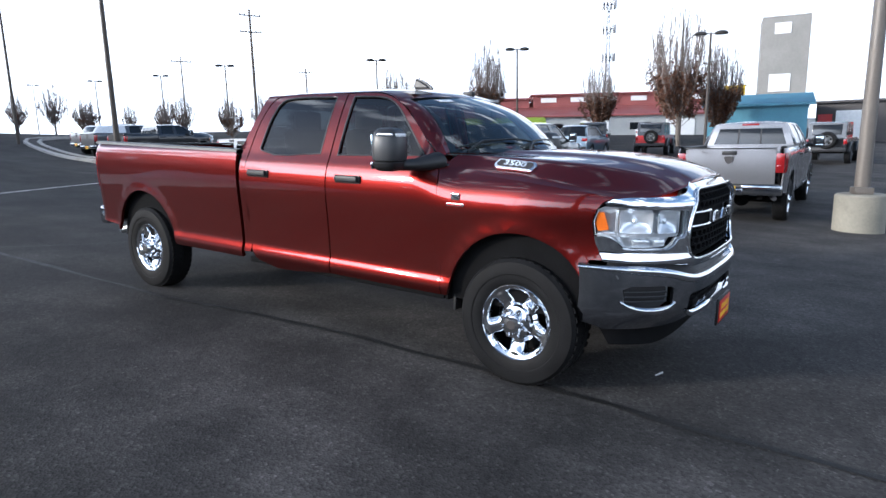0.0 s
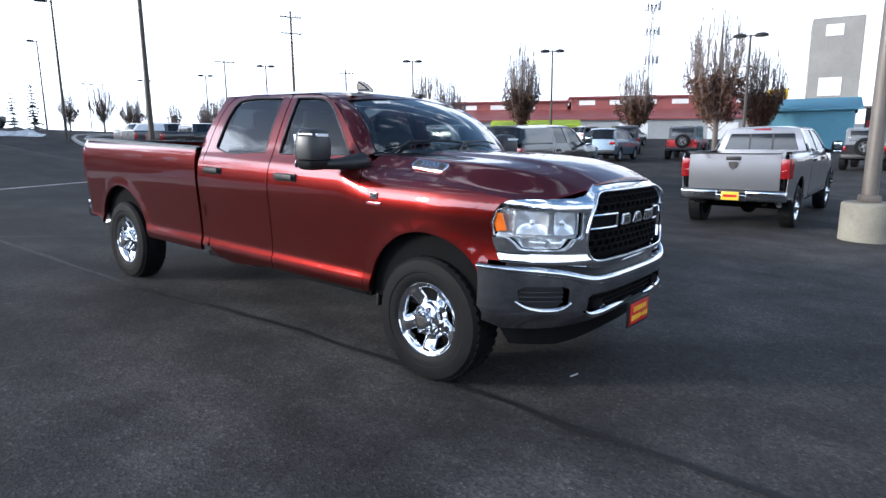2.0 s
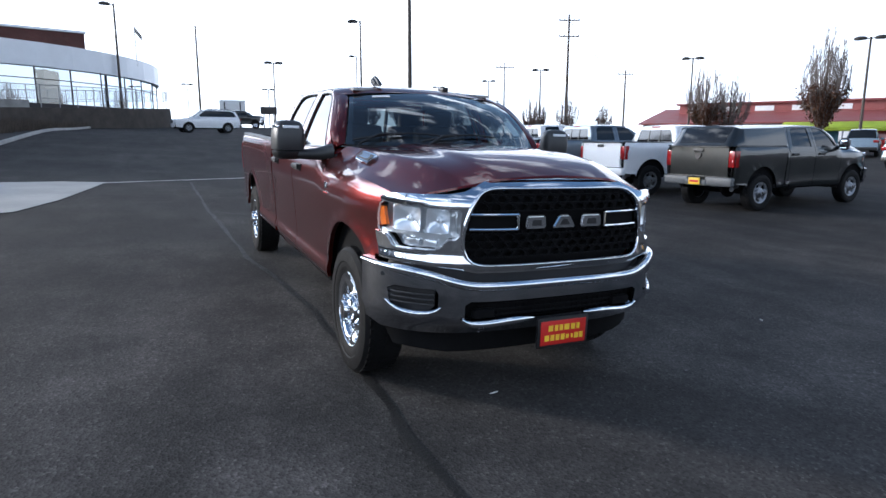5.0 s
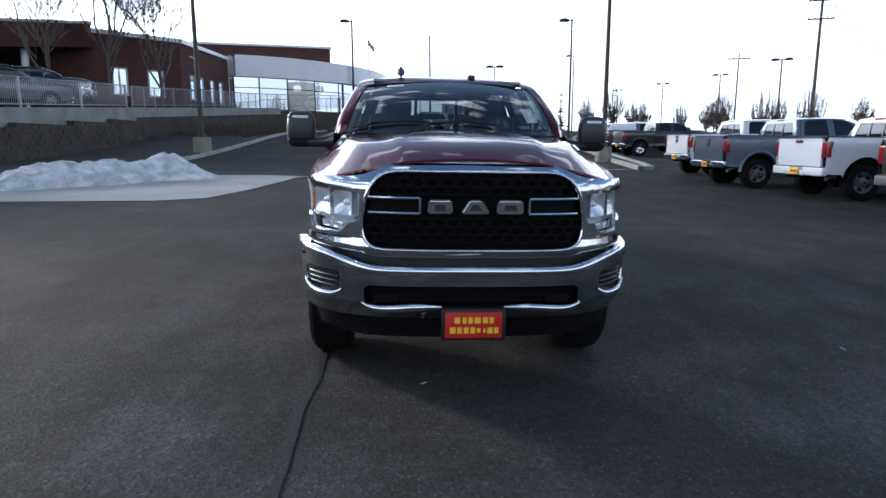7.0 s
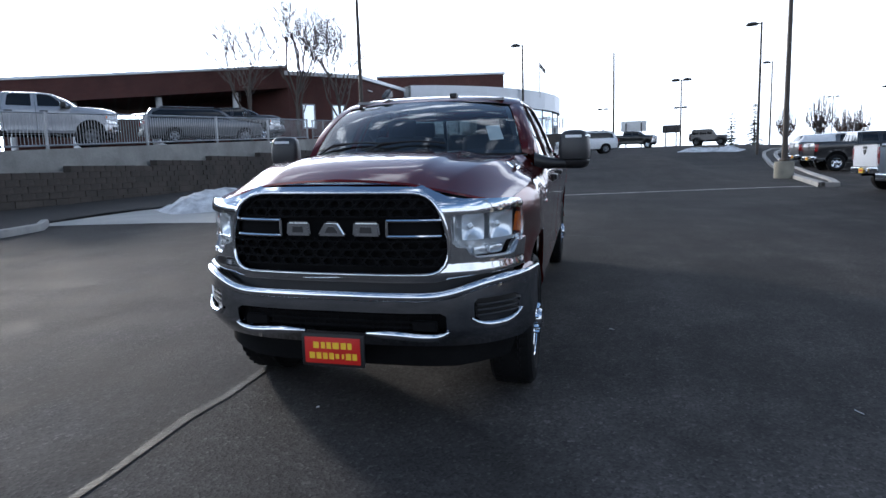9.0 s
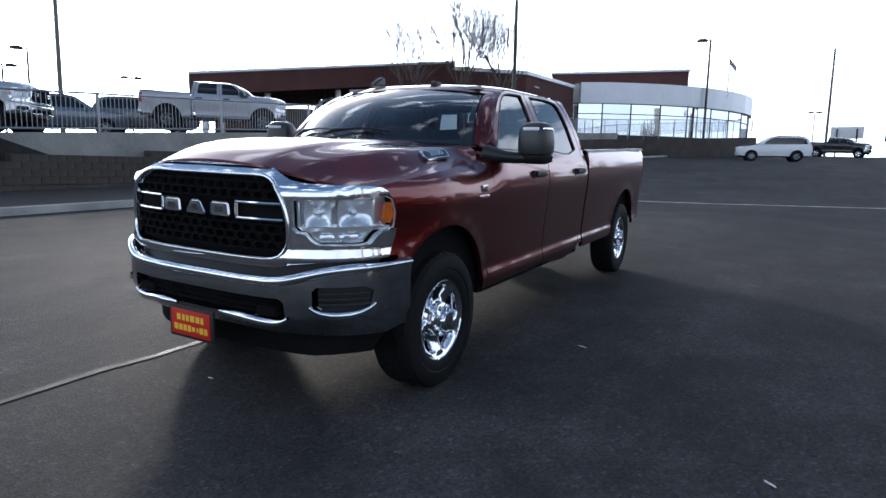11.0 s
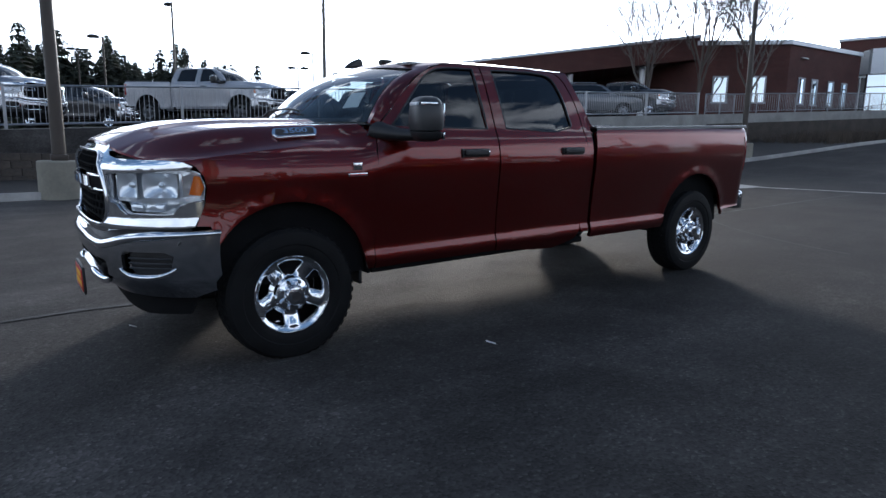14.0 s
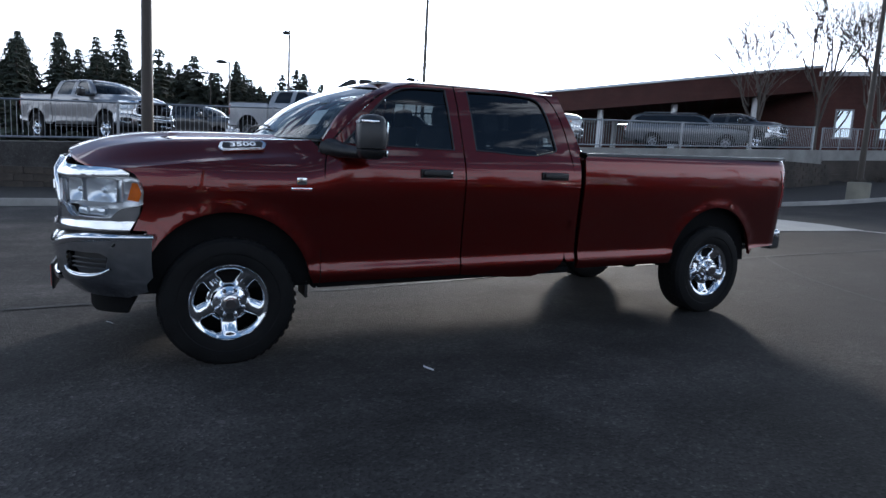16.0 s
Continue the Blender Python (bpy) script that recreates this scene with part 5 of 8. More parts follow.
    sheet("cowl_panel", [[(-0.84, 0.0), (0.84, 0.0), (0.84, 1.0), (-0.84, 1.0)]], lambda x, v: (x, -0.25 - 0.34 * (x / 0.84) ** 2 - 0.10 * v, 1.452 - 0.012 * v), lambda u, v: (0, 0, 1), M["plastic"], root, 0.12, 0.01)
    # aerial fin and roof marker
    if hero:
        bm = bmesh.new()
        add_prism(bm, [(-1.06, 1.915), (-1.12, 1.965), (-1.20, 2.005), (-1.235, 2.008), (-1.245, 1.99), (-1.255, 1.925)], "x", 0.355, 0.415)
        bmesh.ops.bevel(bm, geom=bm.edges[:], offset=0.018, segments=3, affect="EDGES")
        part("aerial_fin", bm, M["greyblack"], root, "dark shark-fin aerial", 60)
        box("roof_pod", (-0.20, -1.13, 1.925), (0.06, 0.10, 0.035), M["plastic"], root, 0.014)
    truck_front(root, paint, hero)
    # cabin
    if True:
        cab = empty_part("cabin", root)
        box("floor", (0, -1.6, 0.80), (1.60, 2.1, 0.06), M["dark"], cab)
        box("dashboard", (0, -0.75, 1.30), (1.58, 0.42, 0.26), M["seat"], cab, 0.06)
        for s in (1, -1):
            for y in (-1.55, -2.28):
                bm = bmesh.new()
                add_box(bm, (s * 0.42, y + 0.22, 1.03), (0.56, 0.54, 0.16), 0.05)
                add_box(bm, (s * 0.42, y - 0.10, 1.34), (0.52, 0.15, 0.56), 0.06, Euler((radians(10), 0, 0)))
                add_box(bm, (s * 0.42, y - 0.16, 1.69), (0.27, 0.09, 0.17), 0.04)
                part("seat", bm, M["seat"], cab, "dark cloth seat", 60)
            box("door_card", (s * 0.86, -1.6, 1.08), (0.05, 2.05, 0.62), M["seat"], cab, 0.02)
        box("console", (0, -1.35, 1.02), (0.26, 0.8, 0.3), M["seat"], cab, 0.04)
        bm = bmesh.new()
        n = 28
        c = Vector((-0.40, -1.02, 1.32))
        ex, ey = Vector((1, 0, 0)), Vector((0, -0.42, 0.907))
        ring = [c + 0.185 * (ex * math.cos(2 * math.pi * k / n) + ey * math.sin(2 * math.pi * k / n)) for k in range(n + 1)]
        add_tube(bm, ring, 0.015, 6)
        add_tube(bm, [c - ex * 0.17, c + ex * 0.17], 0.02, 6)
        add_tube(bm, [c, c + Vector((0, 0.3, -0.1))], 0.03, 6)
        part("steering_wheel", bm, M["seat"], cab)
        box("inner_mirror", (0, -0.86, 1.77), (0.22, 0.03, 0.065), M["plastic"], cab, 0.012)
        box("headliner", (0, -1.75, 1.885), (1.22, 1.35, 0.02), M["grey_ink"], cab)
    # bed floor, front wall, tailgate, bumper
    box("bed_floor", (0, (rb - 2.74) / 2, 0.86), (1.72, -rb - 2.74, 0.05), M["dark"], root)
    box("bed_front_wall", (0, -2.765, 1.12), (1.78, 0.04, 0.58), paint, root, 0.01)
    tg = sheet("tailgate", [[(-0.80, 0.72), (0.80, 0.72), (0.80, 1.43), (0.55, 1.45), (-0.55, 1.45), (-0.80, 1.43)]], lambda x, z: (x, rb - 0.035 - 0.018 * math.sin((z - 0.72) / 0.73 * math.pi) - 0.01 * ss((z - 1.34) / 0.1), z), lambda u, v: (0, -1, 0), paint, root, 0.12, 0.06, "")
    box("tailgate_handle", (0, rb - 0.062, 1.365), (0.26, 0.02, 0.075), M["plastic"], tg, 0.008, "black tailgate handle")
    box("tailgate_cap", (0, rb - 0.03, 1.452), (1.60, 0.09, 0.02), M["plastic"], tg, 0.006)
    if emblem:
        bm = bmesh.new()
        add_prism(bm, [(-0.085, 1.27), (-0.075, 1.30), (0.075, 1.30), (0.085, 1.27), (0.06, 1.20), (0.0, 1.15), (-0.06, 1.20)], "y", rb - 0.075, rb - 0.05)
        part("tailgate_emblem", bm, M["trimdark"], tg, "dark emblem shape")
    bmat = M[rear_bumper] if isinstance(rear_bumper, str) else rear_bumper
    bm = bmesh.new()
    for sgn in (1, -1):
        add_box(bm, (sgn * 0.59, rb - 0.020, 0.67), (0.70, 0.14, 0.20), 0.035)
    add_box(bm, (0, rb - 0.035, 0.63), (0.55, 0.15, 0.13), 0.02)
    rbump = part("rear_bumper", bm, bmat, root, "", 60)
    bm = bmesh.new()
    add_box(bm, (0, rb - 0.030, 0.775), (1.76, 0.10, 0.02), 0.005)
    part("step_pad", bm, M["plastic"], rbump)
    if not hero:
        box("dealer_plate", (0, rb - 0.145, 0.665), (0.31, 0.012, 0.155), M["plate_yellow"], rbump, 0.003, "yellow dealer plate")
        box("plate_bar", (0, rb - 0.153, 0.665), (0.24, 0.006, 0.05), M["plate_red"], rbump)
    else:
        for sgn in (1, -1):
            box("tow_tab", (sgn * 0.45, rb - 0.20, 0.52), (0.05, 0.10, 0.05), M["dark"], rbump)
    # chassis
    bm = bmesh.new()
    add_tube(bm, [(-0.75, 0, 0.40), (0.75, 0, 0.40)], 0.05, 10)
    add_tube(bm, [(-0.75, ra, 0.40), (0.75, ra, 0.40)], 0.06, 10)
    bmesh.ops.create_uvsphere(bm, u_segments=12, v_segments=8, radius=0.16, matrix=Matrix.Translation((0.1, ra, 0.40)))
    add_tube(bm, [(0.1, ra, 0.42), (0.0, -1.5, 0.52), (0.0, -0.6, 0.55)], 0.045, 8)
    add_box(bm, (0, -0.2, 0.62), (0.9, 1.3, 0.28), 0.04)
    add_box(bm, (-0.55, -1.9, 0.55), (0.42, 1.4, 0.20), 0.05)
    part("chassis", bm, M["dark"], root)
    bm = bmesh.new()
    add_tube(bm, [(0.62, -1.0, 0.50), (0.62, ra + 0.6, 0.50), (0.66, ra + 0.3, 0.58), (0.72, rb + 0.3, 0.55), (0.80, rb + 0.12, 0.50)], 0.045, 10)
    part("exhaust", bm, M["galv"], root)
    if topper is not None:
        tp = empty_part("bed_topper", root)
        rows = []
        for k in range(9):
            v = k / 8
            y = -2.70 + (rb + 2.68) * v
            top = 1.93 - 0.03 * v
            if k == 8:
                top, y = 1.47, rb - 0.03
            if k == 7:
                y = rb + 0.28
            rows.append([(-0.93, y, 1.46), (-0.90, y, 1.60 if k < 8 else 1.465), (-0.80, y, max(1.468, top - 0.06)), (-0.60, y, max(1.47, top)), (0, y, max(1.47, top + 0.02 * (k < 8))), (0.60, y, max(1.47, top)), (0.80, y, max(1.468, top - 0.06)), (0.90, y, 1.60 if k < 8 else 1.465), (0.93, y, 1.46)])
        loft("topper_shell", rows, topper, tp, "", False, 40)
        for s in (1, -1):
            bm = bmesh.new()
            add_prism(bm, [(-2.85, 1.56), (-2.85, 1.82), (rb + 0.45, 1.80), (rb + 0.40, 1.56)], "x", s * 0.875, s * 0.885)
            bmesh.ops.rotate(bm, cent=(s * 0.88, 0, 1.56), matrix=Matrix.Rotation(radians(-s * 24), 3, "Y"), verts=bm.verts[:])
            part("topper_window", bm, M["darkglass"], tp, "dark side window")
        bm = bmesh.new()
        add_box(bm, (0, rb + 0.128, 1.69), (1.25, 0.015, 0.42), 0.004, Euler((radians(-34), 0, 0)))
        part("topper_window", bm, M["darkglass"], tp, "dark rear window")
    return root

M["lamp_shell"] = lamp_shell()
M["greyblack"] = plain("grey_black_plastic", (0.030, 0.031, 0.033), 0.38, 0.0, 0.15, 5.0)
M["lens_white"] = plain("white_lens", (0.75, 0.77, 0.80), 0.15, 0.0, 0.05, 5.0, 0, 60, 0.5)
M["darkglass"] = plain("dark_glass", (0.010, 0.011, 0.012), 0.04, 0.0, 0.1, 3.0)

# ---------------- the red truck ----------------
UP = Vector((0.0194, -0.0241, 0.9995)).normalized()
TILT = UP.rotation_difference(Vector((0, 0, 1))).to_matrix().to_4x4()
hero = build_truck("pickup_truck", M["red"], TILT, "dark red crew-cab pickup truck with chrome bumper and wheels", hero=True)


def side_badges(root):
    for s in (1, -1):
        # chrome badge with a dark face on the side of the hood
        v0 = 0.36
        a0 = min((k / 400 for k in range(276, 400)), key=lambda a: abs(hood_point(a, v0)[2] - 1.385))
        pa, pb = Vector(hood_point(a0, v0 + 0.1)), Vector(hood_point(a0, v0 - 0.1))
        pu, pd = Vector(hood_point(a0 - 0.03, v0)), Vector(hood_point(a0 + 0.03, v0))
        flip = Vector((s, 1, 1))
        c = Vector(hood_point(a0, v0)) * flip
        along = ((pa - pb) * flip).normalized()
        nrm = ((pa - pb) * flip).cross((pu - pd) * flip).normalized()
        if nrm.x * s < 0:
            nrm = -nrm
        up = nrm.cross(along).normalized()
        if up.z < 0:
            up = -up
        def frame_at(e):
            m = Matrix.Identity(4)
            ax = along * s
            for r in range(3):
                m[r][0], m[r][1], m[r][2], m[r][3] = ax[r], up[r], nrm[r], (c + nrm * e)[r]
            return m
        bm = bmesh.new()
        add_prism(bm, [(-0.150, -0.012), (-0.128, -0.040), (0.128, -0.040), (0.150, 0.012), (0.128, 0.040), (-0.128, 0.040)], "z", -0.01, 0.010)
        bmesh.ops.bevel(bm, geom=bm.edges[:], offset=0.005, segments=2, affect="EDGES")
        bmesh.ops.transform(bm, matrix=frame_at(0.008), verts=bm.verts[:])
        b = part("hood_badge", bm, M["chrome"], root, "chrome model badge on the hood side")
        bm = bmesh.new()
        add_prism(bm, [(-0.128, -0.010), (-0.115, -0.027), (0.115, -0.027), (0.128, 0.010), (0.115, 0.027), (-0.115, 0.027)], "z", 0.0, 0.004)
        bmesh.ops.transform(bm, matrix=frame_at(0.0165), verts=bm.verts[:])
        part("badge_face", bm, M["trimdark"], b)
        text_part("badge_number", "3500", 0.052, frame_at(0.0215), M["chrome"], b, 0.001, "", 0.0, 1.55, 0.0012)
        # round emblem and a bar under it, low on the fender
        x = side_x(-0.45, 1.16, -4.305)
        bm = bmesh.new()
        add_box(bm, (s * (x + 0.004), -0.445, 1.182), (0.008, 0.062, 0.045), 0.003)
        e = part("fender_emblem", bm, M["chrome"], root, "small chrome engine emblem")
        bm = bmesh.new()
        add_box(bm, (s * (x + 0.004), -0.445, 1.130), (0.007, 0.135, 0.020), 0.003)
        part("fender_emblem", bm, M["chrome"], root, "slim chrome name bar")
        bm = bmesh.new()
        add_box(bm, (s * (x + 0.008), -0.445, 1.130), (0.003, 0.11, 0.007), 0.0)
        part("emblem_bar", bm, M["plate_red"], e)


side_badges(hero)

# ---------------- paving, kerbs and walls ----------------
ribbon("asphalt_seam", [(0.93, 6.5), (0.90, 3.0), (0.91, 1.6), (0.92, 1.0), (0.89, 0.3), (0.88, -1.3), (0.95, -2.4), (1.12, -3.8), (1.25, -8.3), (1.3, -14.6)], 0.052, M["seam"], "raised black sealed crack in the asphalt", "crack", 0.006, 0.018)
ribbon("asphalt_crack", [(1.22, -8.2), (0.3, -7.4), (-0.35, -7.0), (-1.6, -6.6)], 0.025, M["seam"], "thin branching crack in the asphalt", "crack", 0.005, 0.03)
ribbon("gutter_line", [(3.4, -14.5), (-0.8, -16.2), (-5.0, -18.4), (-9.2, -20.4)], 0.14, M["white_paint_line"], "pale worn line across the lot", "road line", 0.006, 0.02)


def slab(name, pts, mat, label, category, lift=0.01):
    """A flat piece that follows the ground inside an outline."""
    bm = bmesh.new()
    vs = [bm.verts.new((x, y, 0)) for x, y in pts]
    for i in range(len(vs)):
        bm.edges.new((vs[i], vs[(i + 1) % len(vs)]))
    bmesh.ops.triangle_fill(bm, use_beauty=True, edges=bm.edges[:])
    for no, k in (((1, 0, 0), 0), ((0, 1, 0), 1)):
        lo, hi = min(p[k] for p in pts), max(p[k] for p in pts)
        c = math.ceil(lo)
        while c < hi:
            bmesh.ops.bisect_plane(bm, geom=bm.verts[:] + bm.edges[:] + bm.faces[:], dist=1e-4, plane_co=(c, c, 0), plane_no=no)
            c += 1.0
    for v in bm.verts:
        v.co.z = ground_z(v.co.x, v.co.y) + lift
    bmesh.ops.recalc_face_normals(bm, faces=bm.faces[:])
    for f in bm.faces:
        if f.normal.z < 0:
            f.normal_flip()
    ob = part(name, bm, mat)
    return tagged(ob, label, category, "", "structure")


slab("apron", [(10.6, -6.9), (8.0, -7.75), (5.2, -8.15), (4.35, -8.7), (3.9, -10.5), (3.55, -13.0), (3.35, -14.6), (4.4, -14.9), (6.6, -14.6), (8.2, -15.0), (9.6, -13.0), (10.6, -10.5)], M["apron"], "pale concrete apron beside the kerb", "concrete apron", 0.012)
slab("soil_strip", [(9.95, 40), (9.9, 2), (9.55, -6.0), (10.6, -7.2), (10.8, -9.5), (9.8, -14.0), (9.2, -18.5), (8.6, -26.0), (7.9, -34.0), (14.6, -34.0), (14.9, -20.0), (15.0, 0.0), (15.0, 40)], M["mulch"], "dark bare soil strip along the wall", "soil", 0.05)


def kerb(name, pts, label="grey concrete kerb", width=0.16, high=0.15):
    """A raised kerb in pieces along points."""
    dense = []
    for a, b in zip(pts, pts[1:]):
        n = max(1, int(math.dist(a, b) / 0.8))
        dense += [(a[0] + (b[0] - a[0]) * i / n, a[1] + (b[1] - a[1]) * i / n) for i in range(n)]
    dense.append(pts[-1])
    rows = []
    for i, p in enumerate(dense):
        q, r = dense[max(0, i - 1)], dense[min(len(dense) - 1, i + 1)]
        d = Vector((r[0] - q[0], r[1] - q[1])).normalized()
        nrm = Vector((-d.y, d.x))
        z = ground_z(*p)
        row = []
        for o, h in ((-0.5, -0.05), (-0.5, high - 0.03), (-0.38, high), (0.38, high), (0.5, high - 0.03), (0.5, -0.05)):
            row.append((p[0] + nrm.x * o * width, p[1] + nrm.y * o * width, z + h))
        rows.append(row)
    ob = loft(name, rows, M["kerb"], None, "", False, 40)
    return tagged(ob, label, "kerb", "kerbs", "structure")


kerb("kerb_wall_side", [(9.95, 40), (9.88, 2.0), (9.55, -5.5), (9.7, -6.4), (10.3, -7.1)])
kerb("kerb_road_side", [(10.0, -13.5), (9.4, -17.0), (8.9, -22.0), (8.2, -30.0), (7.2, -45.0), (6.6, -60.0)])
ISLAND_LINE = [(-9.3, -19.8), (-9.75, -22.5), (-10.3, -26.0), (-11.0, -29.5), (-11.8, -33.0), (-12.5, -36.8), (-13.25, -40.8), (-14.0, -44.5), (-14.7, -48.0), (-15.5, -51.0), (-16.6, -53.4), (-18.5, -55.0), (-21.5, -56.0)]
ISLAND = ISLAND_LINE + [(-21.7, -55.2), (-19.0, -54.2), (-17.3, -52.7), (-16.2, -50.4), (-15.4, -47.6), (-14.7, -44.2), (-13.95, -40.5), (-13.2, -36.5), (-12.5, -32.7), (-11.75, -29.2), (-11.05, -25.7), (-10.4, -22.2), (-9.8, -20.0)]
kerb("kerb_island", ISLAND + [ISLAND[0]], "pale concrete kerb round a narrow bare island", 0.26, 0.17)
slab("island_soil", ISLAND, M["mulch"], "bare soil in the kerbed island", "soil", 0.10)


def wall_x(y):
    return 15.30 + (0.028 * y if y < 0 else 0.0)


def wall_run(name, y0, y1, z_of, thick, mat, x_off, label, low):
    rows = []
    n = max(1, int(abs(y1 - y0) / 1.5))
    for i in range(n + 1):
        y = y0 + (y1 - y0) * i / n
        x = wall_x(y) + x_off
        a, b = low(y), z_of(y)
        rows.append([(x - thick / 2, y, a), (x - thick / 2, y, b), (x + thick / 2, y, b), (x + thick / 2, y, a)])
    ob = loft(name, rows, mat, None, "", True, 30)
    return tagged(ob, label, "wall", "", "structure")


wall_run("wall_parapet", 42, -30.5, lambda y: upper_z(y) + 0.02, 0.22, M["parapet"], 0.0, "pale stained concrete parapet under the fence", lambda y: upper_z(y) - 0.75)


def block_wall():
    """Dark split-face retaining wall, its top stepping up with the slope."""
    rng = random.Random(4)
    holder = tagged(new("wall_retaining"), "dark brown split-face block retaining wall", "retaining wall", "", "structure")
    holder.empty_display_size = 0.3
    bm0 = bmesh.new()
    add_box(bm0, (0, 0, 0), (0.30, 0.448, 0.198), 0.012, None, 1)
    for v in bm0.verts:
        if v.co.x < 0:
            v.co.x += rng.uniform(-0.02, 0.02)
    me = bpy.data.meshes.new("wall_block")
    bm0.to_mesh(me)
    bm0.free()
    me.materials.append(M["block"])
    count = 0
    rest = bmesh.new()
    y = 11.0
    rows_verts, rows_faces = [], []
    while y > -30.2:
        base = road_z(14.4, y) - 0.05
        top = math.floor((upper_z(y) - 0.52) / 0.2) * 0.2
        z = math.floor(base / 0.2) * 0.2
        while z < top - 0.01:
            yy = y - (0.225 if int(round(z / 0.2)) % 2 else 0.0)
            x = wall_x(yy) - 0.42 + 0.02 * (z - base) + rng.uniform(-0.012, 0.012)
            if -15 < yy < 4 and z > top - 0.85 and count < 290:
                ob = new("wall_block", me)
                ob.location = (x, yy, z + 0.1)
                ob.rotation_euler = (0, 0, rng.uniform(-0.02, 0.02))
                ob.parent = holder
                count += 1
            else:
                b = len(rows_verts)
                for dx, dy, dz in ((-.15, -.222, 0), (-.15, .222, 0), (-.15, .222, .192), (-.15, -.222, .192), (.15, -.222, 0), (.15, .222, 0), (.15, .222, .192), (.15, -.222, .192)):
                    rows_verts.append((x + dx, yy + dy, z + dz))
                rows_faces += [tuple(b + i for i in f) for f in ((3, 2, 1, 0), (4, 5, 6, 7), (0, 1, 5, 4), (1, 2, 6, 5), (2, 3, 7, 6), (3, 0, 4, 7))]
            z += 0.2
        y -= 0.45
    rest.free()
    ob = raw("wall_blocks", rows_verts, rows_faces, M["block"], holder, "", 20)
    ob["kind"] = "stuff"
    return holder


def fence():
    """Galvanised picket fence on the parapet."""
    root = tagged(new("fence"), "galvanised steel picket fence on the parapet", "fence")
    posts = [(-24.9 - 4.45) + 4.35 * k for k in range(16)]
    def top(y):
        return upper_z(y) + 1.13
    bmp = bmesh.new()
    add_box(bmp, (0, 0, 0.55), (0.075, 0.075, 1.35), 0.006)
    me = bpy.data.meshes.new("post")
    bmp.to_mesh(me)
    bmp.free()
    me.materials.append(M["galv"])
    for y in posts:
        p = new("post", me)
        p.location = (wall_x(y), y, upper_z(y) - 0.05)
        p.parent = root
    for a, b in zip(posts, posts[1:]):
        for off in (0.0, -1.0):
            bm = bmesh.new()
            add_tube(bm, [(wall_x(a), a + 0.03, top(a) + off), (wall_x(b), b - 0.03, top(b) + off)], 0.028, 8)
            part("rail", bm, M["galv"], root)
        bm = bmesh.new()
        n = 34
        for k in range(1, n):
            y = a + (b - a) * k / n
            add_box(bm, (wall_x(y), y, top(y) - 0.5), (0.014, 0.014, 0.98))
        q = part("picket_infill", bm, M["galv"], root)
        q["kind"] = "stuff"


fence()


def snow_heap(name, c0, c1, half, tall, label, seed):
    verts, faces = [], []
    nx, ny = 64, 30
    d = (c1 - c0)
    side = Vector((-d.y, d.x)).normalized()
    for j in range(ny + 1):
        for i in range(nx + 1):
            u, v = i / nx, j / ny * 2 - 1
            p = c0 + d * (u * 1.12 - 0.06) + side * v * half
            h = max(0.0, 1 - v * v) ** 0.8 * min(1, u * 9, (1 - u) * 7)
            q = Vector((p.x * 1.1, p.y * 1.1, seed))
            crest = 0.52 + 0.30 * math.exp(-((u - 0.78) / 0.13) ** 2) + 0.10 * math.exp(-((u - 0.30) / 0.22) ** 2)
            z = tall * h * crest * (0.75 + 0.55 * noise.noise(q)) + h * 0.10 * noise.noise(q * 4) + h * 0.05 * noise.noise(q * 11)
            p += side * 0.25 * noise.noise(Vector((u * 4, v, 0.7)))
            verts.append((p.x, p.y, ground_z(p.x, p.y) + max(-0.02, z) - 0.01))
    k = nx + 1
    for j in range(ny):
        for i in range(nx):
            a = j * k + i
            faces.append((a, a + 1, a + k + 1, a + k))
    ob = raw(name, verts, faces, M["snow"], None, "", 80)
    if ob.data.polygons[len(faces) // 2].normal.z < 0:
        ob.data.flip_normals()
    tagged(ob, label, "snow heap")


snow_heap("snow_heap", Vector((9.5, -10.3)), Vector((6.2, -14.2)), 0.95, 1.0, "long low heap of dirty ploughed snow on the apron", 3.1)
snow_heap("snow_patch", Vector((-10.2, -57.0)), Vector((-14.6, -55.0)), 1.6, 0.55, "low patch of ploughed snow at the crest of the drive", 5.7)

# ---------------- poles and lamps ----------------


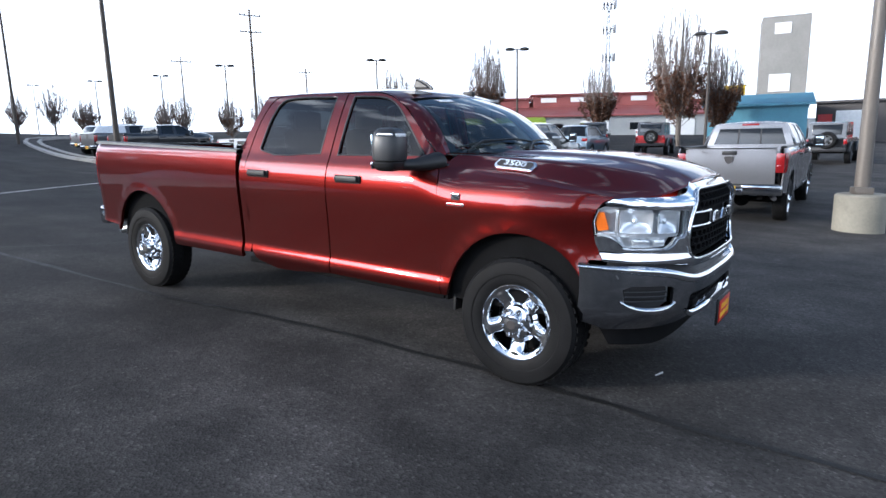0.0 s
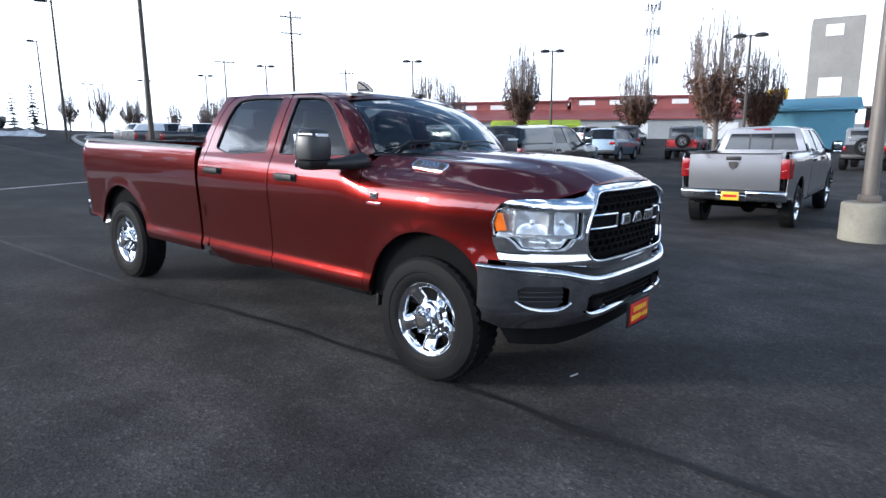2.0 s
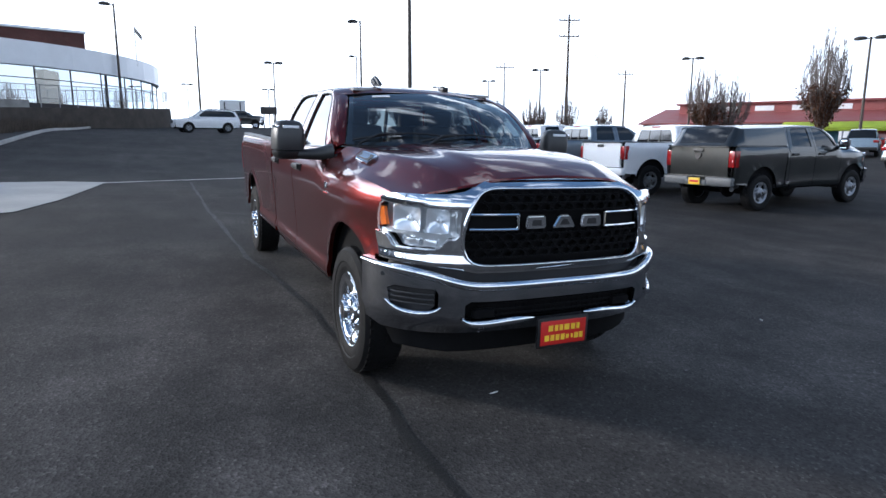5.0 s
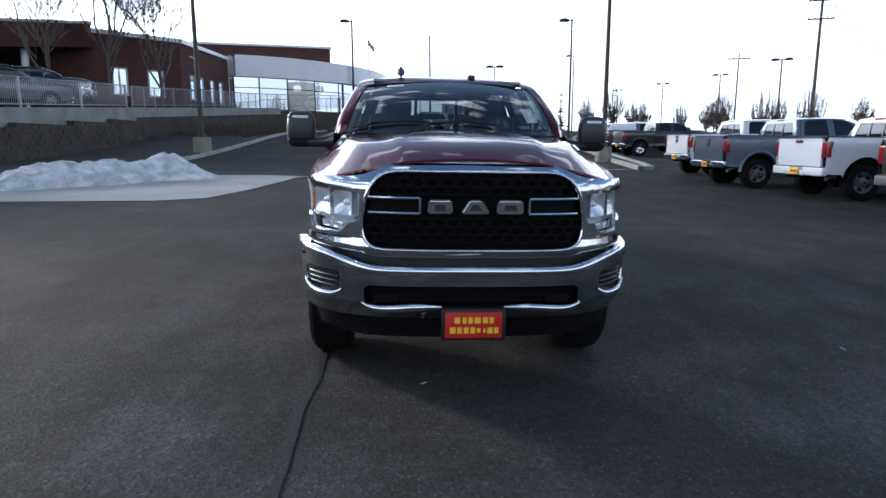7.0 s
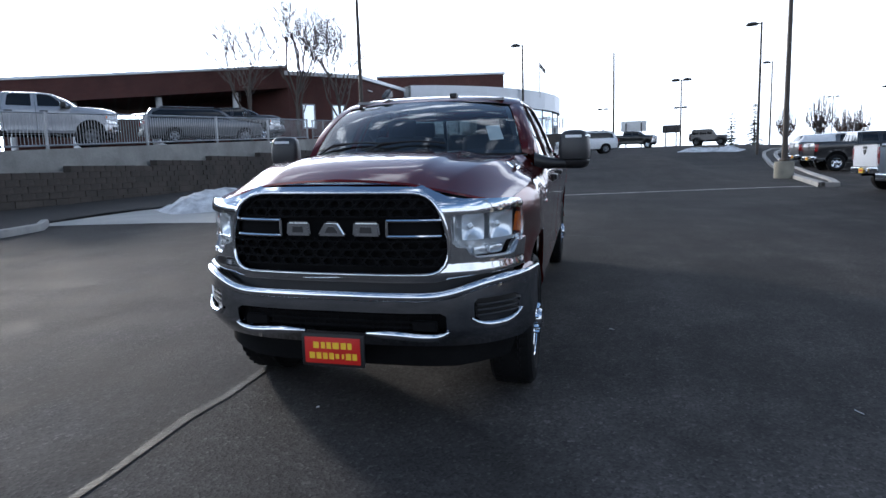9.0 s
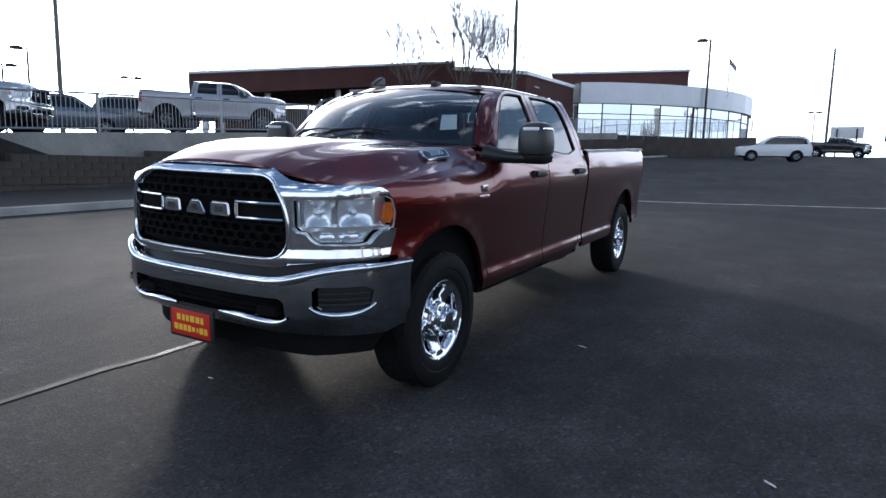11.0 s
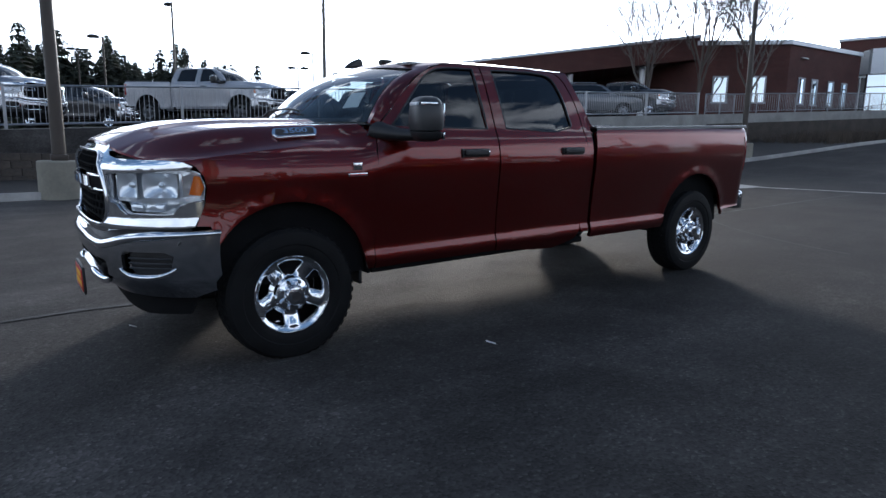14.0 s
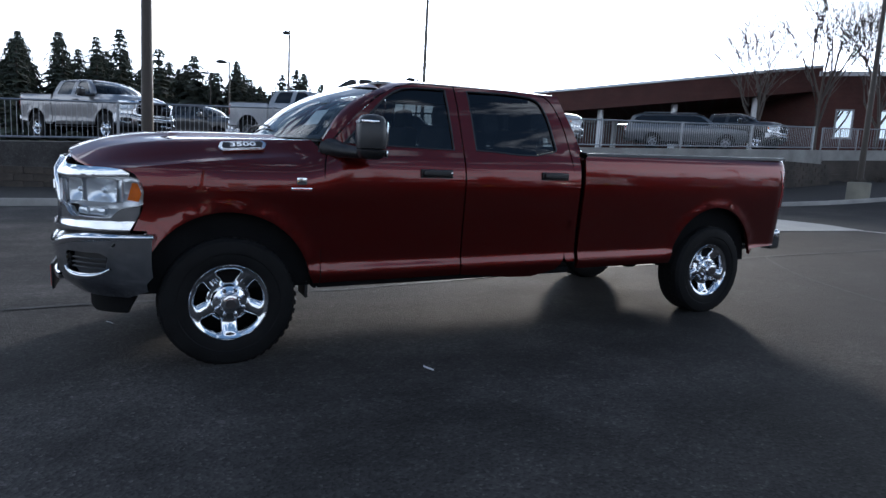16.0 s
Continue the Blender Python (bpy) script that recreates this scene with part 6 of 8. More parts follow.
def lamp_pole(x, y, high, heads=2, base=0.0, turn=0.0, r=0.075, mat="pole", label="dark parking-lot lamp post", group="lamp posts", base_z=None, headsize=1.0):
    z0 = ground_z(x, y) if base_z is None else base_z
    root = empty("street_lamp", Matrix.Translation((x, y, z0)) @ Matrix.Rotation(turn, 4, "Z"), label, "street lamp", group)
    if base:
        bm = bmesh.new()
        add_lathe(bm, [(0.40, -0.1), (0.40, base - 0.03), (0.37, base)], 28)
        part("concrete_base", bm, M["concrete"], root, "round pale concrete base")
        box("base_plate", (0, 0, base + 0.06), (0.30, 0.30, 0.12), M[mat], root, 0.02)
    bm = bmesh.new()
    h = high - 0.0
    bmesh.ops.create_cone(bm, cap_ends=True, segments=12, radius1=r * 1.15, radius2=r * 0.75, depth=h - base, matrix=Matrix.Translation((0, 0, base + (h - base) / 2)))
    part("pole", bm, M[mat], root)
    for k in range(heads):
        s = 1 if k % 2 == 0 else -1
        zz = h - 0.10
        bm = bmesh.new()
        add_tube(bm, [(0, 0, zz - 0.05), (s * 0.18, 0, zz + 0.02), (s * 0.30, 0, zz + 0.02)], 0.04, 6)
        part("arm", bm, M["lamp_head"], root)
        bm = bmesh.new()
        bmesh.ops.create_uvsphere(bm, u_segments=14, v_segments=8, radius=1.0)
        for v in bm.verts:
            v.co.z = v.co.z if v.co.z > 0 else max(v.co.z, -0.45)
            v.co = Vector((s * (0.25 + 0.36 * headsize) + v.co.x * 0.40 * headsize, v.co.y * 0.28 * headsize, zz + v.co.z * 0.17 * headsize))
        hd = part("lamp_head", bm, M["lamp_head"], root)
        bm = bmesh.new()
        add_box(bm, (s * (0.25 + 0.36 * headsize), 0, zz - 0.082 * headsize), (0.42 * headsize, 0.26 * headsize, 0.02), 0.004)
        part("lamp_glass", bm, M["lens_white"], hd)
    return root


def cam_turn(x, y, ex=-0.5, ey=3.0):
    return math.atan2(y - ey, x - ex) + math.pi / 2


lamp_pole(-8.75, 1.60, 8.2, 2, 0.66, 0.3, 0.11, "palepole", "tan lamp post on a round concrete base")
lamp_pole(9.3, -24.6, 9.0, 1, 0.72, 1.2, 0.10, "pole", "dark lamp post on a pale concrete base")
lamp_pole(-9.9, -26.2, 10.5, 2, 0.75, 0.6, 0.11, "pole", "tall dark lamp post on a concrete base in the island")
for x, y, top in ((-47.4, -26.3, 9.4), (-48.6, -44.6, 10.1), (-41.8, -62.4, 10.4), (-46.4, -84.1, 11.1), (-45.2, -101.0, 11.4), (-48.8, -133.0, 13.0), (-42.6, -8.5, 8.3)):
    lamp_pole(x, y, top - ground_z(x, y), 2, 0, cam_turn(x, y), 0.10, headsize=1.15)
for x, y, top in ((-14.7, -50.0, 11.9), (-24.6, -84.0, 13.6)):
    lamp_pole(x, y, top - ground_z(x, y), 1, 0, cam_turn(x, y), 0.10, headsize=1.15)
lamp_pole(4.8, -58.5, 13.2 - ground_z(4.8, -58.5), 1, 0, cam_turn(4.8, -58.5), 0.11, headsize=1.2)
for x, y, top in ((-17.6, -112.0, 15.4), (-25.0, -165.0, 14.9), (-6.4, -191.0, 17.6)):
    lamp_pole(x, y, top - ground_z(x, y), 2, 0, cam_turn(x, y), 0.14, headsize=1.9, label="far double-headed lamp post beyond the crest")


def utility_pole(x, y, high, arms=2, r=0.16):
    root = empty("utility_pole", Matrix.Translation((x, y, ground_z(x, y))) @ Matrix.Rotation(cam_turn(x, y) + 0.25, 4, "Z"), "weathered wooden utility pole with crossarms", "utility pole", "utility poles")
    bm = bmesh.new()
    add_tube(bm, [(0, 0, -0.2), (0, 0, high * 0.5), (0, 0, high)], [r * 1.2, r, r * 0.7], 10)
    part("pole", bm, M["wood_pole"], root)
    for k in range(arms):
        z = high - 0.7 - 1.9 * k
        box("crossarm", (0, 0.1, z), (2.6, 0.10, 0.13), M["wood_pole"], root)
        for i in range(5):
            bm = bmesh.new()
            add_lathe(bm, [(0.05, 0), (0.07, 0.06), (0.03, 0.16), (0, 0.17)], 8, Matrix.Translation((-1.2 + 0.6 * i, 0.1, z + 0.06)))
            part("insulator", bm, M["galv"], root)
    return root


utility_pole(-45.1, -61.4, 17.0 - ground_z(-45.1, -61.4), 2, 0.17)
utility_pole(-69.8, -79.2, 13.4 - ground_z(-69.8, -79.2), 1)
utility_pole(-42.5, -72.5, 12.4 - ground_z(-42.5, -72.5), 1, 0.10)
utility_pole(-9.5, -190.0, 33.8 - ground_z(-9.5, -190.0), 0, 0.30)

# ---------------- buildings ----------------


def quad_box(name, corners, z0, z1, mat, parent, label=""):
    """An upright prism over a plan outline."""
    bm = bmesh.new()
    add_prism(bm, corners, "z", z0, z1)
    return part(name, bm, mat, parent, label, 20)


def window_on(parent, a, b, z0, z1, u0, u1, mat="facade", depth=0.05, mull=0):
    """A framed window on the wall that runs from a to b in plan, between u0 and u1 metres along it."""
    d = Vector((b[0] - a[0], b[1] - a[1], 0)).normalized()
    nrm = Vector((d.y, -d.x, 0))
    p = Vector((a[0], a[1], 0)) + d * (u0 + u1) / 2
    m = Matrix.Identity(4)
    for r in range(3):
        m[r][0], m[r][1], m[r][2] = d[r], nrm[r], (0, 0, 1)[r]
    m.translation = p + Vector((0, 0, (z0 + z1) / 2))
    w, h = u1 - u0, z1 - z0
    bm = bmesh.new()
    for c, s in (((0, 0, h / 2), (w + 0.1, 0.12, 0.1)), ((0, 0, -h / 2), (w + 0.16, 0.2, 0.1)), ((w / 2, 0, 0), (0.1, 0.12, h)), ((-w / 2, 0, 0), (0.1, 0.12, h))):
        add_box(bm, c, s)
    for k in range(mull):
        add_box(bm, (-w / 2 + w * (k + 1) / (mull + 1), 0, 0), (0.06, 0.1, h))
    bmesh.ops.transform(bm, matrix=m, verts=bm.verts[:])
    fr = part("window", bm, M["galv"] if mat == "facade" else M["white_trim"], parent)
    bm = bmesh.new()
    add_box(bm, (0, 0.0, 0), (w, 0.04, h))
    bmesh.ops.transform(bm, matrix=m, verts=bm.verts[:])
    part("pane", bm, M[mat], fr)


def brick_building():
    """Low brick building with a drive-through canopy at its far end."""
    root = tagged(new("brick_building"), "low red-brick dealership building with pale roof edge", "building")
    z = 2.2
    A, B, C, D_ = (15.6, -41.4), (14.8, -50.5), (34.0, -52.0), (31.0, -27.5)
    P = (19.6, -37.4)
    quad_box("wall", [A, B, C, (33.0, -40.0), P], z, 8.35, M["brick"], root)
    quad_box("roof", [(A[0] - 0.15, A[1] + 0.1), (B[0] - 0.15, B[1]), C, (33.0, -39.8), (P[0], P[1] + 0.15)], 8.35, 8.62, M["panel"], root, "pale metal roof edge")
    # long canopy wing that runs away along the upper lot
    LEN, FALL = 18.6, 0.09
    d = Vector((D_[0] - P[0], D_[1] - P[1], 0)).normalized()
    e = Vector((d.y, -d.x, 0))
    far = Vector((P[0], P[1], 0)) + d * LEN
    side = -e if e.y > 0 else e
    pts = [Vector((P[0], P[1], 0)), far, far + side * 12, Vector((P[0], P[1], 0)) + side * 12]
    verts = []
    for (p, zt) in ((pts[0], 8.9), (pts[1], 8.9 - FALL * LEN), (pts[2], 8.9 - FALL * LEN), (pts[3], 8.9)):
        verts += [(p.x, p.y, zt), (p.x, p.y, zt - 1.45)]
    f = [(0, 2, 4, 6), (1, 7, 5, 3), (0, 1, 3, 2), (2, 3, 5, 4), (4, 5, 7, 6), (6, 7, 1, 0)]
    raw("canopy", verts, f, M["brick"], root, "brick-red canopy fascia", 20)
    bm = bmesh.new()
    for k in range(12):
        a, b = (pts[0] + d * (LEN * q_ / 12) + Vector((0, 0, 8.9 - FALL * LEN * q_ / 12)) for q_ in (k, k + 1))
        add_box(bm, (a + b) / 2 + Vector((0, 0, 0.04)), (LEN / 12 + 0.02, 0.2, 0.16), 0, (b - a).to_track_quat("X", "Z").to_euler())
    part("roof_edge", bm, M["panel"], root, "pale metal edge")
    for k in (3.5, 8.5, 13.5, 17.8):
        for off in (1.2, 9.0):
            p = pts[0] + d * k + side * off
            zb = upper_z(p.y) - 0.1
            bm = bmesh.new()
            add_tube(bm, [(p.x, p.y, zb), (p.x, p.y, 8.9 - FALL * k - 1.4)], 0.22, 12)
            part("column", bm, M["panel"], root, "white round column")
    # back wall added under the canopy to block light and keep it dark
    bk = [(p.x, p.y) for p in (pts[3] - side * 2.0, pts[2] - side * 2.0, pts[2], pts[3])]
    quad_box("shading_back_wall", bk, 2.0, 6.0, M["brick"], root)
    for (a, b, rows) in ((A, B, ((1.3, 2.0), (2.9, 3.6), (5.0, 5.7), (6.8, 7.5))), (P, A, ((1.0, 1.9), (3.3, 4.3)))):
        for u0, u1 in rows:
            window_on(root, a, b, 4.6, 6.3, u0, u1, "facade")
    bm = bmesh.new()
    add_box(bm, (15.35, -43.0, 7.6), (0.12, 0.9, 0.07), 0.02)
    part("wall_lamp", bm, M["white_trim"], root)
    return root


brick_building()


def showroom():
    root = tagged(new("showroom"), "curved glass car showroom with pale panel fascia", "building")
    # curve in plan from the brick wing round to the road
    pts = [(14.6, -51.4), (12.6, -52.2), (10.4, -53.6), (8.2, -55.4), (6.2, -57.6), (4.5, -60.2), (3.2, -63.0), (2.3, -66.0), (1.9, -69.0), (2.0, -72.0), (2.6, -75.0)]
    z0, zg, zt = 3.2, 7.15, 8.95
    for i, (a, b) in enumerate(zip(pts, pts[1:])):
        raw("pane", [(*a, z0 + 1.2), (*b, z0 + 1.2), (*b, zg), (*a, zg)], [(0, 1, 2, 3)], M["facade"], root)
        d = Vector((b[0] - a[0], b[1] - a[1], 0))
        o = Vector((-d.y, d.x, 0)).normalized()
        if o.y < 0 and o.x > 0:
            o = -o
        raw("fascia_panel", [(a[0] - 0.3, a[1] + 0.3, zg), (b[0] - 0.3, b[1] + 0.3, zg), (b[0] - 0.3, b[1] + 0.3, zt), (a[0] - 0.3, a[1] + 0.3, zt), (a[0] + 0.6, a[1] - 0.6, zg), (b[0] + 0.6, b[1] - 0.6, zg), (b[0] + 0.6, b[1] - 0.6, zt), (a[0] + 0.6, a[1] - 0.6, zt)], [(0, 1, 2, 3), (0, 4, 5, 1), (3, 2, 6, 7), (7, 6, 5, 4)], M["panel"], root)
        box("mullion", (a[0], a[1], (z0 + zg) / 2), (0.10, 0.10, zg - z0), M["trimdark"], root)
        box("transom", ((a[0] + b[0]) / 2, (a[1] + b[1]) / 2, zg - 0.9), (0.07, math.dist(a, b), 0.07), M["trimdark"], root, 0, "", Euler((0, 0, math.atan2(b[1] - a[1], b[0] - a[0]) - math.pi / 2)))
        box("base_wall", ((a[0] + b[0]) / 2, (a[1] + b[1]) / 2, z0 + 0.3), (0.2, math.dist(a, b) + 0.1, 1.8), M["trimdark"], root, 0, "", Euler((0, 0, math.atan2(b[1] - a[1], b[0] - a[0]) - math.pi / 2)))
    quad_box("roof", pts + [(20, -80), (22, -54)], zg + 0.05, zt - 0.1, M["wallgrey"], root)
    quad_box("inner_wall", [(16, -58), (5.5, -70), (8, -76), (20, -66)], z0, zg, M["trimdark"], root)
    quad_box("brick_block", [(22.8, -66.8), (8.2, -70.2), (10.0, -77.0), (25.0, -74.0)], zt - 1.5, 12.2, M["brick"], root, "red-brick upper block")
    quad_box("block_roof_edge", [(22.9, -66.6), (8.0, -70.0), (9.9, -77.2), (25.1, -74.2)], 12.2, 12.42, M["panel"], root)
    # entrance
    window_on(root, (15.5, -50.9), (13.9, -51.9), 4.2, 7.0, 0.1, 1.7, "darkglass", 0.05, 2)
    return root


showroom()


def ramp_rail():
    """Railing that curves from the fence towards the showroom."""
    root = tagged(new("ramp_railing"), "galvanised railing along the showroom ramp", "railing")
    pts = [(14.45, -30.0), (14.2, -32.5), (13.2, -35.5), (12.4, -40.0), (11.6, -46.0), (9.6, -49.5), (6.5, -53.0), (3.5, -57.5), (1.4, -62.5), (0.6, -67.0)]
    dense = []
    for a, b in zip(pts, pts[1:]):
        n = max(1, round(math.dist(a, b) / 1.5))
        dense += [(a[0] + (b[0] - a[0]) * i / n, a[1] + (b[1] - a[1]) * i / n) for i in range(n)]
    zz = lambda p: upper_z(p[1]) + 0.0
    for i, (a, b) in enumerate(zip(dense, dense[1:])):
        bm = bmesh.new()
        add_tube(bm, [(*a, zz(a) - 1.0), (*a, zz(a) + 1.1)], 0.035, 6)
        part("post", bm, M["galv"], root)
        bm = bmesh.new()
        add_tube(bm, [(*a, zz(a) + 1.1), (*b, zz(b) + 1.1)], 0.03, 6)
        part("rail", bm, M["galv"], root)
        bm = bmesh.new()
        add_tube(bm, [(*a, zz(a) + 0.15), (*b, zz(b) + 0.15)], 0.02, 6)
        part("rail", bm, M["galv"], root)
        bm = bmesh.new()
        for k in range(1, 10):
            q = (a[0] + (b[0] - a[0]) * k / 10, a[1] + (b[1] - a[1]) * k / 10)
            add_box(bm, (q[0], q[1], zz(q) + 0.62), (0.016, 0.016, 0.95))
        w = part("picket_infill", bm, M["galv"], root)
        w["kind"] = "stuff"
    # coursed retaining wall below the rail, with a pale cap
    rows, cap = [], []
    for p in dense:
        foot, top = road_z(p[0], p[1]) - 0.3, zz(p) - 0.50
        face = [(p[0] + 0.2, p[1], top), (p[0] + 0.2, p[1], foot)]
        for c in range(17):
            h = foot + (top - foot) * c / 17
            set_in = 0.03 if c % 2 else 0.0
            face += [(p[0] - 0.25 + set_in + 0.006 * c, p[1], h), (p[0] - 0.25 + set_in + 0.006 * c, p[1], foot + (top - foot) * (c + 1) / 17)]
        rows.append(face)
        cap.append([(p[0] - 0.12, p[1], top), (p[0] - 0.12, p[1], zz(p) + 0.02), (p[0] + 0.12, p[1], zz(p) + 0.02), (p[0] + 0.12, p[1], top)])
    tagged(loft("wall_ramp_cap", cap[:-14], M["parapet"], None, "", True, 30), "pale concrete cap on the ramp wall", "wall", "", "structure")
    ob = loft("wall_ramp", rows, M["block"], None, "", True, 20)
    tagged(ob, "dark retaining wall below the ramp railing", "wall", "", "structure")


ramp_rail()


def shed(name, x0, y0, x1, y1, deep, z0, eave, ridge, wall, roof, label, stripes=0):
    """A long shed: its front runs from (x0, y0) to (x1, y1), with a gabled roof."""
    root = tagged(new(name), label, "building", "far buildings")
    d = Vector((x1 - x0, y1 - y0, 0))
    ln = d.length
    d.normalize()
    b = Vector((-d.y, d.x, 0))
    if b.x > 0:
        b = -b
    a = Vector((x0, y0, 0))
    def p(u, v, z):
        q = a + d * u + b * v
        return (q.x, q.y, z)
    raw("wall", [p(0, 0, z0), p(ln, 0, z0), p(ln, 0, eave), p(0, 0, eave), p(0, deep, z0), p(ln, deep, z0), p(ln, deep, eave), p(0, deep, eave), p(0, deep / 2, ridge - 0.1), p(ln, deep / 2, ridge - 0.1)], [(0, 1, 2, 3), (5, 4, 7, 6), (1, 5, 6, 9, 2), (4, 0, 3, 8, 7)], wall, root, "", 20)
    o = 0.5
    raw("roof", [p(-o, -o, eave - 0.05), p(ln + o, -o, eave - 0.05), p(ln + o, deep / 2, ridge), p(-o, deep / 2, ridge), p(ln + o, deep + o, eave - 0.05), p(-o, deep + o, eave - 0.05), p(-o, -o, eave + 0.15), p(ln + o, -o, eave + 0.15), p(ln + o, deep / 2, ridge + 0.2), p(-o, deep / 2, ridge + 0.2), p(ln + o, deep + o, eave + 0.15), p(-o, deep + o, eave + 0.15)], [(0, 1, 7, 6), (6, 7, 8, 9), (9, 8, 10, 11), (1, 2, 8, 7), (2, 4, 10, 8), (0, 6, 9, 3), (3, 9, 11, 5), (0, 3, 2, 1), (3, 5, 4, 2)], roof, root, "", 20)
    return root, p, ln


r1, p1, l1 = shed("warehouse", -62.0, -66.0, -92.0, -14.0, 26, 0.6, 4.0, 6.5, M["wallgrey"], M["redroof"], "long grey warehouse with red metal roofs and a raised clerestory")


def run_box(name, u0, u1, v0, v1, z0, z1, mat, label=""):
    """A box on the warehouse between two lengths and depths."""
    vs = [p1(u, v, z) for z in (z0, z1) for u, v in ((u0, v0), (u1, v0), (u1, v1), (u0, v1))]
    raw(name, vs, [(3, 2, 1, 0), (4, 5, 6, 7), (0, 1, 5, 4), (1, 2, 6, 5), (2, 3, 7, 6), (3, 0, 4, 7)], mat, r1, label, 20)


for u0, u1, zt in ((3.0, 30.0, 7.0), (30.6, l1 - 1.0, 7.5)):
    run_box("clerestory", u0, u1, 8.0, 18.0, 5.2, zt, M["redroof"], "red clerestory wall")
    run_box("clerestory_roof", u0 - 0.4, u1 + 0.4, 7.4, 18.6, zt, zt + 0.22, M["redroof"])
    u = u0 + 1.2
    while u < u1 - 3.0:
        run_box("clerestory_window", u, u + 2.4, 7.93, 8.02, zt - 1.05, zt - 0.35, M["white_trim"], "pale clerestory window")
        u += 4.6
for u in (12.0, 24.0, 37.0, 49.0):
    run_box("loading_door", u, u + 4.0, -0.08, 0.05, 0.6, 3.4, M["white_trim"], "white roller door")
for u in (18.5, 31.0, 44.0):
    run_box("wall_window", u, u + 3.0, -0.06, 0.05, 2.0, 3.0, M["darkglass"], "dark strip window")
r2, p2, l2 = shed("blue_building", -54.6, -11.0, -55.6, -3.4, 10, 0.2, 3.6, 4.6, M["bluewall"], M["bluewall"], "low blue metal building")
r3, p3, l3 = shed("grey_building", -65.6, -3.6, -62.0, 26.0, 14, 0.2, 4.0, 4.1, M["trimdark"], M["trimdark"], "dark grey building with red trim and white doors")
for u in (3.0, 12.0, 20.0):
    c = p3(u, -0.1, 1.9)
    box("loading_door", c, (0.12, 2.6, 2.6), M["white_trim"], r3)
    box("red_trim", p3(u - 2.2, -0.1, 1.8), (0.14, 1.2, 2.2), M["jeepred"], r3)


def tower():
    root = tagged(new("grain_tower"), "tall plain concrete tower with a few white windows", "tower")
    quad_box("shaft", [(-103.6, -14.6), (-104.8, -8.2), (-111, -9.4), (-110, -15.8)], 0.0, 18.4, M["tower"], root)
    for z, h in ((16.6, 1.6), (8.6, 2.6), (4.6, 2.4)):
        bm = bmesh.new()
        add_box(bm, (-104.05, -11.8, z), (0.1, 2.2 if h < 2 else 2.9, h), 0, Euler((0, 0, radians(10.6))))
        part("window_panel", bm, M["white_trim"], root)


tower()


def cell_tower(x, y, high):
    root = tagged(new("radio_mast"), "slim steel radio mast with antenna rings", "mast")
    z = ground_z(x, y)
    bm = bmesh.new()
    for k in range(3):
        a = 2 * math.pi * k / 3
        add_tube(bm, [(x + 0.9 * math.cos(a), y + 0.9 * math.sin(a), z), (x + 0.25 * math.cos(a), y + 0.25 * math.sin(a), z + high)], 0.10, 5)
    for i in range(24):
        f = i / 24
        r = 0.9 - 0.65 * f
        zz = z + high * f
        for k in range(3):
            a, b = 2 * math.pi * k / 3, 2 * math.pi * (k + 1) / 3
            add_tube(bm, [(x + r * math.cos(a), y + r * math.sin(a), zz), (x + r * math.cos(b), y + r * math.sin(b), zz + high / 24)], 0.05, 4)
    part("lattice", bm, M["galv"], root)
    for h in (0.99, 0.80, 0.58):
        bm = bmesh.new()
        for k in range(12):
            a = 2 * math.pi * k / 12
            add_box(bm, (x + 1.6 * math.cos(a), y + 1.6 * math.sin(a), z + high * h), (0.3, 0.3, 1.9))
            add_tube(bm, [(x, y, z + high * h), (x + 1.6 * math.cos(a), y + 1.6 * math.sin(a), z + high * h)], 0.06, 4)
        part("antenna_ring", bm, M["galv"], root)["kind"] = "stuff"


cell_tower(-136, -51.2, 28.0)

bm = bmesh.new()
add_box(bm, (-54.2, -8.9, 4.95), (0.15, 1.7, 0.85), 0.05)
sign = part("sign", bm, M["yellow"])
tagged(sign, "yellow roadside sign with a dark round emblem above the blue roof", "sign")
bm = bmesh.new()
add_lathe(bm, [(0.28, 0), (0.28, 0.04), (0, 0.05)], 20, Matrix.Translation((-54.1, -8.9, 4.95)) @ Matrix.Rotation(radians(90), 4, "Y"))
part("sign_emblem", bm, M["orange"], sign)
bm = bmesh.new()
add_tube(bm, [(-54.2, -8.9, 3.4), (-54.2, -8.9, 4.6)], 0.08, 8)
part("sign_post", bm, M["galv"], sign)


def billboard(x, y, w, h, zc, mat, label):
    root = empty("billboard", Matrix.Translation((x, y, ground_z(x, y))) @ Matrix.Rotation(cam_turn(x, y), 4, "Z"), label, "billboard", "billboards")
    box("panel", (0, 0, zc), (w, 0.25, h), mat, root, 0.03)
    for s in (-0.3, 0.3):
        bm = bmesh.new()
        add_tube(bm, [(s * w, 0.2, -0.2), (s * w, 0.2, zc + h * 0.3)], 0.10, 8)
        part("post", bm, M["trimdark"], root)


billboard(-8.6, -97, 3.8, 1.6, 3.4, M["white_trim"], "pale billboard panel beyond the crest")
billboard(-14.5, -100, 2.6, 1.2, 2.9, M["trimdark"], "dark sign panel beyond the crest")

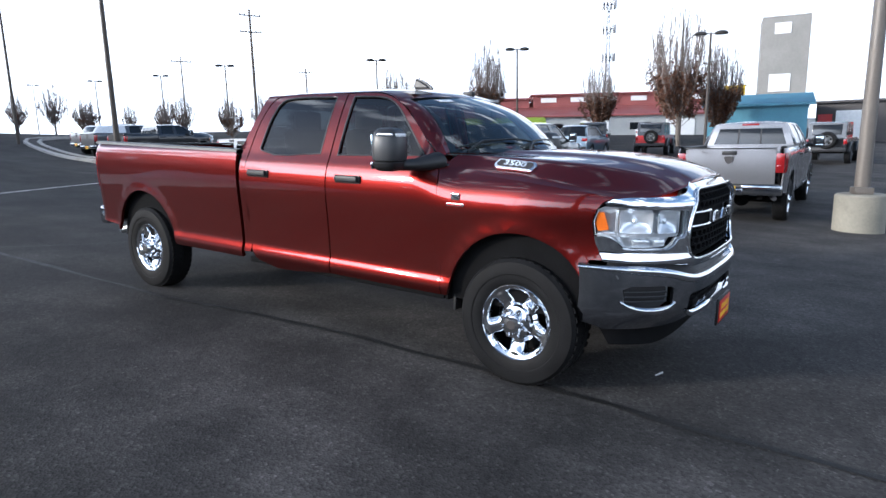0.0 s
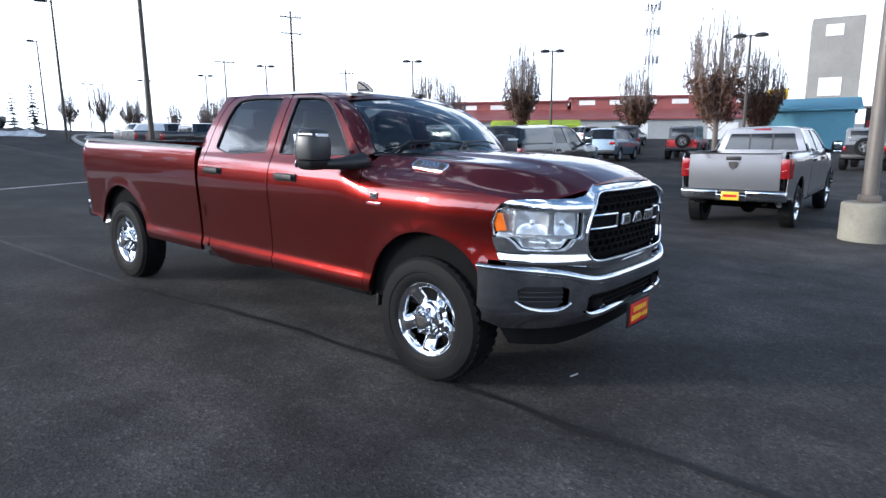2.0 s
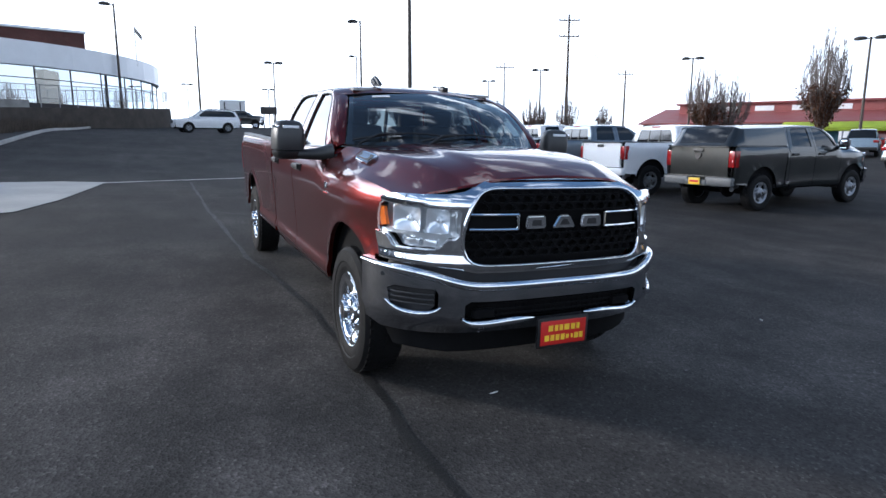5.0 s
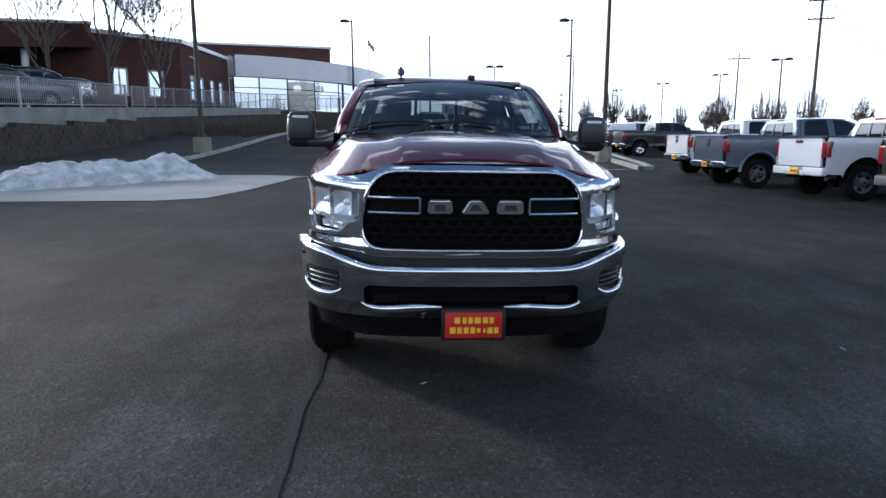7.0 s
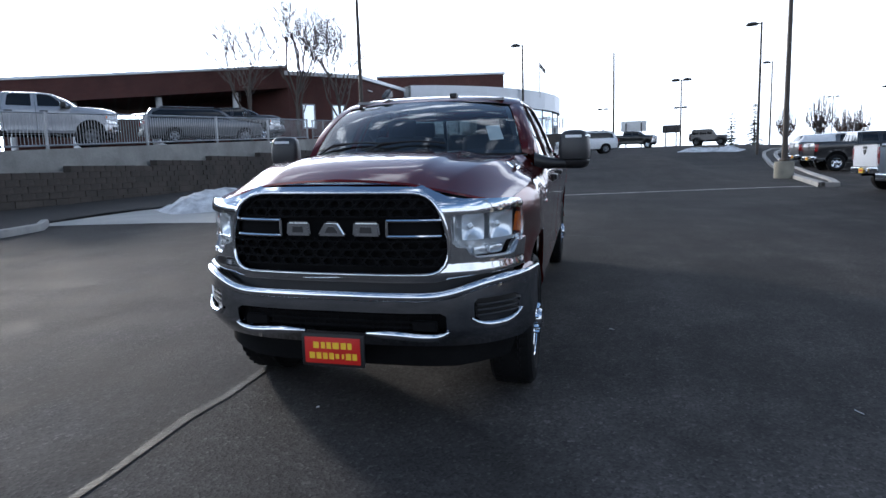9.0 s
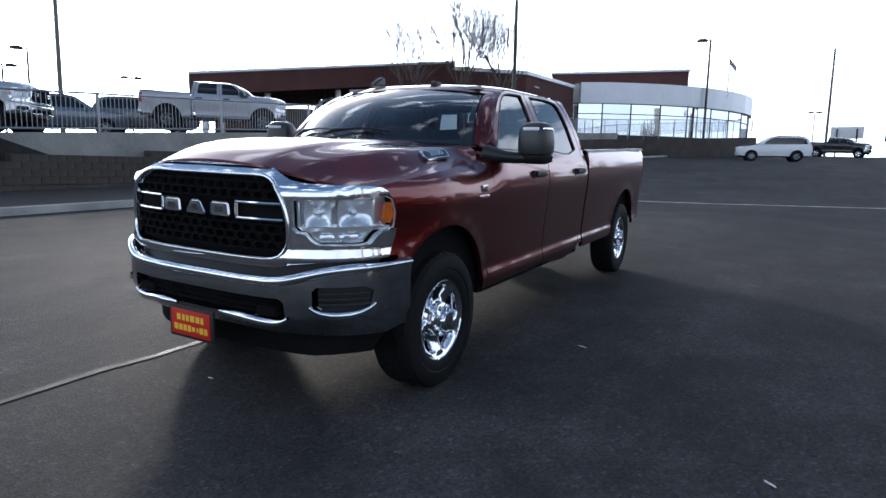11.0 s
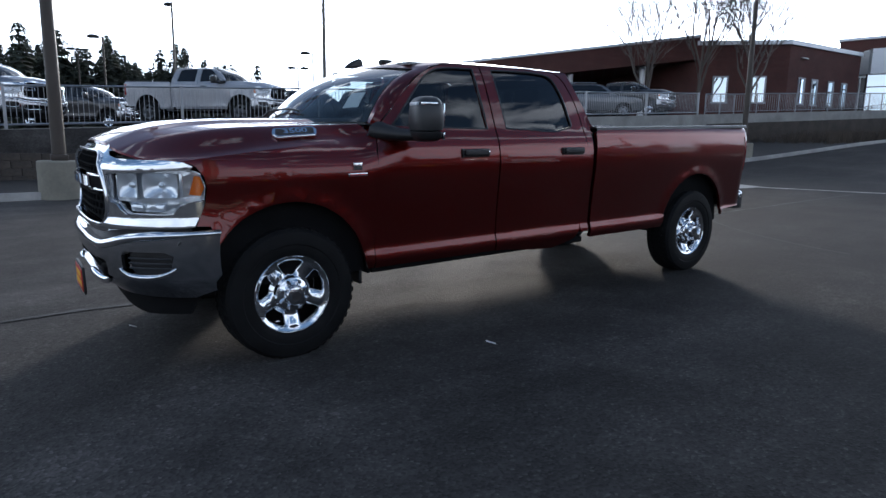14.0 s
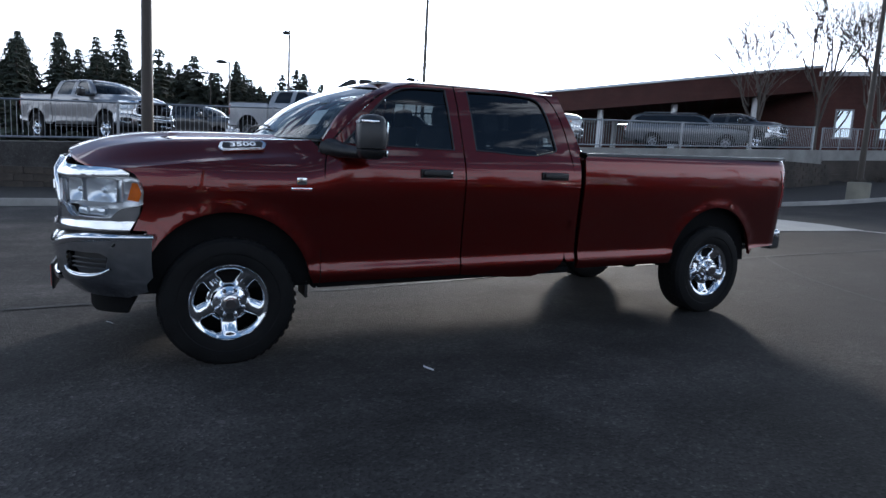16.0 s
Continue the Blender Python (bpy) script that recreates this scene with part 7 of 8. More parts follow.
lamp_pole(9.9, 0.38, 9.5, 2, 0.75, 0.0, 0.11, "pole", "dark lamp post on a concrete base by the kerb")
lamp_pole(33.3, -16.5, 12.0, 2, 0, 0.4, 0.12, "palepole", "tall thin lamp post on the upper lot", base_z=upper_z(-16.5))
lamp_pole(45.0, -10.0, 9.3, 1, 0, 0.2, 0.10, "palepole", "lamp post on the upper lot", base_z=upper_z(-10))
for x, y, zt, hd in ((54.7, -6.7, 10.0, 1), (79.0, -7.4, 11.9, 2), (34.5, 7.5, 9.2, 1), (50.5, -23.5, 9.9, 1), (60.3, -26.2, 9.7, 2), (63.6, -40.9, 10.6, 2)):
    lamp_pole(x, y, zt - upper_z(y), hd, 0, cam_turn(x, y), 0.09, "pole", "slim lamp post on the upper lot", base_z=upper_z(y), headsize=1.2)

# ---------------- vehicles ----------------


def parked(x, y, yaw, z=None):
    """The pose of a truck whose nose points along yaw (0: +y)."""
    zz = ground_z(x, y) if z is None else z
    dx, dy = -math.sin(yaw), math.cos(yaw)
    slope = (ground_z(x - dx * 3, y - dy * 3) - zz) / 3
    return Matrix.Translation((x, y, zz)) @ Matrix.Rotation(yaw, 4, "Z") @ Matrix.Rotation(-slope, 4, "X")


WEST = radians(90)
ROW = "pickups parked in the row"
build_truck("pickup_truck", M["silver"], parked(-13.35, -0.55, WEST), "silver crew-cab pickup with chrome bumper, parked tail out", ra=-3.79, group=ROW)
build_truck("pickup_truck", M["army"], parked(-13.9, -6.95, radians(93)), "dark green midsize pickup with a matching bed topper", ra=-3.55, topper=M["army"], group=ROW, rear_bumper="greyplastic", wheels="galv")
build_truck("pickup_truck", M["white"], parked(-14.0, -10.2, WEST), "white crew-cab pickup with black wheels, parked tail out", ra=-3.65, group=ROW, rear_bumper=M["white"], wheels="greyplastic", emblem=False)
build_truck("pickup_truck", M["bluegrey"], parked(-13.45, -13.3, WEST), "lifted blue-grey pickup with wide fender flares", ra=-3.79, group=ROW, wheels="greyplastic", flares=M["bluegrey"])
build_truck("pickup_truck", M["white"], parked(-14.3, -17.5, WEST), "white pickup with a chrome rear bumper, parked tail out", ra=-3.65, group=ROW)
build_truck("pickup_truck", M["black"], parked(-17.2, -31.7, WEST), "charcoal crew-cab pickup with bright wheels", ra=-3.6, group=ROW)
build_truck("pickup_truck", M["grey"], parked(-17.9, -36.4, WEST), "grey pickup with a white bed topper behind the island", ra=-3.6, group=ROW, topper=M["white"])
build_truck("pickup_truck", M["silver"], parked(-19.0, -40.2, WEST), "silver pickup at the end of the row", ra=-3.6, group=ROW)

UPPER = "trucks on the upper lot"


def upper(x, y, yaw):
    return Matrix.Translation((x, y, upper_z(y))) @ Matrix.Rotation(yaw, 4, "Z")


build_truck("pickup_truck", M["silver"], upper(17.0, 0.7, radians(126)), "silver pickup parked nose to the fence", ra=-3.6, group=UPPER)
build_truck("pickup_truck", M["pale"], upper(17.2, -6.2, radians(129)), "lifted pickup, pale paint greyed for shade, parked behind the fence", ra=-3.7, group=UPPER, wheels="greyplastic")
build_truck("pickup_truck", M["pale"], upper(16.9, -15.75, radians(138)), "pickup, pale paint greyed for shade, with dark windows behind the fence", ra=-3.6, group=UPPER, wheels="greyplastic")
build_truck("pickup_truck", M["black"], upper(16.9, -29.0, radians(105)), "black pickup with bright wheels behind the fence", ra=-3.6, group=UPPER)
build_truck("pickup_truck", M["black"], upper(27.0, -3.4, radians(140)), "black pickup on the upper lot", ra=-3.6, group=UPPER)
build_truck("pickup_truck", M["silver"], upper(17.4, 8.2, radians(128)), "grey pickup parked nose to the fence", ra=-3.6, group=UPPER)


def build_suv(name, paint, m, label, length=4.8, category="suv", group="", rack=True):
    """A rounded five-door car, nose to +y."""
    root = empty(name, m, label, category, group)
    w, L = 0.95, length
    f, r = L * 0.5, -L * 0.5
    def half(z):
        return smooth_interp(z, [0.3, 0.6, 0.85, 1.02, 1.12, 1.4, 1.62, 1.72], [0.86, 0.93, 0.95, 0.93, 0.88, 0.78, 0.70, 0.62])
    wb = L * 0.60
    fa, ra_ = f - 0.92, f - 0.92 - wb
    for s in (1, -1):
        surf = lambda off: (lambda y, z: (s * (half(z) + off - 0.10 * ss((abs(y) - L * 0.40) / (L * 0.12))), y, z))
        out = lambda y, z: (s, 0, 0.1)
        low = [(r + 0.02, 0.42)] + [(ra_ - 0.42, 0.36)] + arc(ra_, 0.36, 0.42, 180, 0, 12) + arc(fa, 0.36, 0.42, 180, 0, 12) + [(f - 0.06, 0.40), (f, 0.70), (f - 0.05, 0.95), (f - 1.25, 1.10), (r + 0.06, 1.13), (r, 0.8)]
        sheet("body_side", [low], surf(0), out, paint, root, 0.25, 0.03)
        gh = [(f - 1.25, 1.10), (f - 1.95, 1.60), (f - 2.35, 1.70), (r + 0.75, 1.70), (r + 0.30, 1.58), (r + 0.06, 1.13)]
        gw = [(f - 1.55, 1.16), (f - 2.08, 1.56), (f - 2.40, 1.62), (r + 0.75, 1.61), (r + 0.45, 1.50), (r + 0.30, 1.18)]
        sheet("body_upper", [gh, gw], surf(0), out, paint, root, 0.25, 0.03)
        sheet("side_window", [gw], surf(-0.01), out, M["darkglass"], root, 0.3, 0.003, "dark side window")
        box("door_mirror", (s * 1.0, f - 1.65, 1.15), (0.20, 0.12, 0.15), paint, root, 0.04)
        for y in (fa, ra_):
            wm = Matrix.Translation((s * 0.80, y, 0.36)) @ Matrix.Scale(0.88, 4) @ (Matrix.Identity(4) if s > 0 else Matrix.Rotation(math.pi, 4, "Z"))
            wheel(root, wm, "wheel", "galv", 5)
        box("head_lamp", (s * 0.66, f - 0.10, 0.86), (0.36, 0.12, 0.13), M["lens_white"], root, 0.03)
        box("tail_lamp", (s * 0.74, r + 0.0, 0.98), (0.30, 0.10, 0.16), M["redlens"], root, 0.03)
        box("arch_liner", (s * 0.62, (fa + ra_) / 2, 0.55), (0.4, L - 0.5, 0.5), M["dark"], root)
    n = 9
    rows = []
    line = [(f + 0.0, 0.42), (f + 0.02, 0.70), (f - 0.05, 0.95), (f - 0.35, 1.04), (f - 1.25, 1.12)]
    for y, z in line:
        hw = half(z) - 0.10 * ss((abs(y) - L * 0.40) / (L * 0.12))
        rows.append([(hw * (2 * i / n - 1), y + 0.10 * (1 - (2 * i / n - 1) ** 2), z + 0.02 * (1 - (2 * i / n - 1) ** 2)) for i in range(n + 1)])
    loft("nose", rows, paint, root)
    def strip(nm, a, b, mat, za=0.0):
        rr = []
        for y, z in (a, b):
            hw = half(z) - 0.03
            rr.append([(hw * (2 * i / n - 1), y + 0.06 * (1 - (2 * i / n - 1) ** 2) * (1 if y > 0 else -1), z + 0.03 * (1 - (2 * i / n - 1) ** 2)) for i in range(n + 1)])
        loft(nm, rr, mat, root)
    strip("windscreen", (f - 1.25, 1.12), (f - 2.02, 1.66), M["darkglass"])
    rr = []
    for y, z in ((f - 2.0, 1.66), (f - 2.4, 1.73), (r + 0.75, 1.73), (r + 0.40, 1.66)):
        rr.append([(0.68 * (2 * i / n - 1), y, z + 0.03 * (1 - (2 * i / n - 1) ** 2)) for i in range(n + 1)])
    loft("roof", rr, paint, root)
    strip("rear_window", (r + 0.42, 1.66), (r + 0.08, 1.15), M["darkglass"])
    strip("tail_door", (r + 0.07, 1.15), (r - 0.02, 0.45), paint)
    box("grille", (0, f + 0.10, 0.78), (0.9, 0.06, 0.22), M["plastic"], root, 0.02)
    box("rear_bumper", (0, r - 0.02, 0.52), (1.7, 0.14, 0.2), M["plastic"], root, 0.04)
    if rack:
        for s in (1, -1):
            bm = bmesh.new()
            add_tube(bm, [(s * 0.62, f - 2.3, 1.76), (s * 0.62, r + 0.8, 1.76)], 0.022, 6)
            part("roof_rail", bm, M["galv"], root)
    return root


def car_pose(x, y, yaw, up=False):
    z = upper_z(y) if up else ground_z(x, y)
    return Matrix.Translation((x, y, z)) @ Matrix.Rotation(yaw, 4, "Z")


build_suv("suv", M["white"], car_pose(-1.3, -46.5, radians(-80)), "white suv with dark roof rails parked on the drive", 4.7)
build_suv("suv", M["grey"], car_pose(17.7, -24.0, radians(136), True), "dark grey suv with a price tag behind the fence", 5.6, "suv", UPPER)
for i, (x, y, c, lab) in enumerate(((-51.0, -24.0, "grey", "dark grey car by the warehouse"), (-52.0, -20.5, "black", "black car by the warehouse"), (-53.5, -16.0, "white", "white car by the warehouse"), (-40.0, -21.5, "lightblue", "pale blue car across the lot"), (-38.5, -25.0, "black", "black car across the lot"), (-40.5, -28.0, "white", "white car across the lot"))):
    build_suv("car", M[c], car_pose(x, y, radians(80 + 13 * i % 40)), lab, 4.6, "car", "cars across the lot", False)


def market_tent():
    """A lime canopy with turquoise and red sides."""
    root = empty("market_tent", Matrix.Translation((-53.0, -31.3, ground_z(-53.0, -31.3))) @ Matrix.Rotation(math.atan2(7.8, -4.8), 4, "Z"), "lime-green canopy tent with turquoise and red sides", "tent")
    bm = bmesh.new()
    add_prism(bm, [(-1.8, 1.55), (-1.8, 1.75), (-0.9, 2.35), (0.9, 2.35), (1.8, 1.75), (1.8, 1.55)], "x", -4.6, 4.6)
    bmesh.ops.bevel(bm, geom=bm.edges[:], offset=0.1, segments=2, affect="EDGES")
    part("canopy", bm, M["lime"], root, "lime-green fabric canopy")
    box("side_panel", (-2.3, 0.6, 0.8), (4.2, 1.6, 1.5), M["bluewall"], root, 0.05, "turquoise side panel")
    box("side_panel", (2.6, 0.6, 0.8), (3.4, 1.6, 1.5), M["jeepred"], root, 0.05, "red side panel")
    for x in (-4.4, 0.1, 4.4):
        for y in (-1.6, 1.6):
            box("post", (x, y, 0.8), (0.08, 0.08, 1.7), M["galv"], root)


market_tent()

bm = bmesh.new()
add_tube(bm, [(3.4, -62.0, 8.8), (3.4, -62.0, 12.0)], 0.05, 8)
flag = part("flag_pole", bm, M["galv"])
tagged(flag, "thin steel flagpole on the showroom roof", "flagpole")
bm = bmesh.new()
cloth = [[bm.verts.new((3.35 - 0.08 * i, -62.0 + 0.06 * math.sin(i * 1.3) - 0.04 * i, 11.9 - 0.10 * i - 0.5 * j)) for i in range(8)] for j in range(2)]
for i in range(7):
    bm.faces.new((cloth[0][i], cloth[0][i + 1], cloth[1][i + 1], cloth[1][i]))
bmesh.ops.solidify(bm, geom=bm.faces[:], thickness=0.01)
part("flag", bm, M["grey_ink"], flag, "small faded flag")

build_suv("suv", M["lightblue"], car_pose(-29.0, -12.0, radians(95)), "light blue car parked beyond the row", 4.4, "car", "cars across the lot", False)


def build_jeep(paint, m, label, top="black", group="off-road cars"):
    """A boxy off-road car with a spare wheel on its back, nose to +y."""
    root = empty("off_road_car", m, label, "car", group)
    def slabx(nm, loop, x0, x1, mat):
        bm = bmesh.new()
        add_prism(bm, loop, "x", x0, x1)
        bmesh.ops.bevel(bm, geom=bm.edges[:], offset=0.03, segments=2, affect="EDGES")
        return part(nm, bm, mat, root, "", 40)
    slabx("body", [(-2.0, 0.62), (-2.02, 1.12), (0.55, 1.16), (1.85, 1.14), (1.9, 0.95), (1.85, 0.62)], -0.80, 0.80, paint)
    slabx("hard_top", [(-1.98, 1.12), (-1.85, 1.82), (-1.70, 1.86), (0.20, 1.86), (0.30, 1.80), (0.62, 1.16)], -0.74, 0.74, M[top])
    for s in (1, -1):
        for a, b in ((-1.82, -1.15), (-1.05, -0.30), (-0.22, 0.25)):
            box("side_window", (s * 0.735, (a + b) / 2, 1.50), (0.03, b - a, 0.46), M["darkglass"], root, 0.01)
        for y in (-1.35, 1.20):
            wm = Matrix.Translation((s * 0.82, y, 0.41)) @ (Matrix.Identity(4) if s > 0 else Matrix.Rotation(math.pi, 4, "Z"))
            wheel(root, wm, "wheel", "greyplastic", 5)
            bm = bmesh.new()
            add_tube(bm, [(s * 0.88, y + 0.55 * math.cos(radians(a)), 0.45 + 0.55 * math.sin(radians(a)) * 0.85) for a in range(10, 171, 16)], 0.07, 6)
            part("fender_flare", bm, M["plastic"], root)
        box("tail_lamp", (s * 0.74, -2.04, 0.98), (0.14, 0.06, 0.22), M["redlens"], root, 0.015)
    box("rear_window", (0, -1.93, 1.52), (1.15, 0.03, 0.45), M["darkglass"], root, 0.01, "", Euler((radians(-11), 0, 0)))
    box("windscreen", (0, 0.46, 1.50), (1.30, 0.03, 0.60), M["darkglass"], root, 0.01, "", Euler((radians(30), 0, 0)))
    box("rear_bumper", (0, -2.10, 0.62), (1.60, 0.16, 0.18), M["plastic"], root, 0.03)
    box("front_bumper", (0, 1.98, 0.62), (1.60, 0.16, 0.18), M["plastic"], root, 0.03)
    bm = bmesh.new()
    add_box(bm, (0, 0, 0.55), (1.3, 3.4, 0.2))
    part("underbody", bm, M["dark"], root)
    wheel(root, Matrix.Translation((0.05, -2.16, 1.05)) @ Matrix.Rotation(radians(-90), 4, "Z") @ Matrix.Scale(0.92, 4), "spare_wheel", "greyplastic", 5)
    return root


J = "off-road cars across the lot"
build_suv("suv", M["bluegrey"], car_pose(25.5, -12.6, radians(150), True), "dark blue car on the upper lot behind the fence", 4.5, "car", UPPER, False)
build_suv("suv", M["grey"], car_pose(25.0, -16.0, radians(140), True), "dark grey car on the upper lot behind the fence", 4.6, "car", UPPER, False)
build_jeep(M["black"], car_pose(-30.5, -0.1, radians(86)), "black off-road car with a spare wheel on its back", "black", J)
build_jeep(M["jeepred"], car_pose(-33.5, -9.3, radians(98)), "red off-road car with a black top and rear spare wheel", "black", J)
build_jeep(M["grey"], car_pose(-36.5, -14.6, radians(120)), "grey off-road car with a rear spare wheel", "black", J)
build_jeep(M["purple"], car_pose(-30.0, 6.0, radians(90)), "purple off-road car parked beyond the lamp post", "black", J)
build_jeep(M["black"], car_pose(-15.3, -72.5, radians(70)), "dark off-road car at the crest of the drive", "black", J)
build_truck("pickup_truck", M["army"], parked(-8.2, -70.0, radians(80)), "dark pickup at the crest of the drive", ra=-3.6)

# ---------------- trees ----------------


def add_twig(bm, a, b, r):
    d = b - a
    n = d.orthogonal().normalized() * r
    k = d.cross(n).normalized() * r
    vs = [bm.verts.new(a + n), bm.verts.new(a - n * 0.5 + k * 0.87), bm.verts.new(a - n * 0.5 - k * 0.87), bm.verts.new(b)]
    bm.faces.new((vs[0], vs[1], vs[3]))
    bm.faces.new((vs[1], vs[2], vs[3]))
    bm.faces.new((vs[2], vs[0], vs[3]))


def add_leaf(bm, p, s, rng):
    a = Vector((rng.uniform(-1, 1), rng.uniform(-1, 1), rng.uniform(-1, 1))).normalized() * s
    b = a.orthogonal().normalized() * s * 0.6
    vs = [bm.verts.new(p - a), bm.verts.new(p + b), bm.verts.new(p + a), bm.verts.new(p - b)]
    bm.faces.new(vs)


def upright_tree(x, y, high, wide, seed, leaves=1.0, bare=0.0, z0=None, label="upright tree with rusty leaves below and bare twigs above", lo=0.10):
    """A fastigiate tree: many steep limbs, a bare top and rusty leaves lower down."""
    rng = random.Random(seed)
    root = empty("tree", Matrix.Translation((x, y, ground_z(x, y) if z0 is None else z0)), label, "tree", "trees along the street")
    bm = bmesh.new()
    add_tube(bm, [(0, 0, -0.1), (0.03, 0, high * 0.25), (0, 0.05, high * 0.6), (0, 0, high * 0.9)], [0.02 * high, 0.016 * high, 0.009 * high, 0.003 * high], 8)
    part("trunk", bm, M["bark"], root)
    tw, lf = bmesh.new(), bmesh.new()
    scale = high / 9
    for k in range(64):
        h0 = high * rng.uniform(lo, 0.34)
        az = rng.uniform(0, 2 * math.pi)
        reach = wide * math.sqrt(rng.uniform(0.02, 1.0))
        end = high * (rng.uniform(0.78, 1.0) - 0.34 * (reach / wide) ** 2)
        pts = [Vector((0, 0, h0))]
        for i in range(1, 6):
            t = i / 5
            rr = reach * (1 - (1 - t) ** 2.4) * (1 - 0.12 * t)
            pts.append(Vector((rr * math.cos(az), rr * math.sin(az), h0 + (end - h0) * t)) + Vector((rng.uniform(-1, 1), rng.uniform(-1, 1), 0)) * 0.12 * scale)
        for p, q in zip(pts, pts[1:]):
            add_twig(tw, p, q + (q - p) * 0.25, 0.030 * scale)
        for i in range(34):
            t = rng.uniform(0.08, 1)
            j = min(4, int(t * 5))
            b = pts[j].lerp(pts[j + 1], t * 5 - j)
            tip = b + Vector((rng.uniform(-0.32, 0.32), rng.uniform(-0.32, 0.32), rng.uniform(0.35, 1.15))) * scale
            add_twig(tw, b, tip, 0.018 * scale)
            dens = leaves * (1 - ss((b.z / high - 0.28) / 0.24))
            if rng.random() < dens:
                for _ in range(10):
                    add_leaf(lf, b.lerp(tip, rng.random()) + Vector((rng.uniform(-1, 1), rng.uniform(-1, 1), rng.uniform(-1, 1))) * 0.22 * scale, rng.uniform(0.08, 0.15), rng)
    part("crown", tw, M["twig"], root)
    part("foliage", lf, M["rustleaf"], root)
    return root


upright_tree(-48.8, -30.4, 10.0, 2.1, 1)
upright_tree(-53.5, -20.8, 8.0, 2.0, 2)
upright_tree(-46.1, -11.3, 11.2, 3.0, 3)
upright_tree(-51.0, -9.4, 8.6, 2.1, 4)
upright_tree(-43.0, -37.5, 7.6, 1.9, 5, 0.6)
for i, (x, y, h) in enumerate(((-23.4, -73.3, 4.1), (-26.5, -72.0, 5.2), (-37.8, -77.8, 3.8), (-41.6, -75.7, 4.6), (-45.1, -67.4, 4.0), (-26.6, -65.7, 3.6), (-36.0, -67.0, 3.4), (-49.0, -58.8, 4.0), (-29.8, -70.9, 3.9), (-44.8, -36.3, 6.0), (-33.0, -58.0, 4.4), (-38.5, -52.0, 4.6), (-31.0, -47.0, 4.2))):
    upright_tree(x, y, 1.1 * h, 0.32 * h, 20 + i, 0.05, 0, None, "small bare winter tree with a few brown leaves beyond the lot", 0.05)


def bare_tree(x, y, z0, high, seed, spread=0.75):
    """A leafless tree with forking limbs."""
    rng = random.Random(seed)
    root = empty("tree", Matrix.Translation((x, y, z0)), "leafless pale-barked tree beside the brick building", "tree", "leafless trees by the building")
    bm, tw = bmesh.new(), bmesh.new()
    def grow(p, d, ln, r, level):
        q = p + d * ln
        mid = p.lerp(q, 0.5) + Vector((rng.uniform(-1, 1), rng.uniform(-1, 1), 0)) * ln * 0.07
        if level < 2:
            add_tube(bm, [p, mid, q], [r, r * 0.82, r * 0.62], 6)
        else:
            add_twig(tw, p, mid + (mid - p) * 0.15, r)
            add_twig(tw, mid, q + (q - mid) * 0.3, r * 0.75)
        if level >= 5:
            return
        for k in range((7, 5, 5, 4, 3)[level]):
            a = rng.uniform(0, 2 * math.pi)
            s = spread * rng.uniform(0.5, 1.3) * (0.62 if level == 0 else 0.92)
            nd = (d + Vector((math.cos(a) * s, math.sin(a) * s, 0.22))).normalized()
            grow(p.lerp(q, rng.uniform(0.45, 1.0)), nd, ln * (rng.uniform(0.56, 0.80) if level else rng.uniform(0.95, 1.35)), max(0.006, r * 0.54), level + 1)
    grow(Vector((0, 0, -0.2)), Vector((0, 0, 1)), high * 0.27, 0.011 * high, 0)
    part("trunk", bm, M["bark"], root)
    part("crown", tw, M["twig"], root)


bare_tree(19.4, -31.6, 3.3, 10.6, 11)
bare_tree(17.0, -33.4, 3.4, 11.8, 12)
bare_tree(14.9, -35.4, 3.4, 11.0, 13)


def conifer(x, y, z0, high, wide, seed, mat="needle", group="conifers beyond the lot", label="dark pointed spruce beyond the upper lot"):
    rng = random.Random(seed)
    root = empty("tree", Matrix.Translation((x, y, z0)), label, "tree", group)
    bm = bmesh.new()
    add_tube(bm, [(0, 0, -0.3), (0, 0, high * 0.97)], [0.018 * high, 0.004 * high], 6)
    part("trunk", bm, M["bark"], root)
    lf = bmesh.new()
    tiers = int(high * 3.2)
    for t in range(tiers):
        f = (t + rng.random() * 0.6) / tiers
        z = high * (0.05 + 0.95 * f)
        r = 1.25 * wide * (1 - f) ** 0.70 * rng.uniform(0.75, 1.12) + 0.06
        for k in range(9):
            a = 2 * math.pi * (k + rng.random()) / 9
            rr = r * rng.uniform(0.65, 1.1)
            d = Vector((math.cos(a), math.sin(a), 0))
            tip = Vector((0, 0, z - rr * 0.32)) + d * rr
            base = Vector((0, 0, z))
            w = d.cross(Vector((0, 0, 1))) * rr * 0.24
            mid = base.lerp(tip, 0.6)
            vs = [lf.verts.new(base), lf.verts.new(mid + w), lf.verts.new(tip), lf.verts.new(mid - w)]
            lf.faces.new(vs)
            for j in range(3):
                p = base.lerp(tip, rng.uniform(0.3, 1.0)) + w * rng.uniform(-1, 1)
                q = p + Vector((rng.uniform(-0.3, 0.3), rng.uniform(-0.3, 0.3), -rng.uniform(0.15, 0.5))) * (high / 10) + d * 0.12
                u = Vector((rng.uniform(-1, 1), rng.uniform(-1, 1), 0)) * 0.10 * high / 10
                lf.faces.new([lf.verts.new(p + u), lf.verts.new(q), lf.verts.new(p - u)])
    part("crown", lf, M[mat], root)
    return root


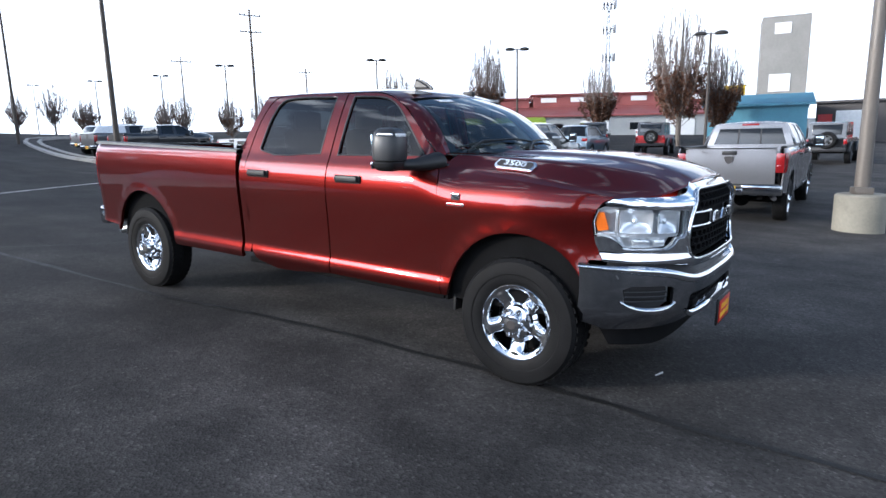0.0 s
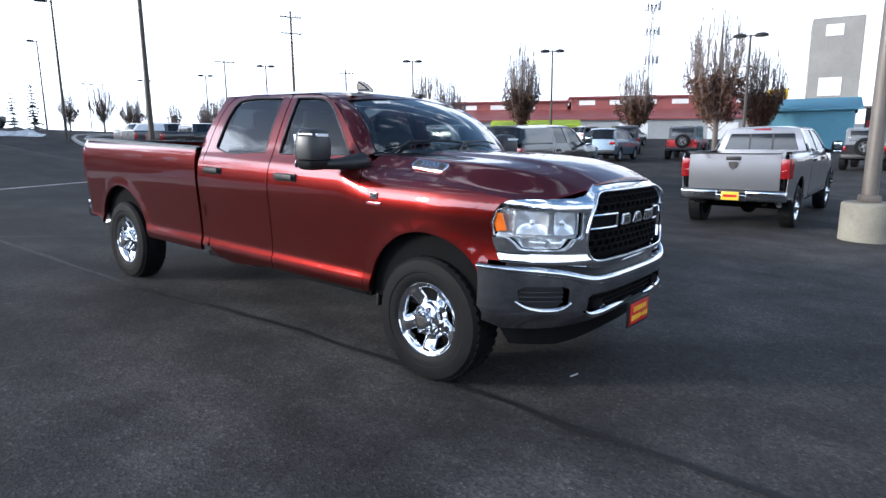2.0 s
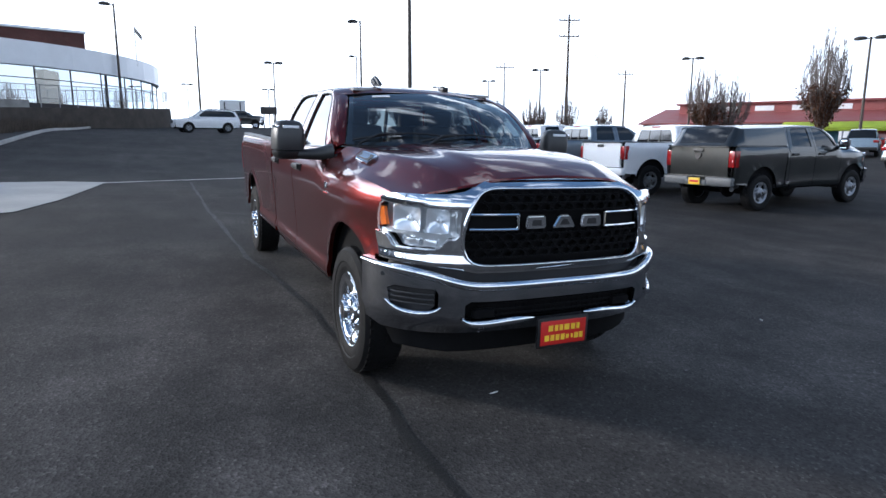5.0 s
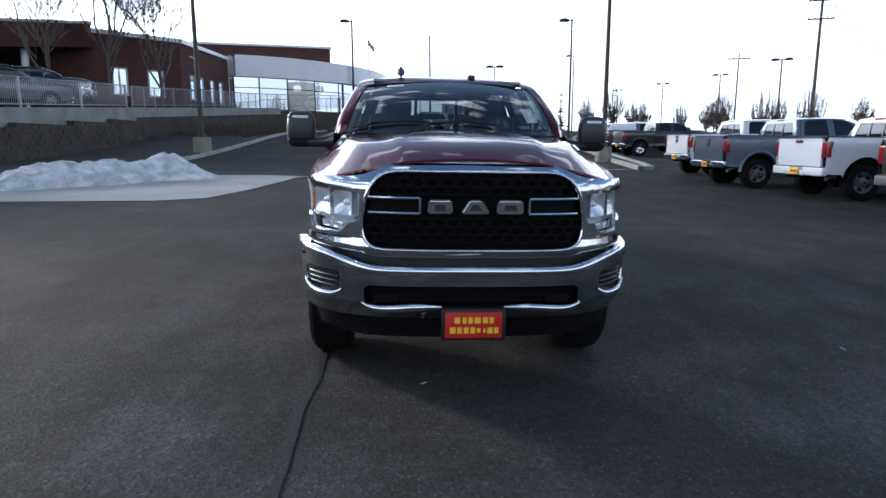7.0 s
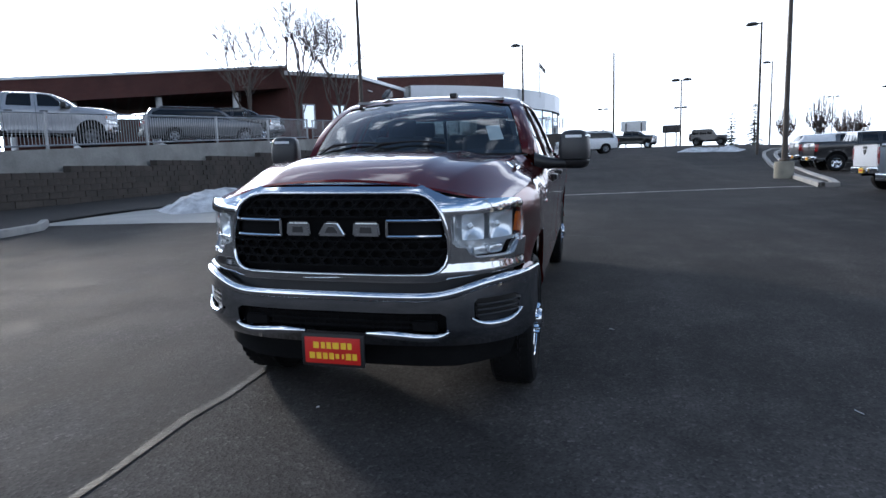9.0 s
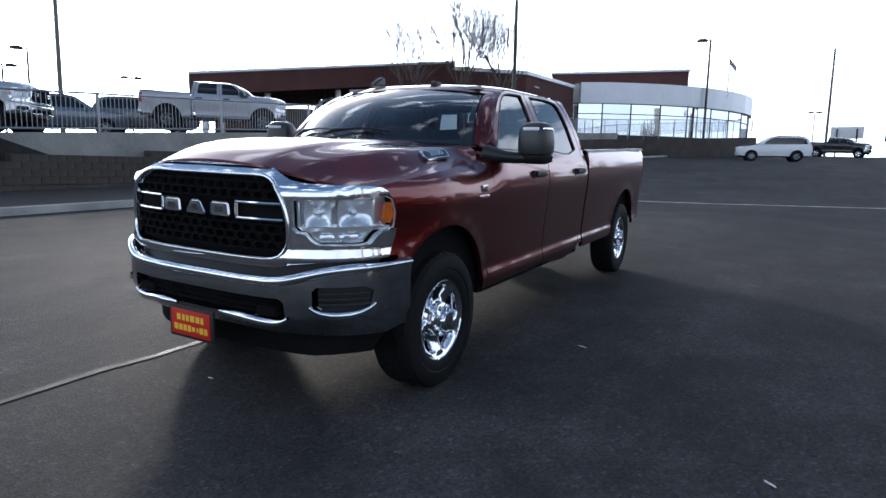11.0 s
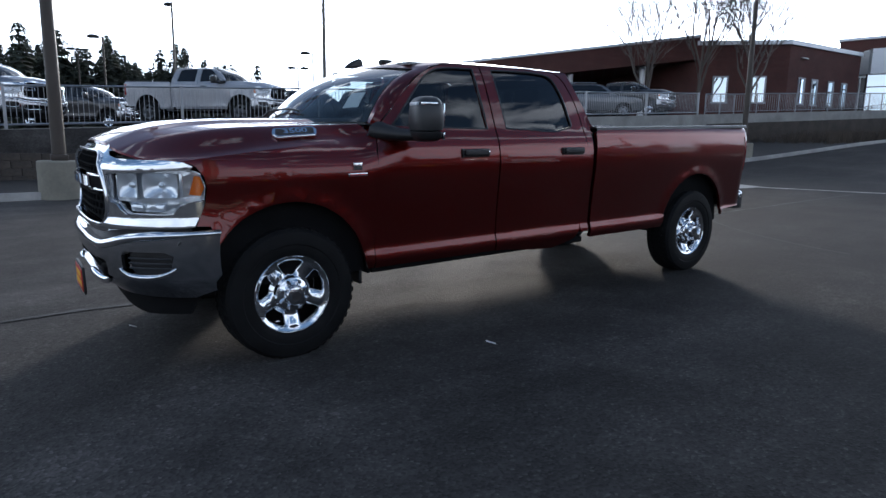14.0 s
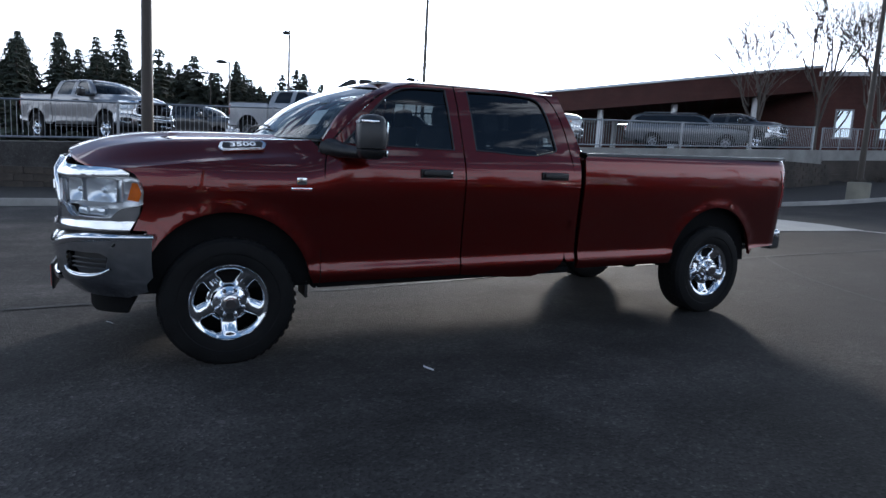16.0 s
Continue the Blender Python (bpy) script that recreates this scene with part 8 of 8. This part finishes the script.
for i, (x, y, zt, w) in enumerate(((57.0, 2.1, 12.2, 2.3), (57.0, 3.9, 11.2, 2.2), (53.0, -0.9, 10.4, 2.4), (60.8, 6.8, 11.1, 2.6), (56.0, 9.5, 10.0, 2.4), (62.0, 12.5, 10.5, 2.8))):
    z0 = upper_z(y) - 0.2
    conifer(x, y, z0, zt - z0, w, 40 + i)
rngf = random.Random(77)
k = 0
for i in range(150):
    a = i / 150
    x = 92 + rngf.uniform(-9, 9)
    y = 48 - 78 * a + rngf.uniform(-1.5, 1.5)
    top = 12.8 + 1.5 * math.sin(i * 1.7) + rngf.uniform(-2.2, 1.6) - 2.0 * ss((a - 0.55) / 0.45)
    conifer(x, y, 1.0, top, rngf.uniform(3.2, 4.8), 100 + i, "needle_hazed", "far belt of pines", "far dark pine in the tree belt")
conifer(-16.8, -68.9, ground_z(-16.8, -68.9), 3.6, 0.9, 300, "needle", "conifers beyond the lot", "small dark spruce at the crest")
conifer(-20.8, -76.0, ground_z(-20.8, -76.0), 5.0, 1.0, 301, "needle", "conifers beyond the lot", "small dark spruce at the crest")


def scrub():
    """Bare bushes on the bank below the showroom."""
    rng = random.Random(31)
    bm = bmesh.new()
    for i in range(900):
        y = rng.uniform(-58, -33)
        x = 9.2 + rng.random() * 5.0 - 0.12 * (-33 - y)
        z = ground_z(x, y)
        for j in range(7):
            a = Vector((x + rng.uniform(-0.2, 0.2), y + rng.uniform(-0.2, 0.2), z))
            add_twig(bm, a, a + Vector((rng.uniform(-0.3, 0.3), rng.uniform(-0.3, 0.3), rng.uniform(0.25, 0.7))), 0.018)
    ob = part("scrub", bm, M["bush"])
    tagged(ob, "low bare brown bushes on the bank", "bushes", "", "stuff")


scrub()


def skyline():
    """Low far ridge of woods round the horizon."""
    rng = random.Random(5)
    verts, faces = [], []
    n = 360
    for i in range(n):
        a = 2 * math.pi * i / n
        r = 420
        h = 7 + 5 * noise.noise(Vector((math.cos(a) * 4, math.sin(a) * 4, 0))) + rng.uniform(-0.8, 0.8)
        for z in (-6, h):
            verts.append((r * math.cos(a), r * math.sin(a), z))
    for i in range(n):
        j = (i + 1) % n
        faces.append((2 * i, 2 * j, 2 * j + 1, 2 * i + 1))
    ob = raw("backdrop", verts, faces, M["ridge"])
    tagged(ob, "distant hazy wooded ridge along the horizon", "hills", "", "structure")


# pale blue-grey woods, distance haze put into the base colour
M["ridge"] = plain("hazed_ridge", (0.16, 0.18, 0.20), 0.95, 0.0, 0.2, 0.02)
skyline()

block_wall()


# ---------------- small things on the ground and overhead ----------------
def wire(a, b, sag, label):
    bm = bmesh.new()
    n = 10
    add_tube(bm, [Vector(a).lerp(Vector(b), k / n) - Vector((0, 0, sag * 4 * (k / n) * (1 - k / n))) for k in range(n + 1)], 0.022, 4)
    tagged(part("wire", bm, M["trimdark"]), label, "cable", "overhead wires")


for off in (-0.9, 0.0, 0.9):
    wire((-45.1 + off, -61.4, 16.3), (-69.8 + off, -79.2, 12.8), 0.8, "thin black overhead wire between wooden poles")


def litter(x, y, size, turn):
    """A scrap of pale paper."""
    bm = bmesh.new()
    add_box(bm, (0, 0, 0), (size, size * 0.35, 0.006), 0.002)
    for v in bm.verts:
        v.co.z += 0.012 * math.sin(v.co.x / size * 3)
    bmesh.ops.transform(bm, matrix=Matrix.Translation((x, y, ground_z(x, y) + 0.012)) @ Matrix.Rotation(turn, 4, "Z"), verts=bm.verts[:])
    tagged(part("paper_scrap", bm, M["white_trim"]), "small scrap of white paper on the asphalt", "litter", "scraps on the asphalt")


for x, y, sz, tn in ((-2.76, 0.23, 0.05, 0.4), (-1.49, -1.16, 0.07, 1.2), (0.25, 0.73, 0.05, 2.1)):
    litter(x, y, sz, tn)
